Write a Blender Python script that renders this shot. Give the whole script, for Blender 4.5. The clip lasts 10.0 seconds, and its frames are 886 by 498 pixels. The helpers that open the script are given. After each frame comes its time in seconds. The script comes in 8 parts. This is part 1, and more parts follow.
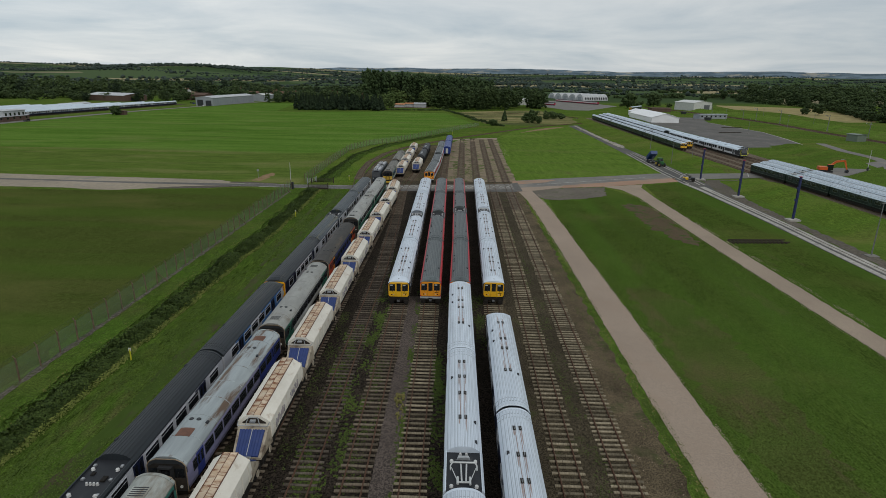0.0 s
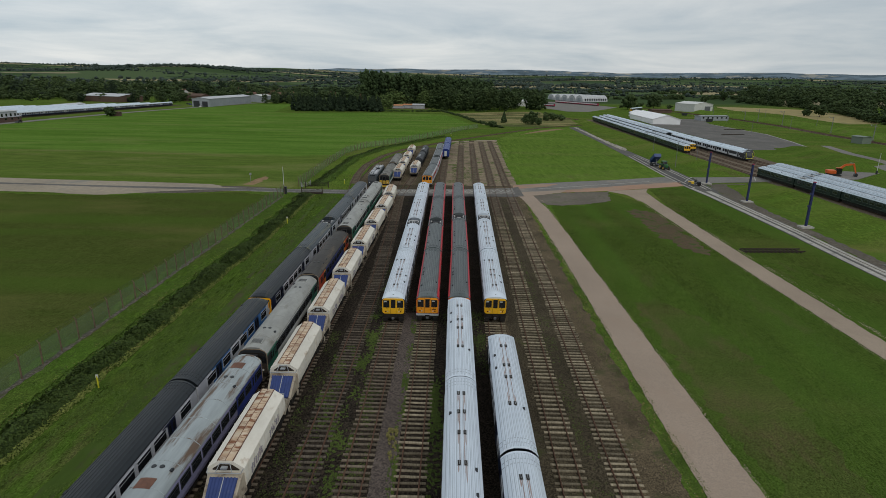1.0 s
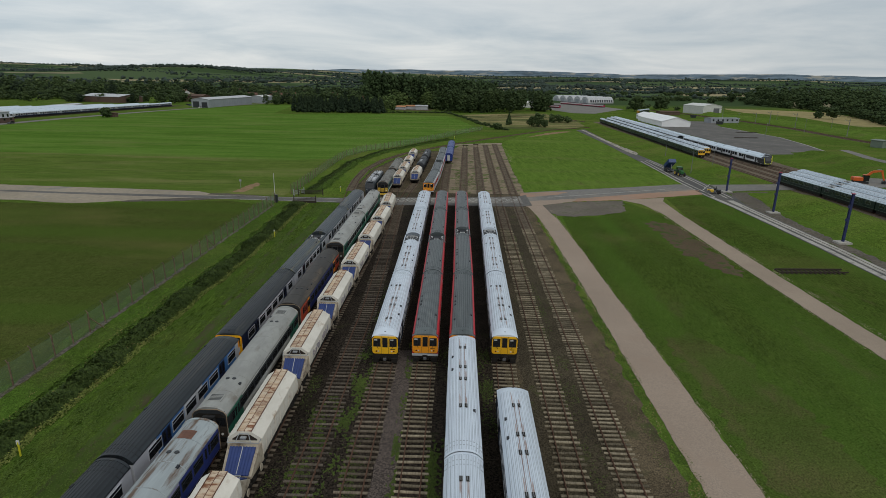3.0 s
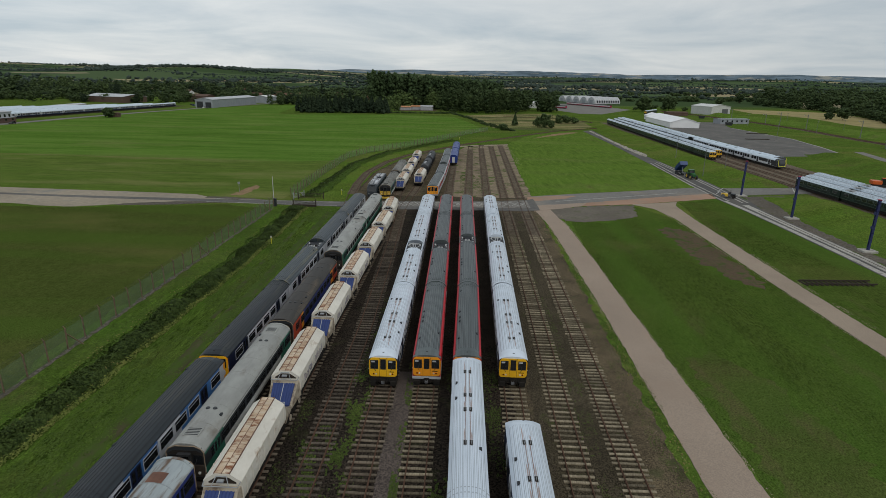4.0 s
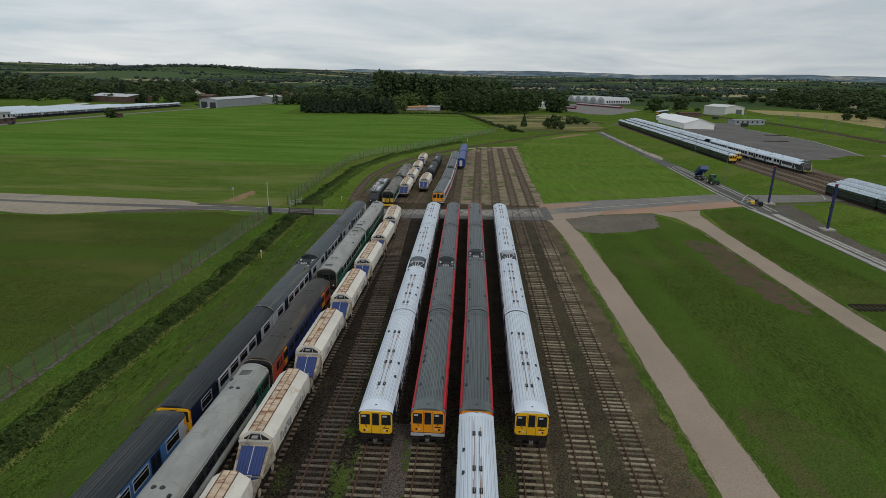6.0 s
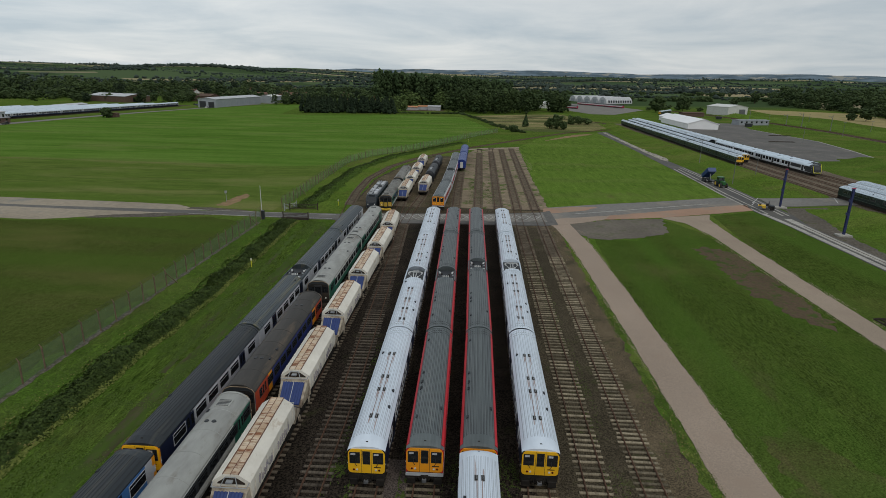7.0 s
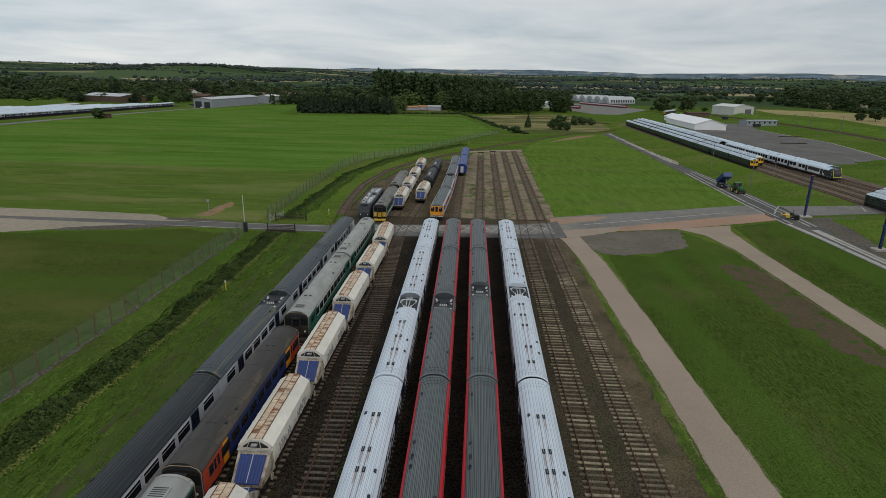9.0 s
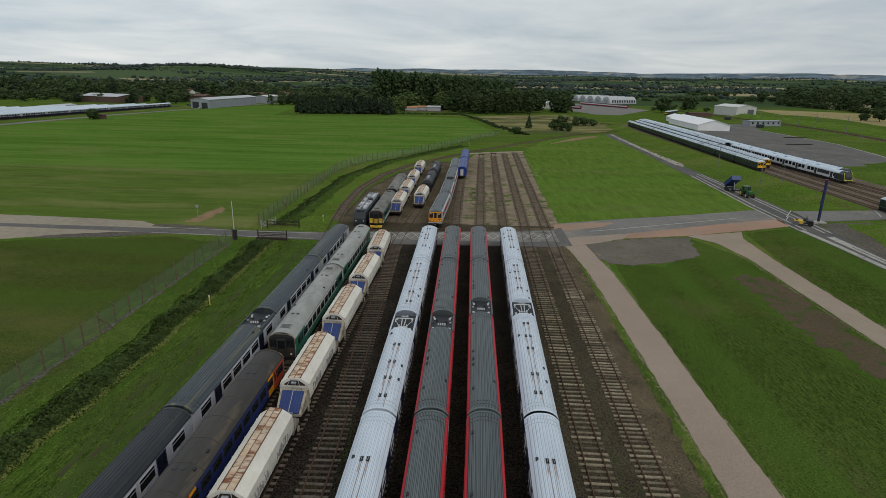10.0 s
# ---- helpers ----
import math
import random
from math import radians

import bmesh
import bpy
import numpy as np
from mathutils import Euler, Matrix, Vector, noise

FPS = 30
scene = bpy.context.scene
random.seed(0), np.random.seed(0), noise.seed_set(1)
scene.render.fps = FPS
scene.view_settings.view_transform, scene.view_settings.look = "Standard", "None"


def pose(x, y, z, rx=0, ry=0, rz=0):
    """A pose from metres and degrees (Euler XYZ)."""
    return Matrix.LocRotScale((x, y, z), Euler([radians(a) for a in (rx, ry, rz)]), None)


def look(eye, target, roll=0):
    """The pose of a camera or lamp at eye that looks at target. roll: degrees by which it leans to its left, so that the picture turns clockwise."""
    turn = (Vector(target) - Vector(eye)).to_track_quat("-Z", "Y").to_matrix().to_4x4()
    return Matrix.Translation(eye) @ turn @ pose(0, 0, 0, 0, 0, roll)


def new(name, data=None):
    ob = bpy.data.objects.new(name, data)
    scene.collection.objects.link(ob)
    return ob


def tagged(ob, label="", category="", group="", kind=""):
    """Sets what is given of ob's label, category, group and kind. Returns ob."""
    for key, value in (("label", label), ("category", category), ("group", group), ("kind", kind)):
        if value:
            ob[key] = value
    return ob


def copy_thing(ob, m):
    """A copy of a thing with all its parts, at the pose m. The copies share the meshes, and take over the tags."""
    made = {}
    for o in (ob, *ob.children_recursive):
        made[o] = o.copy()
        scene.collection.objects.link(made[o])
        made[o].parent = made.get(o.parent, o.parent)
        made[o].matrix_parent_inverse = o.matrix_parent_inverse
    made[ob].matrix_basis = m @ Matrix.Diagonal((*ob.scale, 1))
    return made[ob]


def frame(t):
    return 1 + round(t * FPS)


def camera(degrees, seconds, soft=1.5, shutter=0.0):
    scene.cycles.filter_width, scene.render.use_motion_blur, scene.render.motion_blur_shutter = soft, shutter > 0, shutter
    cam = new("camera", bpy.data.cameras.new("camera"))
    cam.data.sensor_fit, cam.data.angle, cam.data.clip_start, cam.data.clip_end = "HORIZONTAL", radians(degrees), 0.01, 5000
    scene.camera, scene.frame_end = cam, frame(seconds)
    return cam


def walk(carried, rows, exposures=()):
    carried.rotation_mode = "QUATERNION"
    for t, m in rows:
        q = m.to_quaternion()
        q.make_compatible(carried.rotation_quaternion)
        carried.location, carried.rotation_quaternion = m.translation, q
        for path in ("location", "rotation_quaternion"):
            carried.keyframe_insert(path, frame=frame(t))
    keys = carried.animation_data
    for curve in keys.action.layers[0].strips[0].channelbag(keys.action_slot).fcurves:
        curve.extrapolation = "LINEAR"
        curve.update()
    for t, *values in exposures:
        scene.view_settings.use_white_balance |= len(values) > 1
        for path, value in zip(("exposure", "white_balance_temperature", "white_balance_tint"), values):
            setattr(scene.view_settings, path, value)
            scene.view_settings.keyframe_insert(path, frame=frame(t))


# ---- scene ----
cam = camera(76.4, 10.0, soft=0.6)
# seconds, eye, target, roll
PATH = [
    (0, (0.235, 2.058, 29.600), (0.218, 3.971, 29.018), 0.93),
    (0.5, (0.257, 4.795, 29.592), (0.243, 6.709, 29.012), 0.96),
    (1, (0.281, 7.545, 29.592), (0.268, 9.459, 29.013), 0.98),
    (1.5, (0.302, 10.278, 29.588), (0.290, 12.193, 29.010), 1.01),
    (2, (0.340, 12.965, 29.582), (0.328, 14.880, 29.004), 1.03),
    (2.5, (0.400, 15.635, 29.570), (0.383, 17.550, 28.993), 1.06),
    (4, (0.480, 23.307, 29.430), (0.438, 25.222, 28.854), 1.13),
    (4.5, (0.470, 25.700, 29.372), (0.420, 27.615, 28.797), 1.14),
    (5, (0.440, 28.065, 29.338), (0.382, 29.979, 28.762), 1.13),
    (5.5, (0.415, 30.420, 29.333), (0.351, 32.334, 28.757), 1.13),
    (7, (0.320, 37.830, 29.322), (0.251, 39.743, 28.744), 1.16),
    (7.5, (0.335, 40.320, 29.330), (0.264, 42.234, 28.752), 1.15),
    (8, (0.340, 42.870, 29.326), (0.268, 44.783, 28.748), 1.14),
    (8.5, (0.325, 45.490, 29.345), (0.254, 47.404, 28.766), 1.12),
    (9, (0.318, 48.135, 29.386), (0.246, 50.048, 28.806), 1.11),
    (9.5, (0.300, 50.780, 29.435), (0.227, 52.693, 28.855), 1.10),
    (10, (0.279, 53.470, 29.460), (0.207, 55.383, 28.880), 1.09),
]
walk(cam, [(t, look(eye, target, roll)) for t, eye, target, roll in PATH])

# ---- world and sun: a high, thin overcast ----
world = bpy.data.worlds.new("overcast_sky")
scene.world = world
world.use_nodes = True
wt = world.node_tree
wt.nodes.clear()


def wnode(kind, **values):
    n = wt.nodes.new(kind)
    for k, v in values.items():
        n.inputs[k].default_value = v
    return n


w_out = wnode("ShaderNodeOutputWorld")
w_bg = wnode("ShaderNodeBackground", Strength=1.0)
w_sky = wt.nodes.new("ShaderNodeTexSky")
w_sky.sky_type = "NISHITA"
w_sky.sun_disc = False
w_sky.sun_elevation, w_sky.sun_rotation = radians(48), radians(150)
w_gain = wnode("ShaderNodeVectorMath")
w_gain.operation = "SCALE"
w_gain.inputs["Scale"].default_value = 0.10
w_dir = wt.nodes.new("ShaderNodeTexCoord")
w_sep = wt.nodes.new("ShaderNodeSeparateXYZ")
w_up = wt.nodes.new("ShaderNodeMath")
w_up.operation, w_up.inputs[1].default_value = "ADD", 0.10
w_max = wt.nodes.new("ShaderNodeMath")
w_max.operation, w_max.inputs[1].default_value = "MAXIMUM", 0.06
w_div = wt.nodes.new("ShaderNodeVectorMath")
w_div.operation = "DIVIDE"
w_big = wnode("ShaderNodeTexNoise", Scale=0.55, Detail=8.0, Roughness=0.58, Distortion=0.35)
w_ramp = wt.nodes.new("ShaderNodeValToRGB")
w_ramp.color_ramp.elements[0].position, w_ramp.color_ramp.elements[0].color = 0.34, (0.455, 0.525, 0.58, 1)
w_ramp.color_ramp.elements[1].position, w_ramp.color_ramp.elements[1].color = 0.68, (0.735, 0.755, 0.755, 1)
w_mix = wt.nodes.new("ShaderNodeMix")
w_mix.data_type = "RGBA"
w_mix.inputs["Factor"].default_value = 0.9
link = wt.links.new
link(w_sky.outputs[0], w_gain.inputs[0])
link(w_dir.outputs["Generated"], w_sep.inputs[0])
link(w_sep.outputs["Z"], w_up.inputs[0])
link(w_up.outputs[0], w_max.inputs[0])
link(w_dir.outputs["Generated"], w_div.inputs[0])
link(w_max.outputs[0], w_div.inputs[1])
w_shift = wt.nodes.new("ShaderNodeVectorMath")
w_shift.operation = "ADD"
w_shift.inputs[1].default_value = (4.3, 2.1, 0.6)
link(w_div.outputs[0], w_shift.inputs[0])
link(w_shift.outputs[0], w_big.inputs["Vector"])
link(w_big.outputs["Fac"], w_ramp.inputs[0])
link(w_gain.outputs[0], w_mix.inputs["A"])
link(w_ramp.outputs[0], w_mix.inputs["B"])
# the cloud thins towards the west and thickens to the east
w_side = wt.nodes.new("ShaderNodeMapRange")
for key, value in (("From Min", -0.7), ("From Max", 0.7), ("To Min", 1.08), ("To Max", 0.90)):
    w_side.inputs[key].default_value = value
w_shade = wt.nodes.new("ShaderNodeVectorMath")
w_shade.operation = "SCALE"
link(w_sep.outputs["X"], w_side.inputs["Value"])
link(w_mix.outputs["Result"], w_shade.inputs[0])
link(w_side.outputs[0], w_shade.inputs["Scale"])
link(w_shade.outputs[0], w_bg.inputs["Color"])
link(w_bg.outputs[0], w_out.inputs[0])

sun = new("sun", bpy.data.lights.new("sun", "SUN"))
sun.data.energy, sun.data.angle, sun.data.color = 0.8, radians(25), (1.0, 0.96, 0.9)
sun.matrix_world = look((60, -90, 120), (0, 0, 0))

# ---- materials ----
def surface(name, base, alt=None, scale=1.0, rough=0.6, metal=0.0, bump=0.0, bump_scale=20.0, stain=None, stain_scale=0.5,
            stain_from=0.55, stain_to=0.7, broad=0.12, broad_scale=0.15, stretch=(1, 1, 1), jitter=0.0, world_space=False, coat=0.0, spec=0.5, crisp=0.18):
    """Base colour broken up by fine noise, broad tone, and an optional stain with an edge of its own."""
    m = bpy.data.materials.new(name)
    m.use_nodes = True
    nt = m.node_tree
    nodes, wire = nt.nodes, nt.links.new
    bsdf = nodes["Principled BSDF"]
    bsdf.inputs["Roughness"].default_value, bsdf.inputs["Metallic"].default_value = rough, metal
    bsdf.inputs["Coat Weight"].default_value = coat
    bsdf.inputs["Specular IOR Level"].default_value = spec if rough < 0.85 else 0.05
    if world_space:
        where = nodes.new("ShaderNodeNewGeometry").outputs["Position"]
    else:
        tc, oi = nodes.new("ShaderNodeTexCoord"), nodes.new("ShaderNodeObjectInfo")
        shift = nodes.new("ShaderNodeVectorMath")
        shift.operation = "MULTIPLY_ADD"
        shift.inputs[1].default_value = (1, 1, 1)
        grow = nodes.new("ShaderNodeMath")
        grow.operation, grow.inputs[1].default_value = "MULTIPLY", 173.0
        wire(oi.outputs["Random"], grow.inputs[0])
        wire(tc.outputs["Object"], shift.inputs[0])
        wire(grow.outputs[0], shift.inputs[2])
        where = shift.outputs[0]
    mp = nodes.new("ShaderNodeMapping")
    mp.inputs["Scale"].default_value = stretch
    wire(where, mp.inputs["Vector"])
    where = mp.outputs[0]

    def noise_at(s, detail=5.0, r=0.6):
        n = nodes.new("ShaderNodeTexNoise")
        n.inputs["Scale"].default_value, n.inputs["Detail"].default_value, n.inputs["Roughness"].default_value = s, detail, r
        wire(where, n.inputs["Vector"])
        return n.outputs["Fac"]

    def span(src, a, b, lo=0.0, hi=1.0):
        n = nodes.new("ShaderNodeMapRange")
        n.inputs["From Min"].default_value, n.inputs["From Max"].default_value = a, b
        n.inputs["To Min"].default_value, n.inputs["To Max"].default_value = lo, hi
        wire(src, n.inputs["Value"])
        return n.outputs[0]

    def mixed(fac, a, b, how="MIX"):
        n = nodes.new("ShaderNodeMix")
        n.data_type, n.blend_type = "RGBA", how
        for key, v in (("Factor", fac), ("A", a), ("B", b)):
            if isinstance(v, (tuple, list)):
                n.inputs[key].default_value = (*v[:3], 1)
            elif isinstance(v, (int, float)):
                n.inputs[key].default_value = v
            else:
                wire(v, n.inputs[key])
        return n.outputs["Result"]

    alt = alt or tuple(c * 0.75 for c in base)
    col = mixed(span(noise_at(scale), 0.5 - crisp, 0.5 + crisp), base, alt)
    if stain:
        col = mixed(span(noise_at(stain_scale, 8.0, 0.65), stain_from, stain_to), col, stain)
    tone = span(noise_at(broad_scale, 3.0), 0.25, 0.75, 1 - broad, 1 + broad)
    hue = nodes.new("ShaderNodeHueSaturation")
    wire(tone, hue.inputs["Value"])
    if jitter:
        oi2 = nodes.new("ShaderNodeObjectInfo")
        both = nodes.new("ShaderNodeMath")
        both.operation = "MULTIPLY"
        wire(span(oi2.outputs["Random"], 0, 1, 1 - jitter, 1 + jitter), both.inputs[0])
        wire(tone, both.inputs[1])
        wire(both.outputs[0], hue.inputs["Value"])
    wire(col, hue.inputs["Color"])
    wire(hue.outputs[0], bsdf.inputs["Base Color"])
    if bump:
        b = nodes.new("ShaderNodeBump")
        b.inputs["Strength"].default_value, b.inputs["Distance"].default_value = bump, 0.03
        wire(noise_at(bump_scale, 4.0), b.inputs["Height"])
        wire(b.outputs[0], bsdf.inputs["Normal"])
    return m


def leaf_surface(name, base, alt, broad_scale=0.05, relief=0.0):
    """Foliage whose tone varies clump by clump."""
    m = bpy.data.materials.new(name)
    m.use_nodes = True
    nodes, wire = m.node_tree.nodes, m.node_tree.links.new
    bsdf = nodes["Principled BSDF"]
    bsdf.inputs["Roughness"].default_value = 0.7
    bsdf.inputs["Specular IOR Level"].default_value = 0.05
    g = nodes.new("ShaderNodeNewGeometry")
    n = nodes.new("ShaderNodeTexNoise")
    n.inputs["Scale"].default_value = broad_scale
    wire(g.outputs["Position"], n.inputs["Vector"])
    add = nodes.new("ShaderNodeMath")
    add.operation = "ADD"
    half = nodes.new("ShaderNodeMath")
    half.operation, half.inputs[1].default_value = "MULTIPLY", 0.6
    wire(g.outputs["Random Per Island"], half.inputs[0])
    wire(half.outputs[0], add.inputs[0])
    wire(n.outputs["Fac"], add.inputs[1])
    r = nodes.new("ShaderNodeMapRange")
    r.inputs["From Min"].default_value, r.inputs["From Max"].default_value = 0.3, 1.15
    wire(add.outputs[0], r.inputs["Value"])
    mx = nodes.new("ShaderNodeMix")
    mx.data_type = "RGBA"
    mx.inputs["A"].default_value, mx.inputs["B"].default_value = (*base, 1), (*alt, 1)
    wire(r.outputs[0], mx.inputs["Factor"])
    wire(mx.outputs["Result"], bsdf.inputs["Base Color"])
    if relief:
        fine = nodes.new("ShaderNodeTexNoise")
        fine.inputs["Scale"].default_value, fine.inputs["Detail"].default_value, fine.inputs["Roughness"].default_value = relief, 6.0, 0.75
        wire(g.outputs["Position"], fine.inputs["Vector"])
        lift = nodes.new("ShaderNodeBump")
        lift.inputs["Strength"].default_value, lift.inputs["Distance"].default_value = 0.9, 0.6 / relief
        wire(fine.outputs["Fac"], lift.inputs["Height"])
        wire(lift.outputs[0], bsdf.inputs["Normal"])
    return m


M = {}
M["white_roof"] = surface("white_roof_paint", (0.60, 0.665, 0.735), (0.52, 0.58, 0.65), 1.2, 0.45, 0.0, 0.05, 30, (0.33, 0.26, 0.22), 0.9, 0.66, 0.8, 0.07, 0.2, (1, 0.25, 1), 0.05)
M["slate_roof"] = surface("slate_roof_paint", (0.096, 0.114, 0.114), (0.064, 0.077, 0.079), 1.5, 0.46, 0.0, 0.05, 30, (0.135, 0.14, 0.132), 0.5, 0.58, 0.78, 0.15, 0.25, (3, 0.2, 1), 0.08, spec=0.6)
M["dark_roof"] = surface("dark_roof_paint", (0.062, 0.080, 0.090), (0.042, 0.053, 0.061), 1.5, 0.46, 0.0, 0.05, 30, (0.20, 0.175, 0.085), 0.35, 0.53, 0.70, 0.15, 0.25, (4.5, 0.14, 1), 0.1, spec=0.38)
M["inky_roof"] = surface("inky_roof_paint", (0.028, 0.034, 0.039), (0.019, 0.023, 0.027), 1.5, 0.46, 0.0, 0.05, 30, (0.075, 0.072, 0.058), 0.35, 0.56, 0.74, 0.15, 0.25, (4.5, 0.14, 1), 0.1, spec=0.34)
M["grey_roof"] = surface("grey_roof_paint", (0.34, 0.345, 0.32), (0.25, 0.25, 0.235), 1.0, 0.6, 0.0, 0.06, 25, (0.14, 0.11, 0.08), 0.45, 0.56, 0.75, 0.16, 0.2, (1, 0.35, 1), 0.08, spec=0.22)
M["sooty_roof"] = surface("sooty_roof_paint", (0.19, 0.185, 0.165), (0.12, 0.115, 0.10), 1.2, 0.6, 0.0, 0.06, 25, (0.07, 0.055, 0.042), 0.6, 0.52, 0.7, 0.18, 0.25, (1, 0.3, 1), 0.08, spec=0.22)
M["rust_plate"] = surface("rusted_plate", (0.17, 0.075, 0.045), (0.11, 0.05, 0.032), 2.0, 0.8, 0.0, 0.1, 20)
M["pale_roof"] = surface("pale_roof_paint", (0.39, 0.435, 0.445), (0.28, 0.31, 0.315), 1.0, 0.6, 0.0, 0.06, 25, (0.14, 0.095, 0.068), 0.7, 0.52, 0.62, 0.14, 0.2, (1.6, 0.18, 1), 0.06, spec=0.22)
M["green_grey_roof"] = surface("green_grey_roof_paint", (0.38, 0.40, 0.37), (0.28, 0.295, 0.275), 2.5, 0.6, 0.0, 0.06, 25, (0.15, 0.115, 0.082), 0.55, 0.48, 0.68, 0.2, 0.3, (1.3, 0.3, 1), 0.06, spec=0.22)
M["brown_roof"] = surface("brown_roof_paint", (0.058, 0.053, 0.047), (0.040, 0.037, 0.034), 1.0, 0.6, 0.0, 0.06, 25, (0.14, 0.105, 0.072), 0.5, 0.55, 0.72, 0.2, 0.2, (1.8, 0.25, 1), spec=0.22)
M["blue_roof"] = surface("blue_coach_paint", (0.022, 0.045, 0.205), (0.016, 0.034, 0.15), 1.0, 0.5, 0.0, 0.05, 25, None, broad=0.15, spec=0.22)
M["black_roof"] = surface("black_roof_paint", (0.02, 0.022, 0.026), (0.03, 0.032, 0.036), 1.0, 0.5, 0.0, 0.05, 25, (0.09, 0.085, 0.08), 0.5, 0.6, 0.75, spec=0.22)
M["silver_roof"] = surface("silver_roof_paint", (0.56, 0.64, 0.71), (0.49, 0.57, 0.64), 1.0, 0.45, 0.0, 0.04, 25, (0.3, 0.3, 0.3), 0.5, 0.66, 0.85, 0.08, 0.2, (1, 0.3, 1), 0.05)


def paint(key, colour, rough=0.45, stain=(0.09, 0.075, 0.06), amount=0.68, jitter=0.05):
    M[key] = surface(key + "_paint", colour, tuple(c * 0.86 for c in colour), 1.3, rough, 0.0, 0.03, 30, stain, 0.8, amount, amount + 0.2, 0.08, 0.2, (1, 0.4, 1), jitter, spec=0.3)


for key, colour in (("navy", (0.012, 0.017, 0.045)), ("red", (0.5, 0.02, 0.03)), ("silver_white", (0.52, 0.53, 0.56)), ("pale_blue", (0.06, 0.17, 0.40)), ("purple", (0.27, 0.26, 0.40)), ("royal_blue", (0.03, 0.045, 0.19)),
                    ("leaf_green", (0.035, 0.16, 0.105)), ("orange_red", (0.48, 0.07, 0.03)), ("dark_green", (0.008, 0.019, 0.015)), ("sage", (0.13, 0.16, 0.135)), ("door_green", (0.025, 0.042, 0.035)), ("grey_green", (0.15, 0.185, 0.145)), ("teal_green", (0.05, 0.2, 0.16)), ("cream_white", (0.6, 0.6, 0.57)), ("charcoal", (0.03, 0.033, 0.036)),
                    ("loco_grey", (0.035, 0.042, 0.05)), ("light_grey", (0.45, 0.46, 0.47)), ("magenta_red", (0.35, 0.03, 0.07)), ("fleet_white", (0.68, 0.70, 0.72))):
    paint(key, colour)
M["groove_white"] = surface("grimy_white_rib", (0.45, 0.495, 0.54), (0.32, 0.355, 0.39), 1.0, 0.6, stretch=(1, 0.3, 1))
M["groove_slate"] = surface("grimy_slate_rib", (0.016, 0.019, 0.021), (0.030, 0.034, 0.037), 1.0, 0.6, stretch=(1, 0.3, 1))
M["groove_dark"] = surface("grimy_dark_rib", (0.02, 0.023, 0.027), (0.03, 0.034, 0.038), 1.0, 0.6, stretch=(1, 0.3, 1))
M["groove_blue"] = surface("chalky_blue_rib", (0.20, 0.25, 0.42), (0.12, 0.16, 0.30), 1.0, 0.6, stretch=(1, 0.3, 1))
M["groove_inky"] = surface("grimy_inky_rib", (0.010, 0.011, 0.013), (0.017, 0.019, 0.021), 1.0, 0.6, stretch=(1, 0.3, 1))
M["groove_silver"] = surface("grimy_silver_rib", (0.3, 0.33, 0.36), (0.24, 0.26, 0.28), 1.0, 0.6, stretch=(1, 0.3, 1))
M["yellow"] = surface("warning_yellow_paint", (0.86, 0.475, 0.015), (0.80, 0.43, 0.015), 2.0, 0.4, 0.0, 0.02, 30, (0.3, 0.18, 0.05), 1.5, 0.7, 0.9, 0.05)
M["orange"] = surface("warning_orange_paint", (0.86, 0.335, 0.015), (0.80, 0.30, 0.015), 2.0, 0.4, 0.0, 0.02, 30, (0.3, 0.15, 0.05), 1.5, 0.7, 0.9, 0.05)
M["lime"] = surface("bright_yellow_paint", (0.75, 0.72, 0.03), None, 2.0, 0.4)
M["black"] = surface("black_underframe", (0.014, 0.013, 0.012), (0.03, 0.026, 0.022), 2.0, 0.75, 0.0, 0.1, 20, (0.05, 0.038, 0.028), 2.0, 0.6, 0.8, spec=0.12)
M["glass"] = surface("dark_window_glass", (0.012, 0.014, 0.016), (0.018, 0.02, 0.022), 3.0, 0.08, 0.0, spec=0.6)
M["rubber"] = surface("black_rubber", (0.015, 0.015, 0.016), (0.025, 0.025, 0.026), 6.0, 0.8, 0.0, 0.1, 40)
M["steel"] = surface("grey_steel", (0.35, 0.36, 0.37), (0.25, 0.25, 0.25), 5.0, 0.45, 0.6, 0.05, 30, (0.16, 0.09, 0.05), 3.0, 0.6, 0.75)
M["galv"] = surface("galvanised_steel", (0.40, 0.42, 0.43), (0.32, 0.33, 0.34), 5.0, 0.5, 0.5)
M["silver_arm"] = surface("silver_painted_steel", (0.56, 0.57, 0.56), (0.42, 0.43, 0.42), 5.0, 0.5, 0.1)
M["post_grey"] = surface("weathered_grey_steel", (0.20, 0.205, 0.20), (0.15, 0.15, 0.145), 4.0, 0.65, 0.2)
M["insulator"] = surface("pale_ceramic", (0.6, 0.6, 0.58), None, 5.0, 0.3)
M["lamp_glass"] = surface("headlamp_glass", (0.75, 0.75, 0.7), None, 5.0, 0.1)
M["red_glass"] = surface("red_lamp_glass", (0.12, 0.01, 0.01), None, 5.0, 0.1)
M["rust_run"] = surface("rust_run", (0.30, 0.21, 0.18), (0.40, 0.36, 0.36), 2.5, 0.7, stretch=(1, 0.4, 1))
M["rust_streak"] = surface("rust_streaked_pipe", (0.21, 0.12, 0.095), (0.34, 0.31, 0.30), 0.6, 0.7)
M["dull_steel"] = surface("dull_dark_steel", (0.15, 0.155, 0.16), (0.09, 0.092, 0.095), 4.0, 0.6, 0.2)
M["tan_edge"] = surface("worn_tan_edge", (0.33, 0.24, 0.15), (0.2, 0.15, 0.1), 2.0, 0.7)
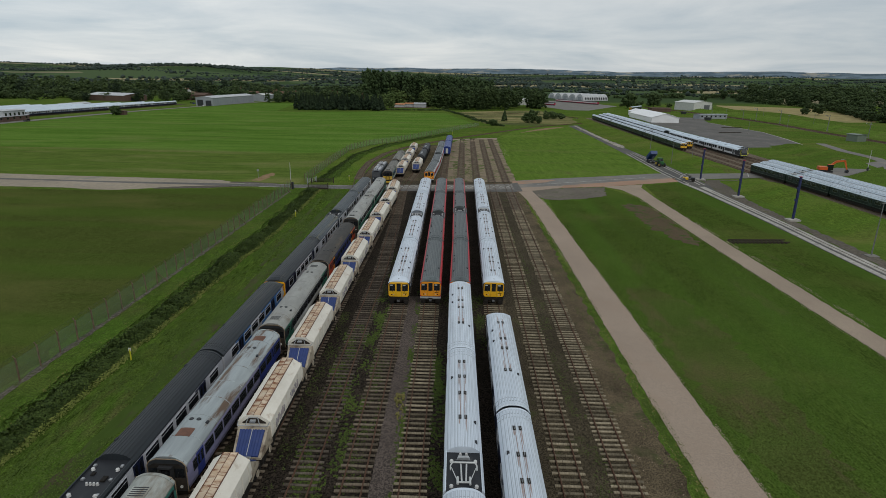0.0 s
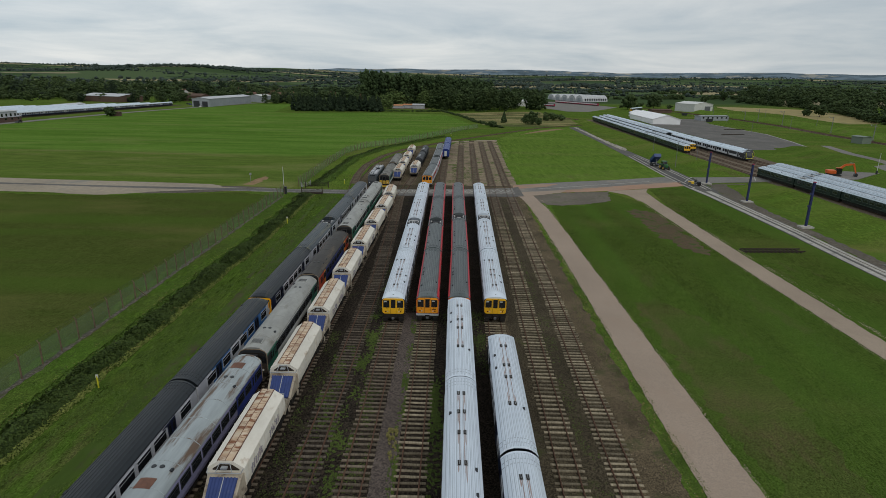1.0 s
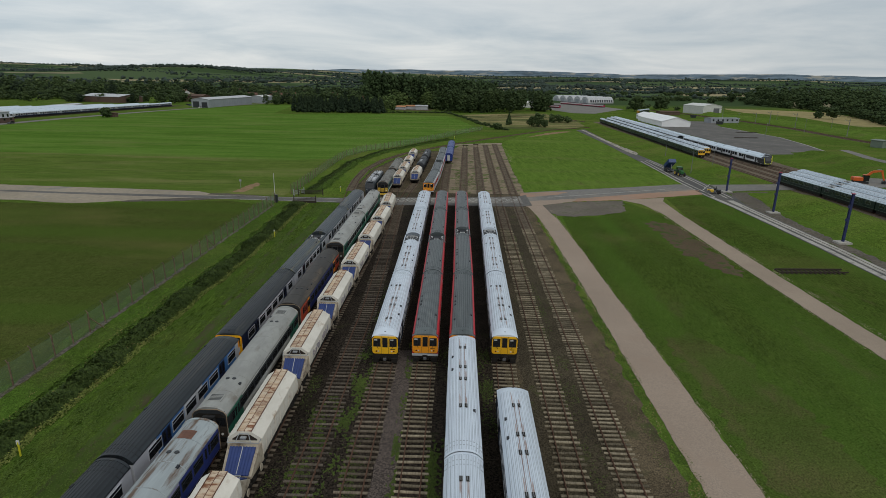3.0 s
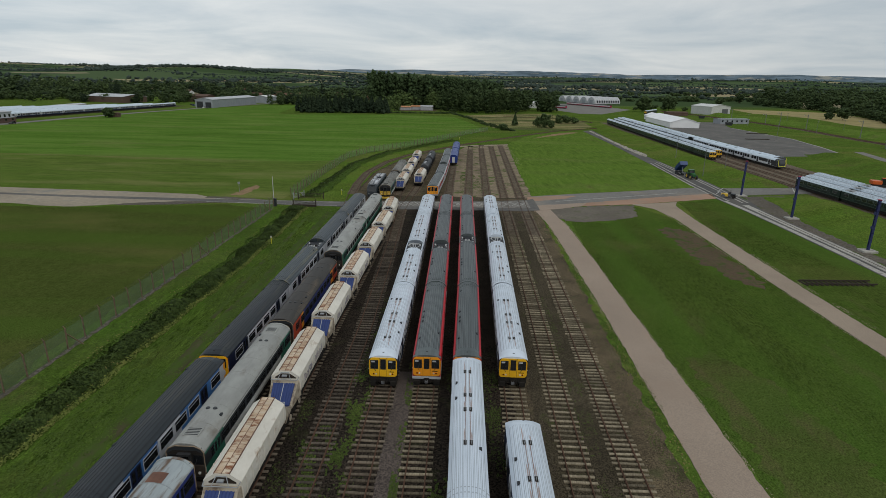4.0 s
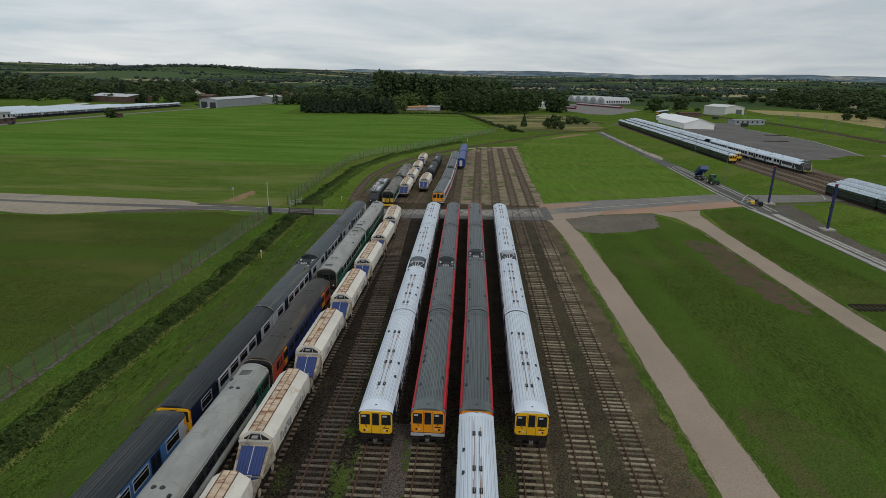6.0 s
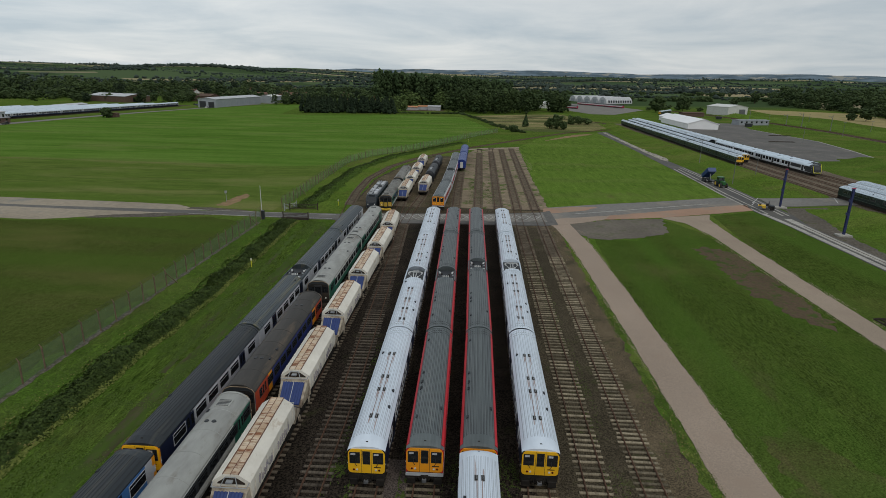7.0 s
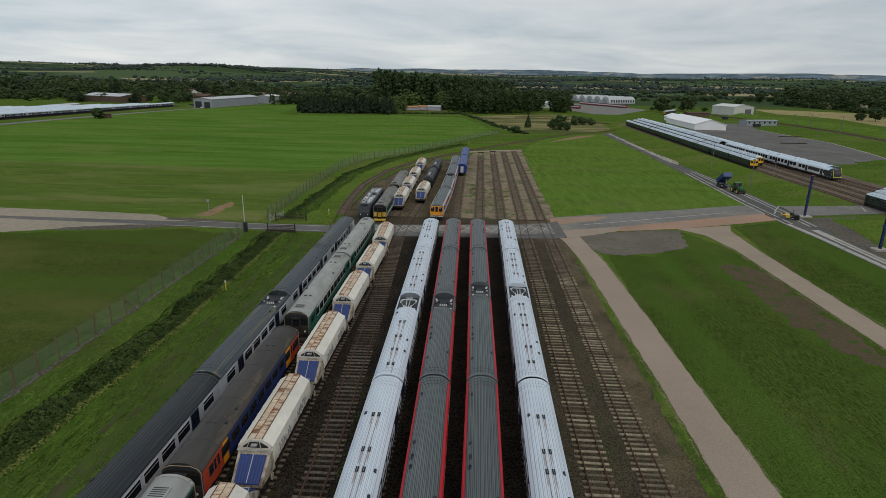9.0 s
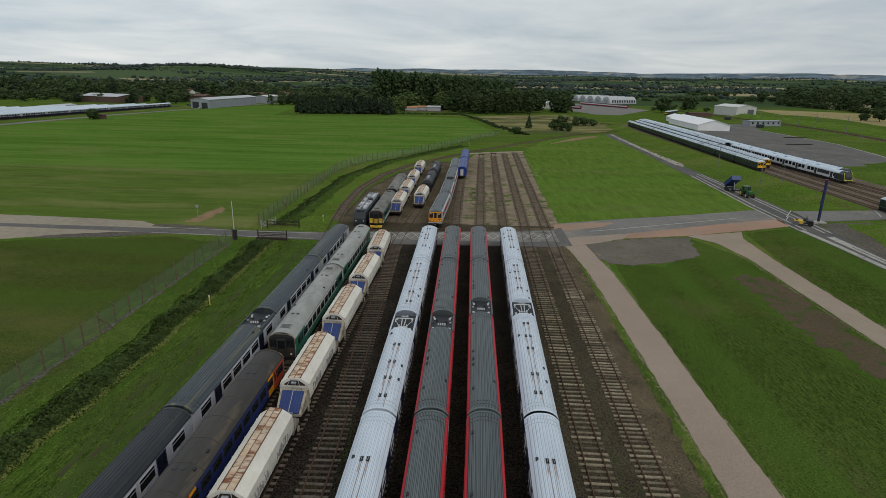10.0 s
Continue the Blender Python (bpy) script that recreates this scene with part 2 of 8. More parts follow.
M["dim_yellow"] = surface("grimy_yellow_paint", (0.62, 0.39, 0.03), (0.45, 0.28, 0.04), 2.0, 0.5)
M["rust_rail"] = surface("rusty_rail", (0.125, 0.07, 0.046), (0.075, 0.043, 0.03), 3.0, 0.8, 0.0, 0.1, 30, spec=0.1)
M["sleeper"] = surface("weathered_sleeper", (0.27, 0.228, 0.160), (0.14, 0.117, 0.080), 4.0, 0.9, 0.0, 0.3, 30, (0.06, 0.05, 0.038), 1.6, 0.55, 0.74, 0.3, 0.6, (3, 0.6, 1), 0.5)
M["tan_sleeper"] = surface("tan_sleeper", (0.18, 0.147, 0.109), (0.095, 0.078, 0.058), 4.0, 0.9, 0.0, 0.3, 30, (0.07, 0.055, 0.04), 1.6, 0.52, 0.72, 0.25, 0.6, (3, 0.6, 1), 0.4)
M["dark_sleeper"] = surface("oily_sleeper", (0.135, 0.113, 0.088), (0.07, 0.058, 0.046), 4.0, 0.9, 0.0, 0.3, 30, (0.035, 0.03, 0.025), 1.6, 0.5, 0.7, 0.25, 0.6, (3, 0.6, 1), 0.4)
M["sleeper_rest"] = surface("far_sleepers", (0.20, 0.162, 0.12), (0.105, 0.086, 0.066), 1.2, 0.9, 0.0, 0.3, 30, world_space=True, broad=0.3, broad_scale=0.5)
M["hopper_white"] = surface("hopper_white_paint", (0.73, 0.69, 0.60), (0.61, 0.57, 0.485), 1.2, 0.6, 0.0, 0.06, 25, (0.36, 0.25, 0.15), 0.9, 0.58, 0.76, 0.12, 0.3, (1, 0.6, 1), 0.08)
M["hopper_top"] = surface("hopper_rusty_top", (0.60, 0.50, 0.375), (0.47, 0.32, 0.20), 1.1, 0.7, 0.0, 0.1, 20, (0.20, 0.075, 0.03), 1.3, 0.50, 0.60, 0.12, 0.3, (0.5, 1.6, 1), 0.1)
M["hopper_end"] = surface("hopper_end_paint", (0.44, 0.38, 0.29), (0.28, 0.235, 0.175), 1.2, 0.7, 0.0, 0.06, 25, (0.13, 0.09, 0.06), 1.2, 0.5, 0.66)
M["tarp"] = surface("blue_corrugated_sheet", (0.022, 0.046, 0.175), (0.018, 0.038, 0.14), 1.5, 0.65, 0.0, 0.03, 20, (0.1, 0.11, 0.16), 1.0, 0.62, 0.8)
M["graffiti"] = surface("graffiti_paint", (0.24, 0.24, 0.27), (0.34, 0.30, 0.30), 1.2, 0.6)
M["asphalt"] = surface("asphalt", (0.205, 0.195, 0.178), (0.15, 0.143, 0.132), 1.2, 0.9, 0.0, 0.3, 8, (0.26, 0.225, 0.18), 0.12, 0.52, 0.7, 0.18, 0.05, world_space=True)
M["dark_asphalt"] = surface("dark_asphalt", (0.118, 0.114, 0.108), (0.088, 0.086, 0.082), 1.2, 0.9, 0.0, 0.3, 8, (0.13, 0.12, 0.105), 0.1, 0.5, 0.7, 0.2, 0.05, world_space=True)
M["concrete"] = surface("old_concrete", (0.215, 0.205, 0.185), (0.165, 0.157, 0.142), 1.0, 0.9, 0.0, 0.2, 8, (0.14, 0.13, 0.1), 0.2, 0.55, 0.72, 0.15, 0.1, world_space=True)
M["pale_strip"] = surface("pale_worn_concrete", (0.42, 0.40, 0.36), (0.28, 0.265, 0.235), 1.5, 0.9, 0.0, 0.2, 8, (0.16, 0.15, 0.13), 0.5, 0.56, 0.7, 0.15, 0.1, world_space=True)
M["ribbon"] = surface("patched_tarmac", (0.145, 0.138, 0.128), (0.108, 0.103, 0.097), 1.5, 0.9, 0.0, 0.3, 8, (0.18, 0.165, 0.145), 0.15, 0.52, 0.68, 0.18, 0.06, world_space=True)
M["panel"] = surface("worn_crossing_panels", (0.25, 0.235, 0.21), (0.16, 0.15, 0.135), 1.5, 0.9, 0.0, 0.3, 8, (0.11, 0.10, 0.09), 0.4, 0.5, 0.66, 0.18, 0.08, world_space=True)
M["apron"] = surface("tan_concrete_apron", (0.335, 0.285, 0.215), (0.255, 0.22, 0.17), 0.8, 0.92, 0.0, 0.2, 8, (0.20, 0.19, 0.165), 0.12, 0.54, 0.7, 0.16, 0.06, world_space=True)
M["stone_edge"] = surface("broken_pale_concrete", (0.46, 0.42, 0.36), (0.20, 0.18, 0.15), 1.6, 0.9, 0.0, 0.3, 8, (0.09, 0.09, 0.06), 0.5, 0.52, 0.62, 0.2, 0.1, world_space=True, crisp=0.09)
M["red_gravel"] = surface("reddish_gravel", (0.36, 0.225, 0.155), (0.30, 0.20, 0.145), 2.0, 0.95, 0.0, 0.4, 9, (0.27, 0.22, 0.17), 0.12, 0.5, 0.75, 0.12, 0.08, world_space=True, crisp=0.25)
M["path_gravel"] = surface("path_gravel", (0.36, 0.282, 0.22), (0.265, 0.212, 0.166), 10.0, 0.95, 0.0, 0.5, 14, (0.31, 0.24, 0.185), 0.25, 0.5, 0.68, 0.1, 0.08, world_space=True, crisp=0.12)
M["tan_gravel"] = surface("tan_gravel", (0.35, 0.28, 0.215), (0.26, 0.21, 0.16), 11.0, 0.95, 0.0, 0.5, 14, (0.28, 0.22, 0.17), 0.25, 0.5, 0.68, 0.1, 0.08, world_space=True, crisp=0.12)
M["ballast"] = surface("yard_ballast", (0.090, 0.073, 0.047), (0.028, 0.023, 0.015), 8.0, 0.95, 0.0, 0.7, 9, (0.055, 0.062, 0.022), 0.30, 0.58, 0.70, 0.3, 0.12, world_space=True, crisp=0.08)
# oil-dark ballast, its colour lowered further for shade between trains
M["oily"] = surface("oily_shaded_ballast", (0.044, 0.034, 0.025), (0.008, 0.0068, 0.0055), 6.0, 0.95, 0.0, 0.8, 9, (0.045, 0.047, 0.020), 0.35, 0.57, 0.74, 0.35, 0.2, world_space=True, crisp=0.09)
M["straw_field"] = surface("ripe_straw_field", (0.34, 0.275, 0.125), (0.22, 0.19, 0.085), 0.1, 0.95, 0.0, stain=(0.13, 0.135, 0.05), stain_scale=0.02, broad=0.12, broad_scale=0.01, world_space=True)
M["brown_bed"] = surface("brown_yard_earth", (0.152, 0.118, 0.073), (0.046, 0.036, 0.023), 8.0, 0.95, 0.0, 0.7, 9, (0.055, 0.060, 0.026), 0.3, 0.54, 0.70, 0.45, 0.22, world_space=True, crisp=0.13)
M["line_ballast"] = surface("brown_line_ballast", (0.19, 0.148, 0.105), (0.10, 0.08, 0.06), 2.0, 0.95, 0.0, 0.6, 7, (0.09, 0.075, 0.055), 0.2, 0.5, 0.7, 0.2, 0.1, world_space=True, crisp=0.08)
M["grit"] = surface("dark_gritty_earth", (0.135, 0.118, 0.096), (0.085, 0.074, 0.06), 2.0, 0.95, 0.0, 0.5, 8, (0.075, 0.085, 0.03), 0.25, 0.56, 0.7, 0.2, 0.1, world_space=True, crisp=0.08)
M["fence_grit"] = surface("pale_gritty_soil", (0.155, 0.135, 0.11), (0.062, 0.055, 0.043), 3.0, 0.95, 0.0, 0.6, 8, (0.06, 0.075, 0.025), 0.6, 0.52, 0.64, 0.2, 0.2, world_space=True, crisp=0.12)
M["tan_earth"] = surface("tan_bare_earth", (0.27, 0.175, 0.10), (0.20, 0.135, 0.075), 1.0, 0.95, 0.0, 0.3, 5, (0.13, 0.13, 0.05), 0.4, 0.56, 0.7, world_space=True, crisp=0.08)
M["far_ballast"] = surface("sandy_ballast", (0.27, 0.212, 0.148), (0.15, 0.117, 0.08), 0.9, 0.95, 0.0, 0.5, 6, (0.075, 0.105, 0.025), 0.22, 0.54, 0.60, 0.35, 0.2, world_space=True, crisp=0.3)
M["stone"] = surface("pale_stone_chippings", (0.44, 0.34, 0.27), (0.30, 0.23, 0.18), 6.0, 0.9, world_space=True)
M["dark_chip"] = surface("mauve_ballast_chippings", (0.135, 0.108, 0.093), (0.045, 0.037, 0.032), 9.0, 0.95, 0.0, 0.8, 14, world_space=True, crisp=0.08)
M["loose_chip"] = surface("loose_chippings", (0.11, 0.088, 0.07), (0.04, 0.032, 0.026), 9.0, 0.95, world_space=True)
M["worn_standing"] = surface("worn_standing", (0.16, 0.14, 0.115), (0.12, 0.105, 0.085), 1.5, 0.95, 0.0, 0.3, 5, (0.075, 0.085, 0.04), 0.3, 0.52, 0.72, 0.2, 0.15, world_space=True, crisp=0.25)
M["dirt"] = surface("bare_earth", (0.115, 0.082, 0.052), (0.075, 0.057, 0.036), 2.5, 0.95, 0.0, 0.5, 8, (0.05, 0.08, 0.018), 0.45, 0.52, 0.62, world_space=True)
M["rut"] = surface("muddy_rut", (0.070, 0.062, 0.034), (0.048, 0.046, 0.022), 2.0, 0.95, 0.0, 0.5, 8, (0.052, 0.085, 0.016), 0.5, 0.38, 0.52, 0.3, 0.4, (1, 0.3, 1), world_space=True)
M["mast_blue"] = surface("blue_mast_paint", (0.02, 0.028, 0.11), (0.018, 0.024, 0.09), 2.0, 0.5)
M["post_rust"] = surface("rusty_fence_post", (0.19, 0.125, 0.075), (0.09, 0.06, 0.04), 3.0, 0.8)
M["timber"] = surface("dark_timber", (0.06, 0.048, 0.038), (0.04, 0.032, 0.026), 3.0, 0.85)
M["white_sheet"] = surface("white_tent_fabric", (0.8, 0.8, 0.8), (0.74, 0.74, 0.74), 0.3, 0.6, broad=0.04)
M["grey_clad"] = surface("grey_cladding", (0.29, 0.31, 0.33), (0.24, 0.26, 0.28), 0.2, 0.5, broad=0.06)
M["brick"] = surface("brown_brick", (0.135, 0.09, 0.07), (0.1, 0.068, 0.054), 1.0, 0.9)
M["timber_new"] = surface("raw_orange_timber", (0.52, 0.24, 0.11), (0.42, 0.2, 0.1), 0.4, 0.8)
M["mach_orange"] = surface("orange_machine_paint", (0.65, 0.12, 0.015), None, 2.0, 0.45)
M["mach_green"] = surface("green_machine_paint", (0.02, 0.11, 0.025), None, 2.0, 0.4)
M["mach_yellow"] = surface("yellow_machine_paint", (0.7, 0.45, 0.03), None, 2.0, 0.45)
M["bin_blue"] = surface("blue_trailer_paint", (0.016, 0.05, 0.17), None, 2.0, 0.5)
M["yellow_post"] = surface("yellow_marker_paint", (0.65, 0.6, 0.03), None, 2.0, 0.5)
M["bark"] = surface("bark", (0.09, 0.07, 0.05), (0.06, 0.05, 0.035), 2.0, 0.95)
M["leaf_dark"] = leaf_surface("dark_foliage", (0.026, 0.043, 0.019), (0.066, 0.094, 0.036), 0.05, 0.6)
M["leaf_mid"] = leaf_surface("mid_foliage", (0.030, 0.050, 0.021), (0.084, 0.118, 0.044), 0.05, 0.6)
M["leaf_pop"] = leaf_surface("poplar_foliage", (0.026, 0.045, 0.021), (0.066, 0.098, 0.040), 0.05, 0.6)
M["leaf_hedge"] = leaf_surface("bramble_foliage", (0.017, 0.030, 0.010), (0.072, 0.106, 0.027), 0.8)
M["leaf_skirt"] = leaf_surface("nettle_foliage", (0.045, 0.078, 0.015), (0.105, 0.175, 0.032), 0.8)
M["leaf_edge"] = leaf_surface("tall_grass_blades", (0.075, 0.11, 0.02), (0.20, 0.225, 0.06), 0.8)
M["leaf_conifer"] = leaf_surface("conifer_foliage", (0.012, 0.021, 0.013), (0.036, 0.053, 0.028), 0.05, 0.8)
M["leaf_light"] = leaf_surface("light_foliage", (0.050, 0.080, 0.028), (0.12, 0.165, 0.055), 0.05, 0.6)
M["leaf_tuft"] = leaf_surface("turf_blades", (0.036, 0.062, 0.011), (0.088, 0.132, 0.027), 0.4)
M["leaf_weed"] = leaf_surface("weed_foliage", (0.034, 0.054, 0.014), (0.10, 0.142, 0.030), 0.4)
M["straw"] = leaf_surface("dry_grass", (0.24, 0.19, 0.08), (0.14, 0.14, 0.04), 0.4)
# far leaves are greyed and blued: distance haze put into their colour
M["leaf_haze"] = leaf_surface("far_woodland", (0.032, 0.045, 0.038), (0.060, 0.082, 0.066), 0.01, 0.3)
M["house"] = surface("house_brick", (0.24, 0.13, 0.09), None, 1.0, 0.9)
M["tile"] = surface("brown_roof_tiles", (0.17, 0.10, 0.075), None, 1.0, 0.9)
M["white_line"] = surface("worn_white_line", (0.50, 0.49, 0.46), (0.30, 0.29, 0.27), 2.0, 0.8)


def grass_ground(name="grass_and_fields", dark=(0.046, 0.076, 0.014), light=(0.112, 0.168, 0.031), dry=(0.165, 0.160, 0.05), dry_from=0.5, dry_amount=0.6, fresh=(0.078, 0.150, 0.02), fresh_amount=0.4, soil_amount=0.5, soil_from=0.62, streak=(1.6, 0.5), crops=True, turn=8, band=(0.012, 0.11)):
    """Grass, mown in bands, yellowing in broad drifts; beyond the fields a patchwork of crops."""
    m = bpy.data.materials.new(name)
    m.use_nodes = True
    nodes, wire = m.node_tree.nodes, m.node_tree.links.new
    bsdf = nodes["Principled BSDF"]
    bsdf.inputs["Roughness"].default_value = 0.9
    bsdf.inputs["Specular IOR Level"].default_value = 0.0
    pos = nodes.new("ShaderNodeNewGeometry").outputs["Position"]

    def mapped(sx, sy, turn=0.0):
        n = nodes.new("ShaderNodeMapping")
        n.inputs["Scale"].default_value, n.inputs["Rotation"].default_value = (sx, sy, 0), (0, 0, radians(turn))
        wire(pos, n.inputs["Vector"])
        return n.outputs[0]

    def nz(vec, detail=4.0, r=0.55):
        n = nodes.new("ShaderNodeTexNoise")
        n.inputs["Scale"].default_value, n.inputs["Detail"].default_value, n.inputs["Roughness"].default_value = 1.0, detail, r
        wire(vec, n.inputs["Vector"])
        return n.outputs["Fac"]

    def span(src, a, b, lo=0.0, hi=1.0):
        n = nodes.new("ShaderNodeMapRange")
        for k, v in (("From Min", a), ("From Max", b), ("To Min", lo), ("To Max", hi)):
            n.inputs[k].default_value = v
        wire(src, n.inputs["Value"])
        return n.outputs[0]

    def mixed(fac, a, b):
        n = nodes.new("ShaderNodeMix")
        n.data_type = "RGBA"
        for key, v in (("Factor", fac), ("A", a), ("B", b)):
            if isinstance(v, tuple):
                n.inputs[key].default_value = (*v, 1)
            else:
                wire(v, n.inputs[key])
        return n.outputs["Result"]

    def times(a, b):
        n = nodes.new("ShaderNodeMath")
        n.operation = "MULTIPLY"
        for k, v in enumerate((a, b)):
            if isinstance(v, float):
                n.inputs[k].default_value = v
            else:
                wire(v, n.inputs[k])
        return n.outputs[0]

    fine = span(nz(mapped(*streak, turn), 8.0, 0.85), 0.39, 0.61)
    col = mixed(fine, dark, light)
    clump = span(nz(mapped(0.35, 0.16, turn), 6.0, 0.7), 0.35, 0.7)
    col = mixed(times(clump, 0.5), col, dark)
    drift = span(nz(mapped(0.018, 0.05, 4), 6.0, 0.62), dry_from, dry_from + 0.18)
    col = mixed(times(drift, dry_amount), col, dry)
    bands = span(nz(mapped(*band, 0), 3.0, 0.5), 0.42, 0.62)
    col = mixed(times(bands, fresh_amount), col, fresh)
    soil = span(nz(mapped(0.10, 0.035, turn), 8.0, 0.68), soil_from, soil_from + 0.09)
    col = mixed(times(soil, soil_amount), col, (0.105, 0.08, 0.042))
    speck = span(nz(mapped(7.0, 5.0, turn), 4.0, 0.75), 0.34, 0.66, 0.45, 1.55)
    tint = nodes.new("ShaderNodeHueSaturation")
    wire(speck, tint.inputs["Value"])
    wire(col, tint.inputs["Color"])
    col = tint.outputs[0]
    # crops beyond
    sep = nodes.new("ShaderNodeSeparateXYZ")
    wire(pos, sep.inputs[0])
    far = span(sep.outputs["Y"], 760.0, 840.0)
    vor = nodes.new("ShaderNodeTexVoronoi")
    vor.inputs["Scale"].default_value = 1.0
    wire(mapped(0.0030, 0.0085, 8), vor.inputs["Vector"])
    pick = nodes.new("ShaderNodeSeparateColor")
    wire(vor.outputs["Color"], pick.inputs[0])
    ramp = nodes.new("ShaderNodeValToRGB")
    ramp.color_ramp.interpolation = "CONSTANT"
    el = ramp.color_ramp.elements
    el[0].position, el[0].color = 0.0, (0.05, 0.078, 0.034, 1)
    el[1].position, el[1].color = 0.30, (0.29, 0.25, 0.15, 1)
    for p, c in ((0.44, (0.075, 0.108, 0.052, 1)), (0.66, (0.24, 0.212, 0.135, 1)), (0.78, (0.05, 0.078, 0.042, 1))):
        e = el.new(p)
        e.color = c
    wire(pick.outputs[0], ramp.inputs[0])
    if crops:
        col = mixed(far, col, ramp.outputs[0])
    wire(col, bsdf.inputs["Base Color"])
    b = nodes.new("ShaderNodeBump")
    b.inputs["Strength"].default_value, b.inputs["Distance"].default_value = 0.5, 0.12
    wire(nz(mapped(3.0, 1.6, 8), 5.0, 0.7), b.inputs["Height"])
    wire(b.outputs[0], bsdf.inputs["Normal"])
    return m


M["grass"] = grass_ground()
M["field_grass"] = grass_ground("mown_field_grass", (0.055, 0.112, 0.016), (0.102, 0.188, 0.029), (0.165, 0.185, 0.06), 0.5, 0.5, (0.125, 0.205, 0.04), 0.5, 0.0, 0.7, (0.02, 0.26), False, 0)
M["stubble_grass"] = grass_ground("drying_field_grass", (0.062, 0.096, 0.019), (0.126, 0.172, 0.037), (0.20, 0.19, 0.075), 0.5, 0.7, (0.08, 0.135, 0.022), 0.4, 0.1, 0.6, (0.05, 0.4), False, 3)
M["hay_grass"] = grass_ground("rough_hay_grass", (0.038, 0.054, 0.012), (0.084, 0.104, 0.025), (0.125, 0.118, 0.040), 0.48, 0.55, (0.062, 0.108, 0.017), 0.45, 0.15, 0.6, (1.6, 1.1), False, 30)
M["lawn_grass"] = grass_ground("worn_lawn_grass", (0.022, 0.037, 0.008), (0.094, 0.137, 0.026), (0.135, 0.130, 0.042), 0.5, 0.3, (0.064, 0.122, 0.019), 0.55, 0.35, 0.57, (3.4, 0.9), False, -24, (0.12, 0.012))
M["yard_bank"] = grass_ground("yard_bank_grass", (0.016, 0.030, 0.006), (0.106, 0.160, 0.028), (0.13, 0.130, 0.042), 0.5, 0.4, (0.070, 0.135, 0.018), 0.45, 0.5, 0.55, (2.2, 0.45), False, 3, (0.3, 0.015))
M["bank_grass"] = grass_ground("lush_bank_grass", (0.040, 0.068, 0.011), (0.140, 0.208, 0.034), (0.165, 0.168, 0.052), 0.48, 0.5, (0.088, 0.165, 0.023), 0.35, 0.4, 0.56, (1.8, 1.0), False, 3)
M["triangle_grass"] = grass_ground("smooth_green_grass", (0.062, 0.106, 0.018), (0.132, 0.205, 0.036), (0.20, 0.19, 0.075), 0.5, 0.25, (0.11, 0.185, 0.028), 0.4, 0.4, 0.57, (0.6, 0.11), False, 10)
M["strip_grass"] = grass_ground("ditch_side_grass", (0.030, 0.055, 0.009), (0.105, 0.168, 0.028), (0.15, 0.15, 0.05), 0.5, 0.4, (0.070, 0.14, 0.02), 0.35, 0.3, 0.58, (1.8, 1.0), False, 3)
M["lawn_brown"] = grass_ground("thin_brown_turf", (0.036, 0.048, 0.013), (0.094, 0.118, 0.030), (0.125, 0.105, 0.046), 0.47, 0.45, (0.060, 0.112, 0.018), 0.45, 0.55, 0.52, (2.6, 1.6), False, -24)
M["meadow"] = grass_ground("olive_meadow", (0.060, 0.066, 0.030), (0.135, 0.132, 0.060), (0.30, 0.25, 0.12), 0.42, 0.85, (0.07, 0.11, 0.025), 0.5, 0.3, 0.6, (0.35, 0.3), False, 3)


def mesh_veil():
    m = bpy.data.materials.new("chain_link_mesh")
    m.use_nodes = True
    nodes, wire = m.node_tree.nodes, m.node_tree.links.new
    clear = nodes.new("ShaderNodeBsdfTransparent")
    mx = nodes.new("ShaderNodeMixShader")
    mx.inputs[0].default_value = 0.36
    bsdf = nodes["Principled BSDF"]
    bsdf.inputs["Base Color"].default_value = (0.16, 0.23, 0.14, 1)
    bsdf.inputs["Roughness"].default_value = 0.6
    wire(clear.outputs[0], mx.inputs[1])
    wire(bsdf.outputs[0], mx.inputs[2])
    wire(mx.outputs[0], nodes["Material Output"].inputs["Surface"])
    return m


M["chain"] = mesh_veil()
# the grey-blue of the downs stands in for haze over green hills
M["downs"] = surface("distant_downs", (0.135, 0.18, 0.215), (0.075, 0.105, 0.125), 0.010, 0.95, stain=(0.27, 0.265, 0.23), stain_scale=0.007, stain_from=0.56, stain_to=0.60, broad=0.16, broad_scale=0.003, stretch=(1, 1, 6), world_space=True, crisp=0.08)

# ---- mesh tools ----
rng = np.random.default_rng(7)


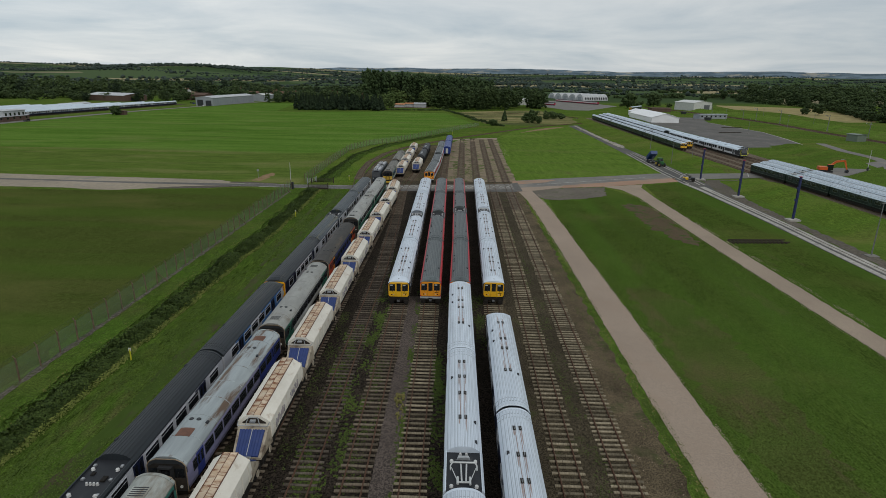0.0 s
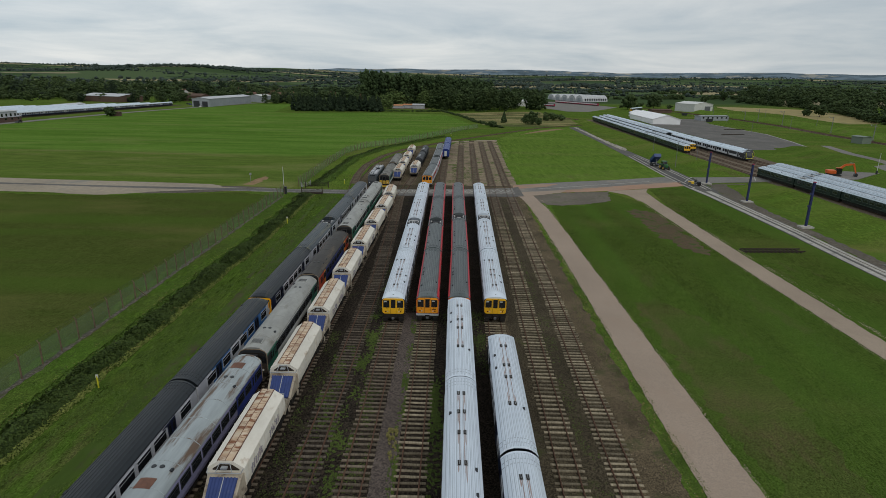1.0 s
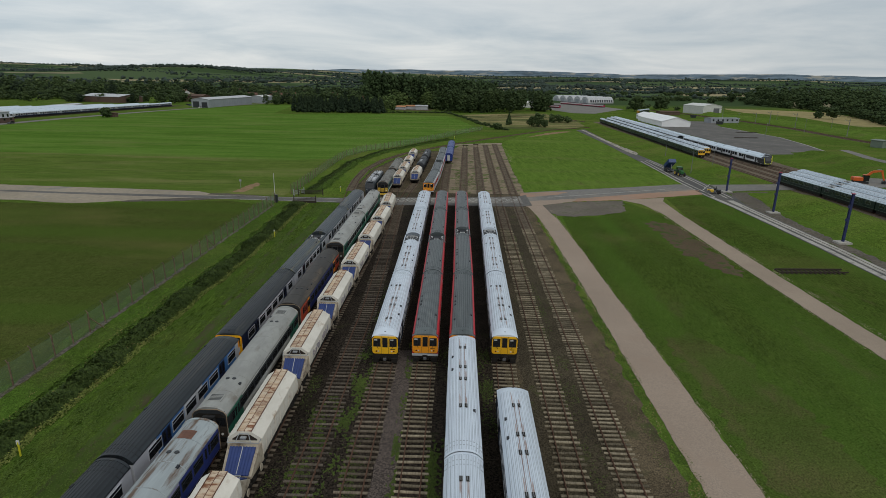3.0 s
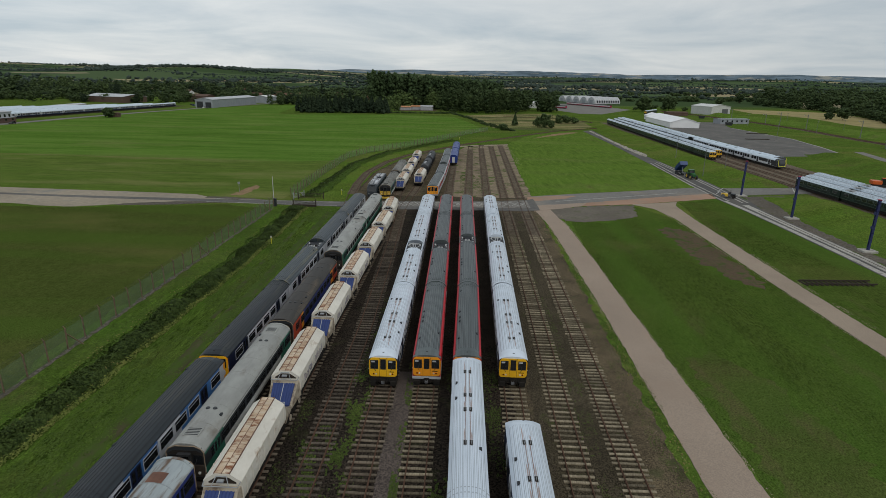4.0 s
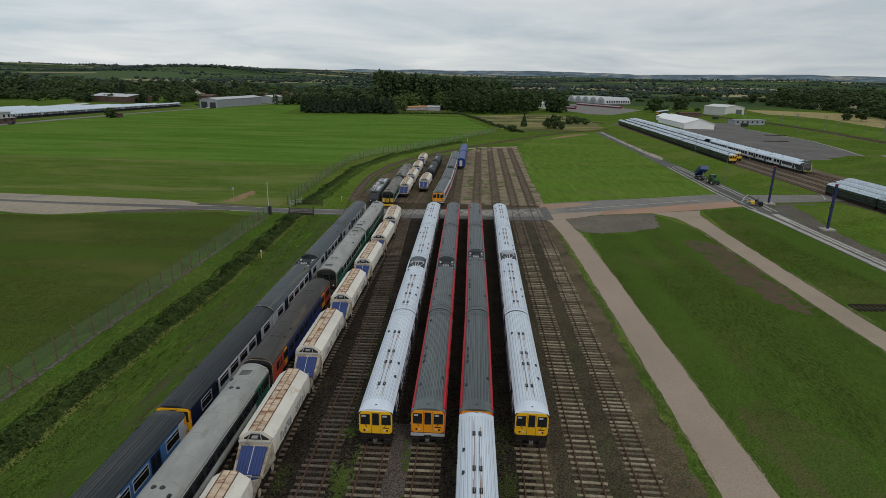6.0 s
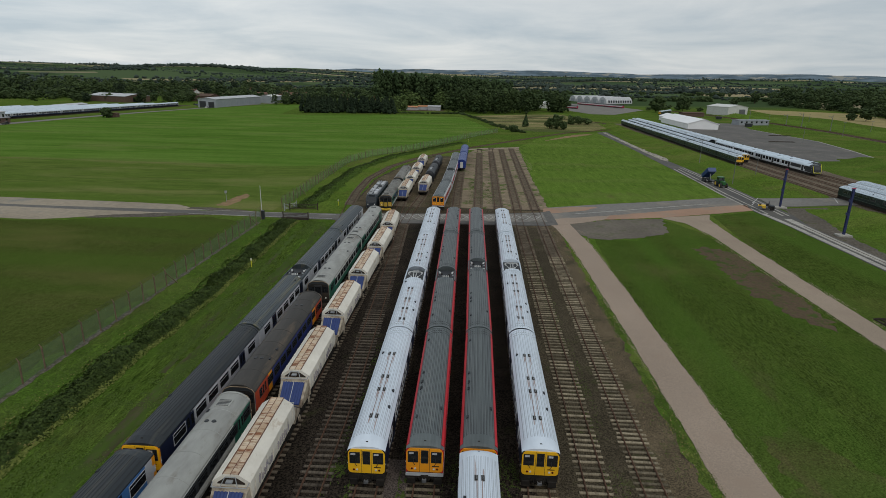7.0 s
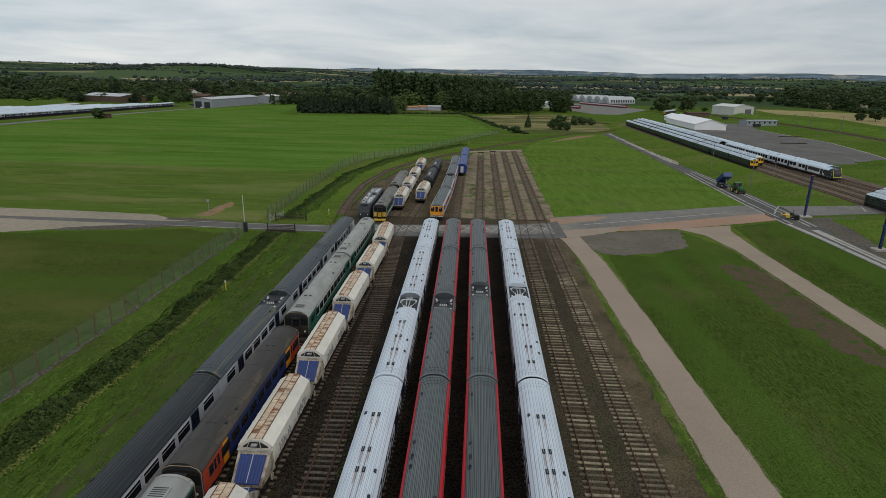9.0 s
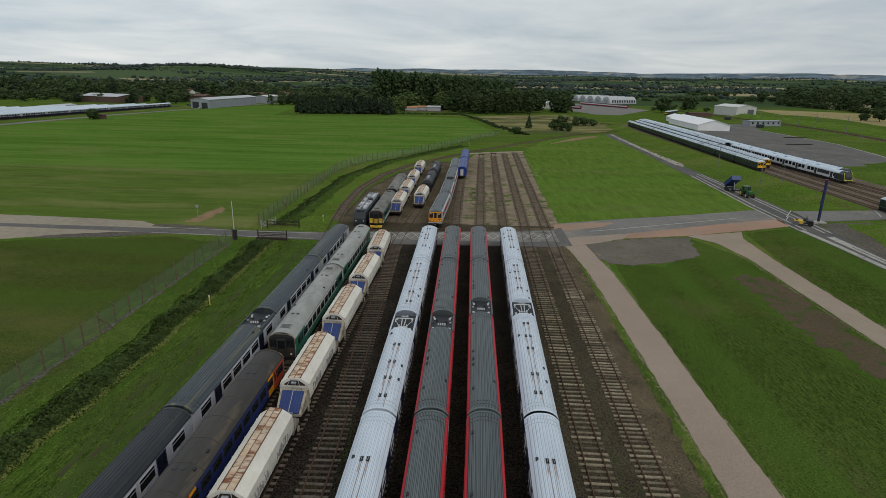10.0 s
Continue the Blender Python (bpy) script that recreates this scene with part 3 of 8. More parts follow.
class Build:
    """Collects vertices and faces of one mesh; slot chooses the material."""

    def __init__(self):
        self.v, self.f, self.s = [], [], []

    def add(self, verts, faces, slot=0):
        n = len(self.v)
        self.v += [tuple(p) for p in verts]
        self.f += [tuple(n + i for i in face) for face in faces]
        self.s += [slot] * len(faces)
        return self

    def box(self, x0, x1, y0, y1, z0, z1, slot=0):
        v = [(x, y, z) for z in (z0, z1) for y in (y0, y1) for x in (x0, x1)]
        return self.add(v, [(0, 2, 3, 1), (4, 5, 7, 6), (0, 1, 5, 4), (2, 6, 7, 3), (0, 4, 6, 2), (1, 3, 7, 5)], slot)

    def bevel_box(self, x0, x1, y0, y1, z0, z1, b=0.03, slot=0):
        """A box with its upper edges chamfered."""
        v = []
        for z, k in ((z0, 0), (z1 - b, 0), (z1, b)):
            v += [(x0 + k, y0 + k, z), (x1 - k, y0 + k, z), (x1 - k, y1 - k, z), (x0 + k, y1 - k, z)]
        f = [(3, 2, 1, 0), (8, 9, 10, 11)]
        for a in (0, 4):
            f += [(a + i, a + (i + 1) % 4, a + 4 + (i + 1) % 4, a + 4 + i) for i in range(4)]
        return self.add(v, f, slot)

    def loft(self, sections, closed=True, caps=True, slot=0):
        """Joins lists of points of equal length one after another."""
        n, m = len(sections[0]), len(sections)
        v = [p for sec in sections for p in sec]
        f = []
        for k in range(m - 1):
            for i in range(n if closed else n - 1):
                j = (i + 1) % n
                f.append((k * n + i, k * n + j, (k + 1) * n + j, (k + 1) * n + i))
        if caps:
            f += [tuple(range(n - 1, -1, -1)), tuple((m - 1) * n + i for i in range(n))]
        return self.add(v, f, slot)

    def prism(self, profile, y0, y1, slot=0):
        return self.loft([[(x, y, z) for x, z in profile] for y in (y0, y1)], slot=slot)

    def tube(self, p, q, r, n=8, r2=None, slot=0):
        p, q = Vector(p), Vector(q)
        d = (q - p).normalized()
        a = d.orthogonal().normalized()
        b = d.cross(a)
        ring = lambda c, k: [c + k * (math.cos(t) * a + math.sin(t) * b) for t in (2 * math.pi * i / n for i in range(n))]
        return self.loft([ring(p, r), ring(q, r if r2 is None else r2)], slot=slot)

    def strip(self, points, r, n=6, slot=0):
        for a, b in zip(points[:-1], points[1:]):
            self.tube(a, b, r, n, slot=slot)
        return self

    def mesh(self, name, mats):
        me = bpy.data.meshes.new(name)
        me.from_pydata(self.v, [], self.f)
        for m in mats if isinstance(mats, (list, tuple)) else [mats]:
            me.materials.append(m)
        if any(self.s):
            me.polygons.foreach_set("material_index", self.s)
        bm = bmesh.new()
        bm.from_mesh(me)
        bmesh.ops.recalc_face_normals(bm, faces=bm.faces)
        bm.to_mesh(me)
        bm.free()
        me.update()
        return me


def thing(name, label, category, group="", kind="", m=None):
    ob = new(name)
    ob.empty_display_size = 0.5
    if m is not None:
        ob.matrix_basis = m
    return tagged(ob, label, category, group, kind)


def part(name, build, mats, parent, label="", m=None):
    """One mesh object under a thing or a part. build may be a Build or a mesh that alike pieces share."""
    me = build.mesh(name, mats) if isinstance(build, Build) else build
    ob = new(name, me)
    ob.parent = parent
    if m is not None:
        ob.matrix_basis = m
    if label:
        ob["label"] = label
    return ob


def solo(name, build, mats, label, category, group="", kind="", m=None):
    ob = new(name, build.mesh(name, mats) if isinstance(build, Build) else build)
    if m is not None:
        ob.matrix_basis = m
    return tagged(ob, label, category, group, kind)


def along(points, y):
    """x of a polyline of (x, y) at y."""
    ys = [p[1] for p in points]
    return float(np.interp(y, ys, [p[0] for p in points]))


def ragged(outline, step, wobble, seed=0):
    """Points along a closed outline every step metres, shaken sideways."""
    out = []
    for (x0, y0), (x1, y1) in zip(outline, outline[1:] + outline[:1]):
        d = math.hypot(x1 - x0, y1 - y0)
        n = max(1, int(d / step))
        for i in range(n):
            x, y = x0 + (x1 - x0) * i / n, y0 + (y1 - y0) * i / n
            k = wobble * (noise.noise((x * 0.7, y * 0.7, seed)) + 0.6 * noise.noise((x * 2.3, y * 2.3, seed + 5)))
            out.append((x + k * (y1 - y0) / d, y - k * (x1 - x0) / d))
    return out


def sheet(name, outline, z, mat, label, category, step=1.0, wobble=0.3, depth=0.0, kind="structure", seed=0):
    """A ground surface: a flat slab with an uneven edge, standing proud of the ground."""
    pts = ragged(outline, step, wobble, seed) if wobble else list(outline)
    b = Build()
    n = len(pts)
    b.add([(x, y, z) for x, y in pts] + [(x, y, depth - 0.05) for x, y in pts], [tuple(range(n))] + [(i, (i + 1) % n, n + (i + 1) % n, n + i) for i in range(n)])
    return solo(name, b, mat, label, category, kind=kind)


def soup(points, size, spread=0.5, facing=None):
    """Loose three-cornered leaves round the points given: vertices and faces for a mesh of kind stuff."""
    n = len(points)
    a = rng.normal(size=(n, 3))
    if facing is not None:
        # leaves lie along the crown's surface, a little ruffled
        up = facing / np.maximum(np.linalg.norm(facing, axis=1), 1e-6)[:, None] + rng.normal(0, 0.33, (n, 3))
        up /= np.linalg.norm(up, axis=1)[:, None]
        a -= (a * up).sum(1)[:, None] * up
    a /= np.linalg.norm(a, axis=1)[:, None]
    c = rng.normal(size=(n, 3)) if facing is None else np.cross(a, up)
    c -= (c * a).sum(1)[:, None] * a
    c /= np.linalg.norm(c, axis=1)[:, None]
    s = size * rng.uniform(1 - spread, 1 + spread, n)[:, None]
    d = np.cross(a, c)
    v = np.stack([points + s * a, points - 0.5 * s * a + 0.8 * s * c, points - 0.5 * s * a - 0.8 * s * c + 0.3 * s * d], 1).reshape(-1, 3)
    return v, np.arange(3 * n).reshape(-1, 3)


def lump_base(level):
    """Vertices and triangles of a round lump: 20 or 80 faces."""
    bm = bmesh.new()
    bmesh.ops.create_icosphere(bm, subdivisions=level, radius=1.0)
    bm.verts.ensure_lookup_table()
    v = np.array([tuple(p.co) for p in bm.verts])
    f = np.array([[q.index for q in face.verts] for face in bm.faces])
    bm.free()
    return v, f


LUMP = {1: lump_base(1), 2: lump_base(2)}


def clumps(points, radii, tall=1.0, level=2, rough=0.3):
    """Uneven leafy clumps, one round each point: vertices and faces."""
    base, face = LUMP[level]
    n, k = len(points), len(base)
    wob = 1.0 + rough * rng.normal(0, 0.6, (n, k, 1)).clip(-1.3, 1.6)
    grow = np.asarray(radii)[:, None, None] * np.array([1.0, 1.0, tall]) * rng.uniform(0.85, 1.15, (n, 1, 3))
    v = points[:, None, :] + base[None] * wob * grow
    f = face[None] + (np.arange(n) * k)[:, None, None]
    return v.reshape(-1, 3), f.reshape(-1, 3)


def raw_mesh(name, v, f, mat):
    me = bpy.data.meshes.new(name)
    me.vertices.add(len(v))
    me.vertices.foreach_set("co", np.asarray(v, np.float32).ravel())
    f = np.asarray(f, np.int32)
    k = f.shape[1]
    me.loops.add(f.size)
    me.loops.foreach_set("vertex_index", f.ravel())
    me.polygons.add(len(f))
    me.polygons.foreach_set("loop_start", np.arange(0, f.size, k, dtype=np.int32))
    me.materials.append(mat)
    me.update(calc_edges=True)
    me.validate()
    return me

# ---- the ground, out to the horizon ----
def hill(x, y):
    """Flat yard and fields; from about a kilometre off the land climbs to low hills."""
    d = math.hypot(x, y - 60)
    k = max(0.0, (d - 800) / 3400)
    side = 0.5 + 0.5 * math.tanh(x / 1800)
    top = 66 - 14 * side
    lumps = noise.noise((x / 900, y / 900, 3.1)) * 26 + noise.noise((x / 320, y / 320, 7.7)) * 9
    bump = 24 * math.exp(-((math.degrees(math.atan2(x, y - 60)) + 26) / 8.5) ** 2 - ((d - 2250) / 420) ** 2)
    return k ** 0.9 * top + lumps * min(1.0, k * 2.2) + bump


def make_ground():
    radii = [0, 15, 40, 80, 130, 200, 280, 380, 500, 640, 800] + [800 + 75 * i for i in range(1, 55)]
    spokes = 220
    v, f = [(0, 60, 0)], []
    for r in radii[1:]:
        for k in range(spokes):
            a = 2 * math.pi * k / spokes
            x, y = r * math.sin(a), 60 + r * math.cos(a)
            v.append((x, y, hill(x, y)))
    for k in range(spokes):
        f.append((0, 1 + (k + 1) % spokes, 1 + k))
    for i in range(len(radii) - 2):
        for k in range(spokes):
            a, b = 1 + i * spokes + k, 1 + i * spokes + (k + 1) % spokes
            f.append((a, b, b + spokes, a + spokes))
    b = Build().add(v, f)
    me = b.mesh("ground", M["grass"])
    me.polygons.foreach_set("use_smooth", [True] * len(me.polygons))
    tagged(new("ground", me), "mown green grass and distant patchwork farmland", "ground", kind="structure")


make_ground()


def distant_downs():
    """A low ridge of downs closing the view at the edge of the land, its haze painted on."""
    near = []
    for i in range(241):
        a = radians(-62 + 124 * i / 240)
        h = 101 - 20 * max(0.0, min(1.0, (-math.degrees(a) - 4) / 14)) + 14 * noise.noise((a * 5, 1.0, 0.0)) + 7 * noise.noise((a * 19, 3.0, 0.0)) + 2.5 * noise.noise((a * 70, 5.0, 0.0))
        at = lambda d, z: (d * math.sin(a), 60 + d * math.cos(a), z)
        near.append([at(4400, 10), at(4640, h * 0.8), at(4760, h), at(4840, h * 0.9), at(4840, 0), at(4400, 0)])
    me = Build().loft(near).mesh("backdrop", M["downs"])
    tagged(new("backdrop", me), "far downs along the skyline, haze painted in as grey-blue", "hills", kind="structure")


distant_downs()

# yard bed and its far, sandier half
sheet("yard_bed", [(-25.6, -40), (18.4, -40), (18.8, 60), (19.4, 110), (19.8, 153), (20.5, 172), (-1.5, 172), (-1.2, 250), (-4, 262), (-12, 262), (-21, 236), (-26.5, 206), (-26.6, 178), (-24.6, 150), (-25.0, 60)],
      0.03, M["ballast"], "dark dirty ballast of the sidings with weeds", "ballast bed", wobble=0.5)
sheet("sandy_yard_bed", [(-1.3, 169), (20.6, 169), (21.2, 210), (24.2, 297), (12, 292), (4, 284), (-1.0, 262)], 0.036, M["far_ballast"], "sandy ballast of the empty sidings beyond the crossing", "ballast bed", wobble=0.5)
sheet("sandy_edge", [(0.5, 284), (11, 290.5), (24.6, 296.5), (25, 299.5), (12, 294.5), (-1, 287)], 0.044, M["tan_gravel"], "pale sandy edge beyond the buffer stops", "ground", 0.8, 0.6, seed=72)
sheet("ballast_strip", [(-5.75, -20), (-3.95, -20), (-3.45, 40), (-3.3, 76), (-5.0, 76), (-5.3, 40)], 0.06, M["dark_chip"], "strip of clean mauve-grey ballast chippings", "ballast bed", 0.6, 0.12)

sheet("brown_yard_bed", [(4.4, -40), (18.6, -40), (19.0, 60), (19.5, 110), (19.9, 153), (20.4, 168), (8.0, 168), (7.0, 110), (6.0, 60)], 0.034, M["brown_bed"], "brown earthy ballast round the outer sidings", "ballast bed", wobble=0.6, seed=20)

sheet("dark_yard_bed", [(6.4, -36), (7.4, 38), (8.6, 88), (9.8, 152), (17.5, 152), (16.2, 88), (15.0, 38), (13.6, -36)], 0.04, M["ballast"], "dark mossy ballast between the outer sidings", "ballast bed", 0.5, 0.5, seed=73)
# oily bed whose colour also carries shade from the stored trains
sheet("oily_yard_bed", [(-25.4, -38), (4.6, -38), (5.8, 38), (6.4, 66), (7.3, 110), (8.2, 153), (-25.0, 153), (-25.0, 60)], 0.045, M["oily"], "oily ballast between the stored trains, darkened for their shade", "ballast bed", 0.5, 0.5, seed=61)
sheet("oily_yard_bed", [(-26, 168), (-1.6, 169.5), (-1.2, 250), (-5, 258), (-12, 258), (-20, 236), (-26, 206)], 0.045, M["brown_bed"], "dark brown dirty ballast round the far sidings", "ballast bed", wobble=0.5, seed=62)
sheet("straw_field", [(318, 470), (325, 520), (343, 590), (338, 645), (324, 668), (343, 752), (368, 815), (416, 779), (440, 751), (444, 708), (392, 560), (352, 480)], 0.02, M["straw_field"], "pale ripe straw field", "field", 6.0, 1.5, seed=63)
sheet("straw_field", [(120, 1010), (330, 960), (345, 1060), (120, 1110)], 3.0, M["straw_field"], "pale ripe straw field", "field", 8.0, 1.5, seed=64)
sheet("straw_field", [(-700, 690), (-560, 640), (-520, 700), (-640, 760)], 0.02, M["straw_field"], "pale ripe straw field", "field", 8.0, 1.5, seed=65)
sheet("rough_ground", [(24, 396), (42, 385), (62, 384), (82, 402), (96, 430), (99, 468), (92, 520), (88, 570), (46, 560), (6, 525), (12, 470)], 0.014, M["meadow"], "rough ground with long brown grass", "grass", 4.0, 1.5, seed=66)
sheet("sandy_verge", [(41, 333), (45, 337), (60, 356), (74, 374), (70, 376), (56, 360)], 0.03, M["tan_earth"], "sandy bare verge beside the curving line", "ground", 1.5, 1.4, seed=67)

# mown and worn grass of several kinds
sheet("mown_field", [(-250, 236), (-60, 226), (-43, 232), (-37, 259), (-25, 279), (-9, 314), (6, 353), (18, 378), (10, 430), (-3, 502), (-58, 519), (-72, 508), (-133, 492), (-150, 500), (-170, 640), (-208, 640), (-234, 545), (-247, 470), (-254, 396), (-258, 330)], 0.012, M["field_grass"], "bright green mown field with faint stripes", "grass", 5.0, 0.8, seed=51)
sheet("drying_field", [(-300, 171), (-98, 166), (-66, 162), (-43, 161.5), (-42.5, 232), (-60, 229), (-256, 240), (-300, 250)], 0.010, M["stubble_grass"], "mown field drying in pale streaks", "grass", 5.0, 0.6, seed=52)
sheet("hay_meadow", [(-260, -40), (-43.5, -40), (-43.2, 150), (-56, 153), (-88, 146.6), (-260, 143)], 0.012, M["hay_grass"], "rough uncut grass with brown seed heads", "grass", 2.0, 1.6, seed=53)
sheet("worn_lawn", [(24.4, -40), (50, -40), (50.2, 60), (50.2, 150), (45, 163), (34, 144), (26, 146), (24.7, 120)], 0.012, M["lawn_grass"], "worn green lawn with bare earthy streaks", "grass", 2.0, 0.5, seed=54)
sheet("worn_lawn", [(53.4, -40), (68.6, -40), (70.2, 92), (71.3, 140), (71.0, 173.5), (58, 168), (54.6, 140), (54.0, 120), (53.5, 70)], 0.012, M["lawn_grass"], "worn green lawn beside the service road", "grass", 2.0, 0.3, seed=55)
sheet("grass_triangle", [(20.6, 170), (45, 182), (72, 190.6), (73.4, 206), (74.5, 250), (80.4, 322), (80.6, 386), (58, 372), (38, 342), (24.4, 299), (21.4, 210)], 0.012, M["triangle_grass"], "green grass between the sidings and the service road", "grass", 2.0, 0.4, seed=56)
sheet("grass_bank", [(-41.8, -40), (-25.4, -40), (-25.0, 60), (-24.8, 150), (-27, 154), (-42, 153.6), (-42, 100)], 0.012, M["yard_bank"], "lush grass bank between fence and sidings", "grass", 2.0, 0.3, seed=57)
sheet("grass_bank", [(-41.2, 161), (-27, 160.5), (-29.5, 185), (-30, 206), (-26.5, 232), (-20, 252), (-9, 275), (0, 292), (18, 322), (-3, 318), (-23, 276), (-36, 255), (-41, 237)], 0.012, M["bank_grass"], "lush grass bank below the field fence", "grass", 2.0, 0.3, seed=58)


def mound(name, spine, half, height, mat, label, seed=0, step=1.6):
    """A grassy ridge along a line, lumpy, dying out at both ends and sides."""
    rows = []
    for (x0, y0), (x1, y1) in zip(spine[:-1], spine[1:]):
        n = max(1, int(math.hypot(x1 - x0, y1 - y0) / step))
        rows += [(x0 + (x1 - x0) * i / n, y0 + (y1 - y0) * i / n, x1 - x0, y1 - y0) for i in range(n)]
    rows.append((*spine[-1], spine[-1][0] - spine[-2][0], spine[-1][1] - spine[-2][1]))
    m, b, v, f = 13, Build(), [], []
    for i, (x, y, dx, dy) in enumerate(rows):
        d = math.hypot(dx, dy)
        fade = min(1.0, i / 6, (len(rows) - 1 - i) / 6)
        for k in range(m):
            q = -1 + 2 * k / (m - 1)
            px, py = x + q * half * dy / d, y - q * half * dx / d
            wob = 1 + 0.35 * noise.noise((px * 0.16, py * 0.12, seed)) + 0.22 * noise.noise((px * 0.6, py * 0.5, seed + 3))
            v.append((px + 0.5 * noise.noise((px, py, 2)) * (abs(q) == 1), py, 0.02 + height * fade * wob * math.cos(q * math.pi / 2) ** 1.3 - 0.04 * (abs(q) == 1)))
    for i in range(len(rows) - 1):
        for k in range(m - 1):
            a = i * m + k
            f.append((a, a + 1, a + m + 1, a + m))
    me = b.add(v, f).mesh(name, mat)
    me.polygons.foreach_set("use_smooth", [True] * len(me.polygons))
    return tagged(new(name, me), label, "grass bank", kind="structure")


mound("grass_bank", [(91.2, 60), (91.6, 120), (92.0, 150), (93.4, 179)], 9.6, 1.9, M["bank_grass"], "lush grass bank beside the running lines", 59)
mound("grass_bank", [(95.4, 195), (96.6, 262), (98.6, 330), (99.5, 400), (103, 460)], 7.4, 1.3, M["bank_grass"], "lush grass bank beside the running lines", 60)
mound("grass_mound", [(149, 208), (157, 240), (166, 284)], 9.5, 2.4, M["grass"], "low grassed earth mound", 68)
mound("grass_bank", [(256, 290), (257, 350), (263, 400), (270, 466), (268, 540), (258, 620)], 9.0, 2.6, M["triangle_grass"], "green embankment beyond the far line", 69)
# the far line beside the embankment
FAR_LINE = [(228, 230), (232.4, 309), (235.5, 362), (240, 396), (245.5, 434), (246.5, 469), (247, 509), (240, 600), (228, 690)]
sheet("far_line_bed", [(x - 3.6, y) for x, y in FAR_LINE] + [(x + 4.2, y) for x, y in reversed(FAR_LINE)], 0.03, M["line_ballast"], "brown ballast of a farther line", "ballast bed", 3.0, 0.4, seed=70)
sheet("perimeter_track", [(160, 210.5), (172, 229), (177, 244), (180, 268), (190, 300), (194, 299), (185, 267), (181.5, 241), (175.5, 226), (164, 208)], 0.05, M["asphalt"], "narrow tarmac track curving round the mound", "road", 1.5, 0.15, seed=76)
sheet("dirt_margin", [(73.0, 66), (75.0, 120), (75.5, 147), (75.7, 159), (78.0, 170), (79.4, 178), (83.4, 179.5), (92, 180.5), (86.0, 174), (82.4, 165), (79.6, 154), (78.4, 140), (77.8, 120), (76.0, 66)], 0.034, M["grit"], "dark gritty earth margin below the bank", "ground", 1.0, 0.7, seed=77)


sheet("grass_bank", [(-41.6, -20), (-37.6, -20), (-37.3, 60), (-36.6, 105), (-37.4, 150), (-41.6, 150), (-41.5, 60)], 0.02, M["strip_grass"], "bright grass strip between fence and hedge", "grass", 1.5, 0.5, seed=79)
sheet("worn_edge", [(-27.0, -20), (-25.2, -20), (-24.9, 60), (-24.7, 148), (-26.0, 148), (-26.4, 100), (-26.2, 60)], 0.024, M["dirt"], "worn earthy edge of the grass beside the sidings", "ground", 0.9, 1.3, seed=80)
sheet("worn_strip", [(-29.9, -20), (-29.3, 60), (-29.0, 110), (-28.8, 148), (-27.2, 148), (-27.3, 110), (-27.6, 60), (-28.2, -20)], 0.022, M["rut"], "muddy worn strip along the grass bank", "ground", 0.8, 0.35, seed=90)
for n, (y0, y1) in enumerate(((88, 112), (114, 141))):
    sheet("wheel_rut", [(-30.3 - 0.028 * (y0 - 88), y0), (-30.9 - 0.028 * (y1 - 88), y1), (-30.3 - 0.028 * (y1 - 88), y1), (-29.6 - 0.028 * (y0 - 88), y0)], 0.024, M["rut"], "dark muddy wheel rut in the bank grass", "ground", 0.6, 0.35, seed=91 + n)
sheet("fence_foot", [(-42.5, -20), (-41.7, -20), (-41.6, 60), (-41.8, 150), (-42.4, 150), (-42.3, 60)], 0.03, M["fence_grit"], "bare earthy strip at the foot of the fence", "ground", 0.7, 0.35, seed=78)
# gravel tracks, roads and hard standings
sheet("gravel_path", [(20.2, -30), (24.3, -30), (24.5, 60), (24.6, 120), (24.4, 140), (23.8, 147), (23.2, 156.2), (19.3, 155.4), (20.5, 140), (20.7, 104), (20.1, 55)], 0.05, M["path_gravel"], "pinkish-brown gravel track beside the sidings", "path", 0.8, 0.16, seed=2)
sheet("gravel_path", [(49.6, -30), (53.4, -30), (53.5, 70), (53.8, 103), (54.2, 124), (54.9, 150), (55.9, 164), (58, 169), (45.0, 164.5), (49.0, 160), (50.6, 150), (50.0, 106), (50.1, 60)], 0.05, M["tan_gravel"], "tan gravel track through the grass", "path", 0.8, 0.16, seed=3)
sheet("hard_standing", [(23.0, 156.4), (23.9, 147.3), (24.9, 145.5), (28.7, 144.2), (36.2, 146.9), (42.4, 151.0), (43.5, 156.5), (45.2, 163.6), (36, 162), (29.5, 159.6)], 0.04, M["worn_standing"], "worn grey-brown patch of old hard standing", "pavement", 0.6, 0.8, seed=4)
sheet("road", [(-300, 152), (-160, 150.2), (-103, 149.2), (-94.7, 147.4), (-88, 147.1), (-83, 148.9), (-78, 151.2), (-67, 154.4), (-59, 155.8), (-59, 159), (-61.9, 161.2), (-66, 164), (-78, 165.2), (-94, 166), (-117, 167.3), (-160, 170.5), (-300, 176)], 0.06, M["apron"], "pale tan concrete apron of the road across the grass", "road", 1.2, 0.25, seed=5)
sheet("road_ribbon", [(-300, 164), (-160, 160.4), (-110, 158.3), (-95.5, 157.3), (-81, 156.6), (-68, 156.2), (-59, 155.6), (-47, 155.2), (-38, 154.4), (-27, 154.0), (-27, 159.4), (-39, 159.2), (-48.5, 158.6), (-61, 158.8), (-69, 159), (-83, 159.2), (-97, 159.4), (-111, 160.3), (-160, 162.6), (-300, 167)], 0.07, M["ribbon"], "dark tarmac ribbon along the road", "road", 1.2, 0.1, seed=25)
sheet("road_verge", [(-79, 149.6), (-65.6, 152.0), (-57.5, 155.2), (-50, 155.4), (-60, 156.2), (-67, 155.2), (-78, 151.8)], 0.064, M["grit"], "dark gravelly verge of the road", "ground", 0.8, 0.3, seed=26)
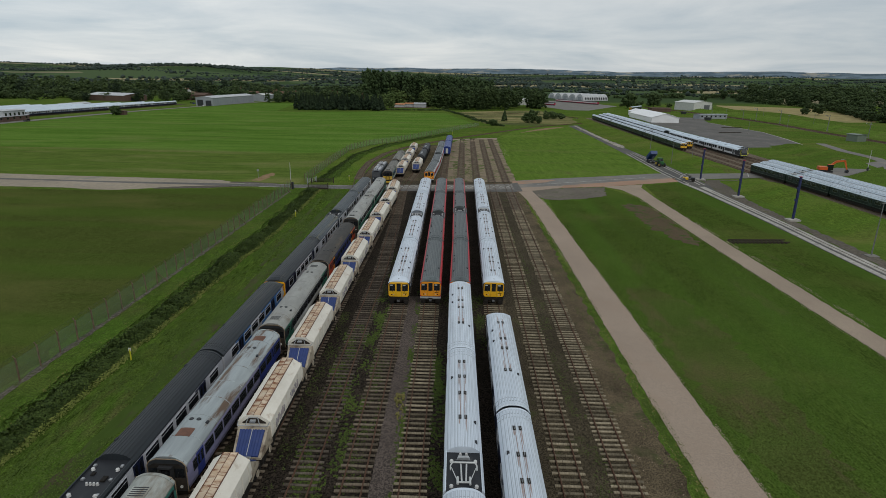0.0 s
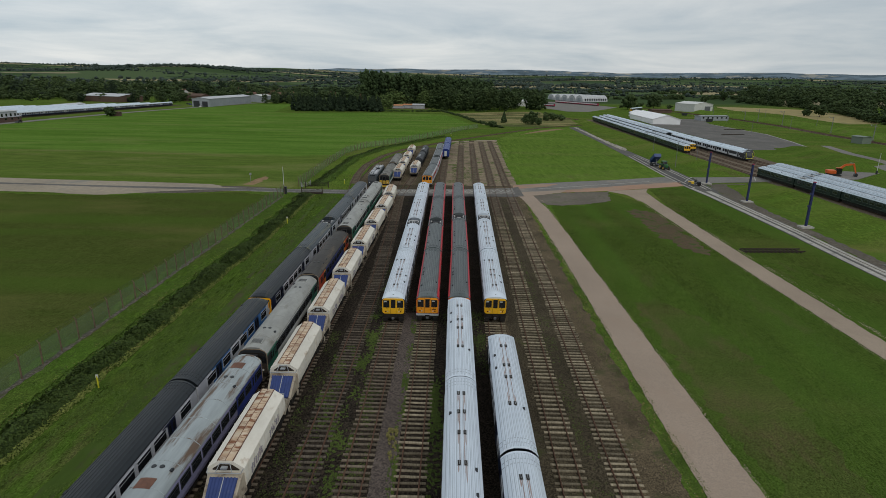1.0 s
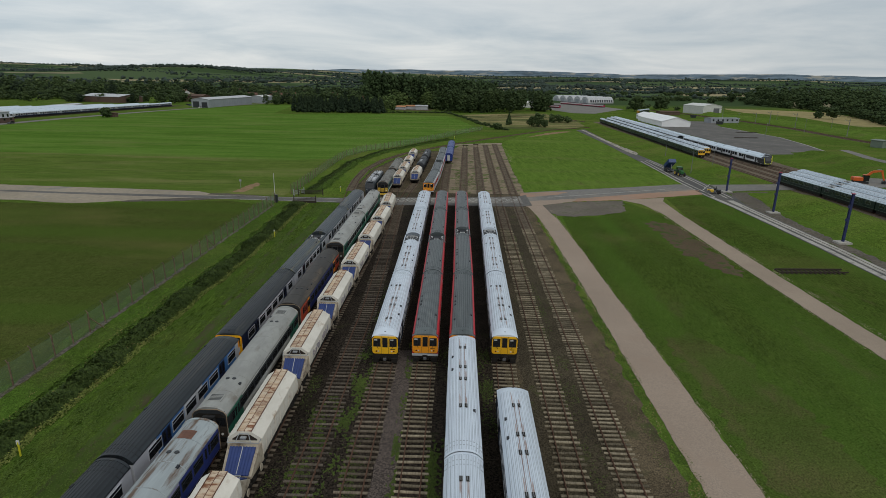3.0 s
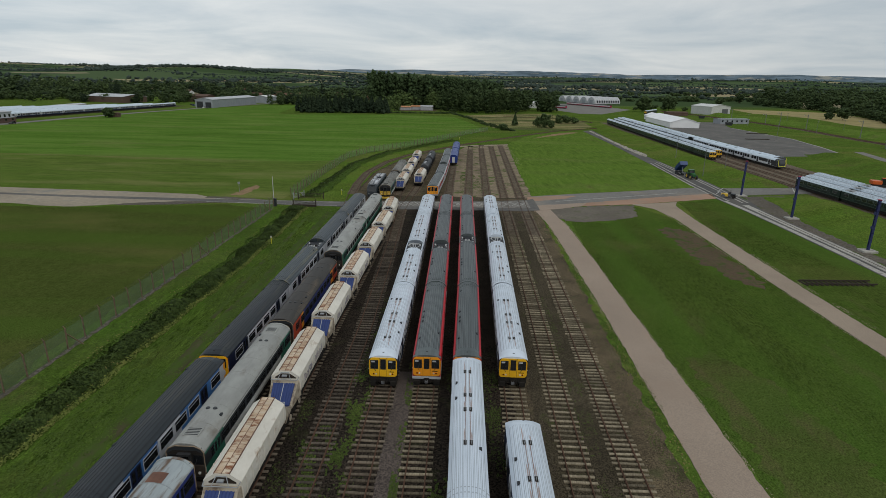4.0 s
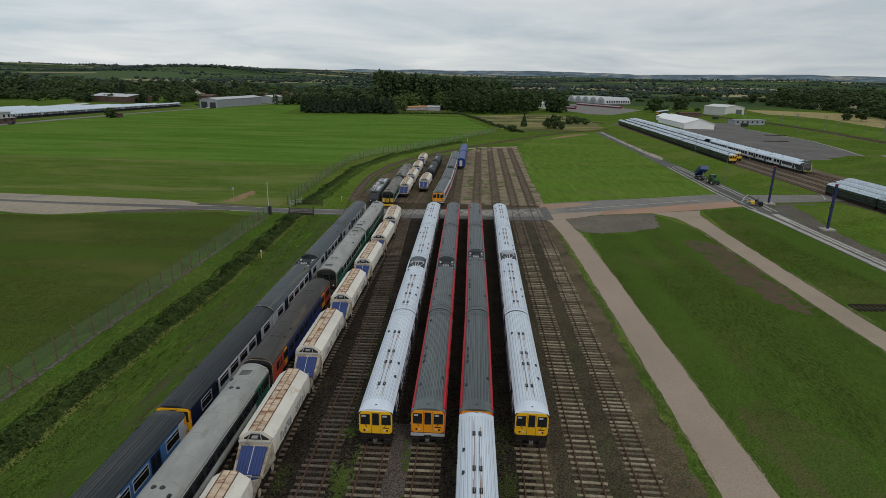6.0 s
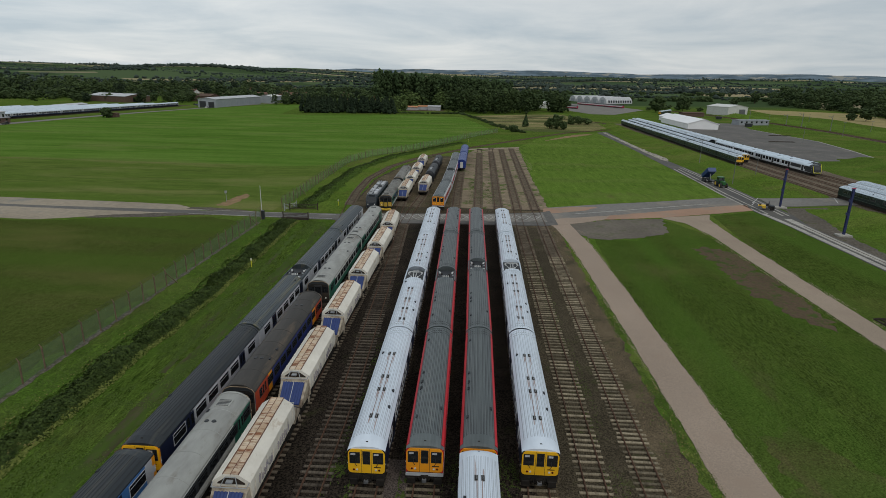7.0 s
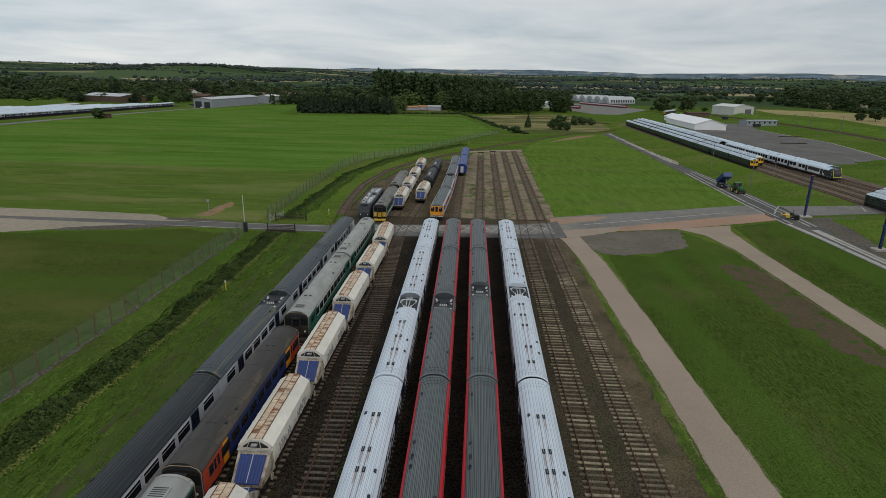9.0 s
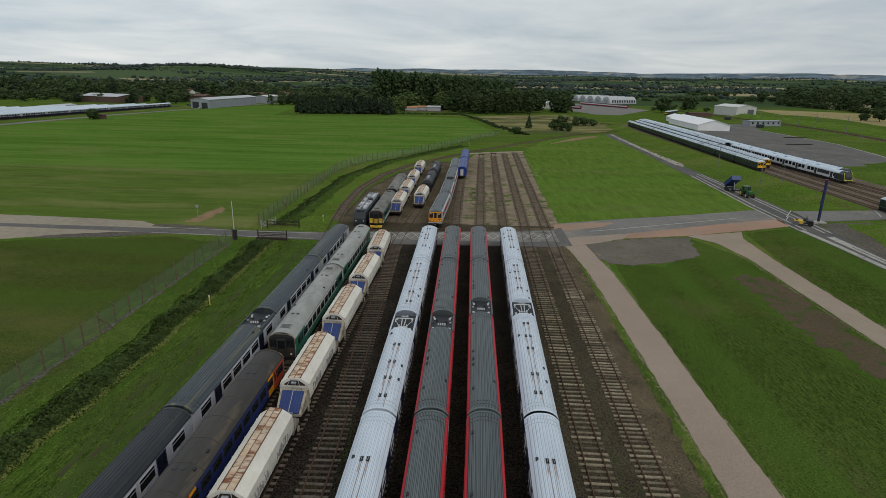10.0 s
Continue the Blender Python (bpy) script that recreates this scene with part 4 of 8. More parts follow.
sheet("road_verge", [(-62.6, 160.2), (-62.0, 162.0), (-57.0, 161.9), (-51.0, 160.7), (-45, 159.0), (-52, 158.6)], 0.064, M["grit"], "dark gravelly verge of the road", "ground", 0.8, 0.3, seed=27)
for y0 in (154.75, 158.55):
    sheet("edge_line", [(-60, y0 + 0.9), (-40, y0 + 0.1), (-28, y0), (-28, y0 + 0.14), (-40, y0 + 0.24), (-60, y0 + 1.04)], 0.076, M["white_line"], "worn pale line along the road's edge", "road marking", 1.5, 0.0, seed=28)
sheet("crossing_road", [(-27, 153.6), (-13, 152.4), (5, 153.0), (17.5, 153.6), (20.5, 155.0), (20.5, 168.0), (18, 165.9), (7, 163.3), (-13, 161.0), (-27, 160.0)], 0.17, M["ribbon"], "dark tarmac laid level across the rails", "road", 1.2, 0.0, seed=6)
sheet("crossing_panels", [(-25, 155.2), (5, 155.8), (18.5, 157.0), (18.5, 165.4), (7, 162.6), (-13, 160.4), (-25, 159.4)], 0.176, M["panel"], "pale worn crossing panels between the rails", "road", 1.2, 0.0, seed=6)
sheet("road", [(20.5, 157.5), (30.5, 163.0), (47.6, 170.6), (64.7, 178.2), (71.6, 180.6), (72, 191.0), (69.3, 190.4), (51.3, 183.2), (33.2, 177.0), (20.5, 171.8)], 0.06, M["asphalt"], "grey tarmac road between the lawns", "road", 1.2, 0.15, seed=7)
sheet("edge_line", [(26, 165.9), (31.3, 168.0), (48.9, 175.6), (62.8, 181.7), (62.8, 181.9), (48.9, 175.8), (31.3, 168.2), (26, 166.1)], 0.072, M["white_line"], "worn pale line along the road", "road marking", 1.5, 0.0, seed=29)
sheet("gravel_verge", [(28.0, 160.2), (45.7, 164.8), (61.8, 171.2), (71.0, 175.2), (72.2, 181.6), (64.7, 179.2), (47.6, 171.4), (33, 164.8), (28, 163)], 0.075, M["red_gravel"], "reddish gravel verge along the road", "path", 0.8, 0.3, seed=8)
sheet("gravel_verge", [(18.9, 153.8), (26, 157.6), (31.5, 161.0), (34, 165.4), (27, 162.6), (20.4, 160.5)], 0.079, M["path_gravel"], "pale pinkish gravel verge where the track meets the road", "path", 0.8, 0.3, seed=30)
sheet("gravel_verge", [(18.3, 164.6), (24, 167.2), (29, 169.8), (33, 173.8), (28, 173.6), (19.6, 170.8)], 0.078, M["red_gravel"], "reddish gravel verge along the road", "path", 0.8, 0.3, seed=9)
sheet("service_road", [(68.2, 40), (70.0, 100), (70.8, 122), (71.1, 140), (71.2, 160), (70.6, 176), (72.0, 196), (74.6, 250), (77.6, 313), (79.4, 388), (86.6, 394), (83.0, 330), (80.8, 304), (80.3, 276), (80.4, 243), (80.3, 218), (79.4, 195), (78.2, 171), (75.9, 160), (75.6, 147), (75.2, 130), (74.6, 115), (73.8, 92), (72.2, 40)],
      0.056, M["dark_asphalt"], "dark tarmac service road with pale concrete margins", "road", 2.0, 0.12, seed=10)
sheet("crossing_road", [(78.6, 180.0), (97, 184.2), (135, 193), (175, 226), (172, 231), (132, 203.5), (104, 194.2), (79.6, 190.5)], 0.17, M["asphalt"], "tarmac road laid across the running lines", "road", 1.5, 0.1, seed=11)
# pale strips: two broad worn bands on the near stretch, four thin lines over and beyond the crossing
for west, east in (([(69.0, 60), (70.3, 103), (71.2, 122), (71.45, 140), (71.5, 160), (71.0, 172)], (0.0, 1.15)), ([(69.0, 60), (70.3, 103), (71.2, 122), (71.45, 140), (71.8, 160), (72.0, 167)], (1.85, 3.6)),
                   ([(71.0, 172), (71.6, 195), (74.9, 243)], (0.0, 0.45)), ([(71.0, 172), (71.6, 195), (74.9, 243)], (1.6, 2.0)), ([(75.2, 170), (76.9, 197), (78.2, 246)], (0.0, 0.4)), ([(76.6, 170), (78.2, 197), (79.4, 246)], (0.0, 0.4))):
    sheet("concrete_margin", [(x + east[0], y) for x, y in west] + [(x + east[1], y) for x, y in reversed(west)], 0.075, M["pale_strip"], "pale worn concrete strip along the service road", "kerb", 1.2, 0.09, seed=13)
sheet("wheel_channel", [(x + 2.6, y) for x, y in ((69.0, 60), (70.3, 103), (71.2, 122), (71.45, 140), (71.8, 160))] + [(x + 2.85, y) for x, y in ((71.8, 160), (71.45, 140), (71.2, 122), (70.3, 103), (69.0, 60))], 0.08, M["grit"], "dark dirt-filled channel in the concrete", "kerb", 1.2, 0.05, seed=13)
sheet("concrete_margin", [(83.2, 390), (84.8, 390), (82.6, 327), (82.0, 297), (82.4, 271), (79.8, 262), (78.8, 268), (79.0, 285), (80.2, 320)], 0.075, M["stone_edge"], "pale broken concrete edge of the service road", "kerb", 1.0, 0.8, seed=14)
sheet("running_line_bed", [(100.5, 60), (101.0, 195), (101.5, 262), (109.5, 470), (150, 480), (146, 440), (136, 300), (130, 240), (128, 195), (122, 140), (120, 60)], 0.03, M["line_ballast"], "brown ballast of the running lines", "ballast bed", 2.0, 0.5, seed=15)
sheet("standing_edge", [(175, 281.6), (185.6, 319.2), (195.3, 362.6), (196, 440), (196.8, 440), (196.1, 362.6), (186.4, 319.2), (175.8, 281.6)], 0.07, M["pale_strip"], "pale concrete edging of the hard standing", "pavement", 3.0, 0.08, seed=17)
sheet("hard_standing", [(141, 274), (175, 281.8), (185.6, 319.4), (195.3, 362.8), (196, 440), (205, 470), (225, 500), (160, 505), (146, 420)], 0.05, M["ribbon"], "wide grey tarmac hard standing", "pavement", 3.0, 0.2, seed=16)
sheet("bare_patch", [(-57.4, 164.4), (-57.4, 170), (-56.8, 175), (-55.6, 179), (-54.0, 176.5), (-54.0, 169), (-54.8, 164.6)], 0.02, M["tan_earth"], "bare brown earth patch worn in the grass", "ground", 1.0, 0.8, seed=17)
sheet("bare_patch", [(43.0, 138.5), (46, 141.5), (49.3, 139), (49.5, 128), (49.3, 113), (47.6, 104), (45.0, 108), (43.2, 117), (43.8, 128)], 0.02, M["dirt"], "bare brown earth patch worn in the grass", "ground", 0.5, 1.5, seed=18)
sheet("bare_patch", [(26.6, 80), (30, 83), (33.4, 77), (34.6, 66), (34.2, 52), (32.4, 40), (30, 30), (26.8, 34), (25.6, 50), (25.9, 66)], 0.02, M["lawn_brown"], "thin brownish worn turf in the lawn", "ground", 0.7, 1.6, seed=19)

# ---- railway lines: (x, y) of the centre ----
LINES = {
    "t1": [(-23.5, -30), (-22.95, 50), (-22.5, 95), (-22.2, 152), (-21.0, 162), (-21.0, 190)],
    "t2": [(-19.5, -30), (-19.3, 35), (-18.7, 60), (-18.4, 100), (-18.1, 152), (-17.5, 162), (-17.6, 215)],
    "t3": [(-15.4, -30), (-14.95, 41), (-14.6, 83), (-14.2, 112), (-13.7, 140), (-14.9, 172), (-14.4, 236)],
    "ta": [(-10.9, -30), (-10.55, 38), (-10.25, 87), (-11.0, 115), (-12.2, 150), (-11.6, 166), (-10.5, 182), (-9.6, 210), (-8.8, 245)],
    "w1": [(-7.1, -30), (-6.62, 38), (-6.25, 73), (-6.12, 93), (-5.95, 152), (-5.6, 166), (-4.3, 190), (-3.2, 232), (-3.0, 256)],
    "r1": [(-2.7, -30), (-2.29, 38), (-1.95, 80), (-1.8, 134), (-1.7, 155), (-1.4, 190), (-0.85, 224), (0.2, 275)],
    "r2": [(1.25, -30), (1.62, 34), (1.95, 72), (2.39, 94), (2.76, 134), (2.95, 155), (3.7, 172), (6.2, 275)],
    "w2": [(4.6, -30), (5.8, 38), (6.25, 62), (6.6, 76), (6.99, 93.4), (7.95, 134), (8.35, 155), (8.6, 172), (11.2, 281)],
    "t5": [(8.7, -30), (10.0, 38), (11.25, 88), (12.4, 158), (13.1, 172), (16.0, 290)],
    "t6": [(12.8, -30), (14.3, 38), (15.55, 88), (16.95, 158), (17.6, 180), (20.6, 294)],
    "curve": [(-25.2, 150), (-27.0, 168), (-28.3, 185), (-28.6, 205), (-25.5, 230), (-19.5, 250), (-8.5, 272), (1.6, 291), (20, 320), (39.5, 350), (59, 379), (79, 398), (97, 414), (103, 440), (102, 470), (92, 495), (62, 515), (20, 528)],
    "g1": [(105.2, 60), (104.4, 150), (103.6, 200), (104.4, 257), (113.2, 457)],
    "g2": [(110.3, 60), (109.6, 150), (108.8, 200), (110.0, 265), (120.0, 460)],
    "g3": [(115.4, 60), (114.8, 150), (114.0, 200), (114.8, 240), (126.5, 460)],
    "s1": [(120.5, 190), (119.4, 234), (119.6, 281), (121.0, 330)],
    "f1": [(x - 1.7, y) for x, y in FAR_LINE],
    "f2": [(x + 2.1, y) for x, y in FAR_LINE],
    "s2": [(124.4, 190), (123.2, 240), (123.1, 281), (124.2, 320), (126.2, 366), (128.6, 423), (130.4, 490)],
}

# ---- rolling stock ----
HALF = 1.39


def roof_section(y, ribs, low=0.0, wide=HALF, lift=0.0, proud=0.03):
    """Cross-section of a coach roof at y, with lengthwise ribs if asked."""
    xs = []
    if ribs:
        places = [-1.12 + 2.24 * i / 9 for i in range(10)]
        xs.append((-wide, 0))
        for p in places:
            xs += [(p - 0.075, 0), (p - 0.03, proud), (p + 0.03, proud), (p + 0.06, 0)]
        xs.append((wide, 0))
    else:
        xs = [(wide * math.sin(math.pi / 2 * (i / 10 - 1)), 0) for i in range(21)]
    out = []
    for x, up in xs:
        z = 3.22 + (0.66 - low) * (1 - abs(x / wide) ** 2.7) + up + lift
        out.append((x, y, z))
    return [(wide, y, 3.10), (-wide, y, 3.10)] + out


WINDOW_MESH, DOOR_MESH = {}, {}


def window_mesh(w, h, frame_mat):
    """A window seen along -x: a dark pane set inside a raised rim."""
    key = (w, h, frame_mat)
    if key not in WINDOW_MESH:
        b = Build()
        a, c, t = w / 2, h / 2, 0.05
        ring = lambda x, p, q: [(x, -p, -q), (x, p, -q), (x, p, q), (x, -p, q)]
        v = ring(-0.02, a, c) + ring(0.03, a, c) + ring(0.03, a - t, c - t) + ring(0.012, a - t, c - t)
        b.add(v, [(k + i, k + (i + 1) % 4, k + 4 + (i + 1) % 4, k + 4 + i) for k in (0, 4, 8) for i in range(4)])
        b.f.append((12, 13, 14, 15))
        b.s.append(1)
        if w > 1.2:
            b.box(-0.02, 0.026, -a + t, a - t, c * 0.36, c * 0.36 + 0.035)
        WINDOW_MESH[key] = b.mesh("window", [M[frame_mat], M["glass"]])
    return WINDOW_MESH[key]


def door_mesh(w, mat):
    key = (w, mat)
    if key not in DOOR_MESH:
        b = Build()
        a = w / 2
        b.box(-0.02, 0.022, -a, -0.012, 1.2, 3.04).box(-0.02, 0.022, 0.012, a, 1.2, 3.04)
        for s in (-1, 1):
            c = s * a / 2
            b.box(-0.02, 0.028, c - a * 0.28, c + a * 0.28, 2.0, 2.86, 1)
        DOOR_MESH[key] = b.mesh("door", [M[mat], M["glass"]])
    return DOOR_MESH[key]


def wheel_mesh():
    b = Build()
    b.tube((-0.06, 0, 0), (0.06, 0, 0), 0.42, 16).tube((-0.1, 0, 0), (0.1, 0, 0), 0.12, 8)
    return b.mesh("wheel", M["black"])


WHEEL = wheel_mesh()


def bogie(parent, y, base=2.5, wheels=True):
    b = Build()
    for s in (-1, 1):
        b.bevel_box(s * 1.0 - 0.1, s * 1.0 + 0.1, -1.75, 1.75, 0.58, 0.84, 0.04)
        for k in (-1, 1):
            b.box(s * 1.0 - 0.13, s * 1.0 + 0.13, k * base / 2 - 0.2, k * base / 2 + 0.2, 0.46, 0.72)
            b.tube((s * 1.0, k * 0.45, 0.62), (s * 1.0, k * 0.45, 1.0), 0.13, 8)
    b.box(-1.0, 1.0, -0.22, 0.22, 0.55, 0.95)
    bo = part("bogie", b, M["black"], parent, m=pose(0, y, 0))
    if wheels:
        for k in (-1, 1):
            for s in (-1, 1):
                part("wheel", WHEEL, None, bo, m=pose(s * 0.76, k * base / 2, 0.66))
    return bo


def underframe(parent, length, seed):
    r = random.Random(seed)
    b = Build()
    b.box(-1.2, 1.2, -length / 2 + 0.15, length / 2 - 0.15, 0.98, 1.1)
    y = -length * 0.22
    while y < length * 0.22:
        w = r.uniform(0.9, 2.2)
        for s in (-1, 1):
            b.bevel_box(s * 0.8 - 0.42, s * 0.8 + 0.42, y, y + w * 0.85, r.uniform(0.42, 0.6), 0.99, 0.03)
        y += w + 0.15
    part("underframe", b, M["black"], parent)


def buffers(parent, y, s, mat="black"):
    b = Build()
    b.box(-1.25, 1.25, min(y, y - s * 0.12), max(y, y - s * 0.12), 0.75, 1.12)
    b.box(-0.28, 0.28, min(y, y + s * 0.25), max(y, y + s * 0.25), 0.78, 1.08)
    b.tube((0, y, 0.93), (0, y + s * 0.42, 0.93), 0.12, 8)
    for k in (-0.35, 0.35):
        b.strip([(k, y, 1.0), (k * 0.9, y + s * 0.2, 0.8), (k * 0.5, y + s * 0.22, 0.62)], 0.03)
    part("coupler", b, M[mat], parent)


def cab_front(parent, y, s, face, ring, skirt, low, lite=False):
    """The flat driving end: coloured panel, two windscreens, centre door, lamps, wipers, coupler."""
    d = lambda a, c: (min(y + s * a, y + s * c), max(y + s * a, y + s * c))

    def panel(w, z0, z1, r, a, c, arch=0.0):
        out = []
        for cx, cz, t0 in ((w - r, z1 - r, 0), (-w + r, z1 - r, 90), (-w + r, z0 + r, 180), (w - r, z0 + r, 270)):
            for i in range(5):
                t = radians(t0 + 22.5 * i)
                x = cx + r * math.cos(t)
                out.append((x, cz + r * math.sin(t) + (arch * (1 - (x / w) ** 2) if cz > 2 else 0)))
        b = Build()
        b.prism(out, *d(a, c))
        return b

    part("cab_surround", panel(HALF + 0.005, 1.1, 3.22, 0.16, -0.3, 0.05, 0.36), M[ring], parent)
    front = part("cab_panel", panel(1.365, 1.3, 3.2, 0.3, 0.0, 0.09, 0.32), M[face], parent, "warning panel of the driving end")
    for x, w, z0, z1 in ((-0.86, 0.70, 2.16, 3.04), (0.86, 0.70, 2.16, 3.04), (0.0, 0.48, 2.1, 3.14)):
        b = Build()
        b.box(x - w / 2 - 0.04, x + w / 2 + 0.04, *d(0.05, 0.105), z0 - 0.04, z1 + 0.04)
        b.box(x - w / 2, x + w / 2, *d(0.06, 0.112), z0, z1, 1)
        if x:
            b.box(x - w / 2 + 0.05, x + w / 2 - 0.3, *d(0.06, 0.116), z1 - 0.2, z1 - 0.04, 2)
        part("windscreen" if x else "centre_door_window", b, [M["rubber"], M["glass"], M["light_grey"]], front)
    b = Build()
    for x in (-0.36, 0.36):
        b.box(x - 0.012, x + 0.012, *d(0.08, 0.098), 1.24, 3.3)
    part("door_seam", b, M["rubber"], front)
    for k in (-1, 1):
        b = Build()
        b.box(k * 0.82 - 0.26, k * 0.82 + 0.26, *d(0.06, 0.1), 1.5, 1.68)
        for q, slot in ((-0.12, 1), (0.12, 2)):
            x = k * (0.82 + q)
            b.tube((x, y + s * 0.05, 1.59), (x, y + s * 0.125, 1.59), 0.085, 10, slot=slot)
        part("lamp_cluster", b, [M[face], M["lamp_glass"], M["red_glass"]], front)
        if lite:
            continue
        b = Build().strip([(k * 0.72, y + s * 0.12, 1.9), (k * 0.84, y + s * 0.13, 2.12), (k * 0.80, y + s * 0.13, 2.5)], 0.022)
        part("wiper", b, M["rubber"], front)
        b = Build()
        b.box(k * 1.41 - 0.03, k * 1.41 + 0.03, *d(-0.06, 0.0), 2.02, 2.1)
        part("grab_rail", b, M["cream_white"], parent)
    b = Build()
    b.box(0.55, 1.08, *d(0.085, 0.097), 1.78, 1.86)
    part("number_bar", b, M["black"], front)
    if skirt != "none":
        part("front_skirt", panel(HALF + 0.02, 0.98, 1.22, 0.06, -0.2, 0.14), M[skirt], parent)
    b = Build()
    b.bevel_box(-1.36, 1.36, *d(-0.5, 0.06), 0.72, 1.3, 0.05)
    for k in (-1, 1):
        b.bevel_box(k * 0.98 - 0.3, k * 0.98 + 0.3, *d(-0.4, 0.14), 0.28, 0.8, 0.06)
        b.strip([(k * 0.4, y + s * 0.08, 1.05), (k * 0.42, y + s * 0.2, 0.8), (k * 0.3, y + s * 0.2, 0.6), (k * 0.2, y + s * 0.1, 0.9)], 0.035)
        b.strip([(k * 0.62, y + s * 0.08, 1.1), (k * 0.6, y + s * 0.18, 0.75), (k * 0.5, y + s * 0.1, 0.5)], 0.03)
    part("buffer_beam", b, M[low], parent)
    part("drawhook", Build().bevel_box(-0.16, 0.16, *d(0.1, 0.55), 0.72, 0.98, 0.04).tube((0, y + s * 0.3, 0.6), (0, y + s * 0.3, 0.9), 0.1, 8), M["dull_steel"], parent)
    buffers(parent, y + s * 0.08, s)
    b = Build()
    b.bevel_box(-0.09, 0.09, *d(-0.45, -0.28), 3.5, 3.74, 0.02)
    part("horn", b, M["black"], parent)


def gangway_end(parent, y, s, ring, face):
    """The corridor-connected driving end of a diesel railcar."""
    d = lambda a, c: (min(y + s * a, y + s * c), max(y + s * a, y + s * c))
    edge = [(HALF, 1.1), (HALF, 3.2), (1.2, 3.5), (0.7, 3.72), (-0.7, 3.72), (-1.2, 3.5), (-HALF, 3.2), (-HALF, 1.1)]
    part("cab_surround", Build().prism(edge, *d(-0.15, 0.05)), M[ring], parent)
    part("end_edge", Build().strip([(x, y + s * 0.05, z) for x, z in edge], 0.035), M["tan_edge"], parent, "pale worn edge of the end")
    part("glazing_band", Build().prism([(1.3, 2.2), (1.28, 3.1), (0.9, 3.35), (-0.9, 3.35), (-1.28, 3.1), (-1.3, 2.2)], *d(0.03, 0.065)), M["black"], parent)
    for k in (-1, 1):
        part("lower_panel", Build().bevel_box(k * 0.9 - 0.4, k * 0.9 + 0.4, *d(0.02, 0.085), 1.2, 2.16, 0.04), M[face], parent, "warning panel" if face == "dim_yellow" else "")
        part("windscreen", Build().box(k * 0.9 - 0.34, k * 0.9 + 0.34, *d(0.05, 0.08), 2.3, 2.98), M["glass"], parent)
        part("headlamp", Build().tube((k * 0.95, y + s * 0.06, 1.5), (k * 0.95, y + s * 0.13, 1.5), 0.11, 10), M["lamp_glass"], parent)
        part("wiper", Build().strip([(k * 0.7, y + s * 0.1, 2.2), (k * 0.85, y + s * 0.1, 2.7)], 0.02), M["rubber"], parent)
    b = Build()
    for x0, x1, z0, z1 in ((-0.5, -0.38, 1.15, 3.15), (0.38, 0.5, 1.15, 3.15), (-0.5, 0.5, 3.05, 3.2)):
        b.box(x0, x1, *d(0.0, 0.35), z0, z1)
    part("gangway_frame", b, M["rubber"], parent)
    part("gangway_door", Build().box(-0.38, 0.38, *d(0.0, 0.16), 1.15, 2.1), M[face], parent)
    part("gangway_window", Build().box(-0.38, 0.38, *d(0.0, 0.15), 2.1, 3.05), M["glass"], parent)
    part("obstacle_deflector", Build().loft([[(x, y + s * 0.1, z) for x, z in ((-1.2, 0.35), (1.2, 0.35), (1.25, 0.75), (-1.25, 0.75))], [(x, y + s * 0.4, z) for x, z in ((-1.1, 0.3), (1.1, 0.3), (1.15, 0.55), (-1.15, 0.55))]]), M[face], parent)
    buffers(parent, y, s)


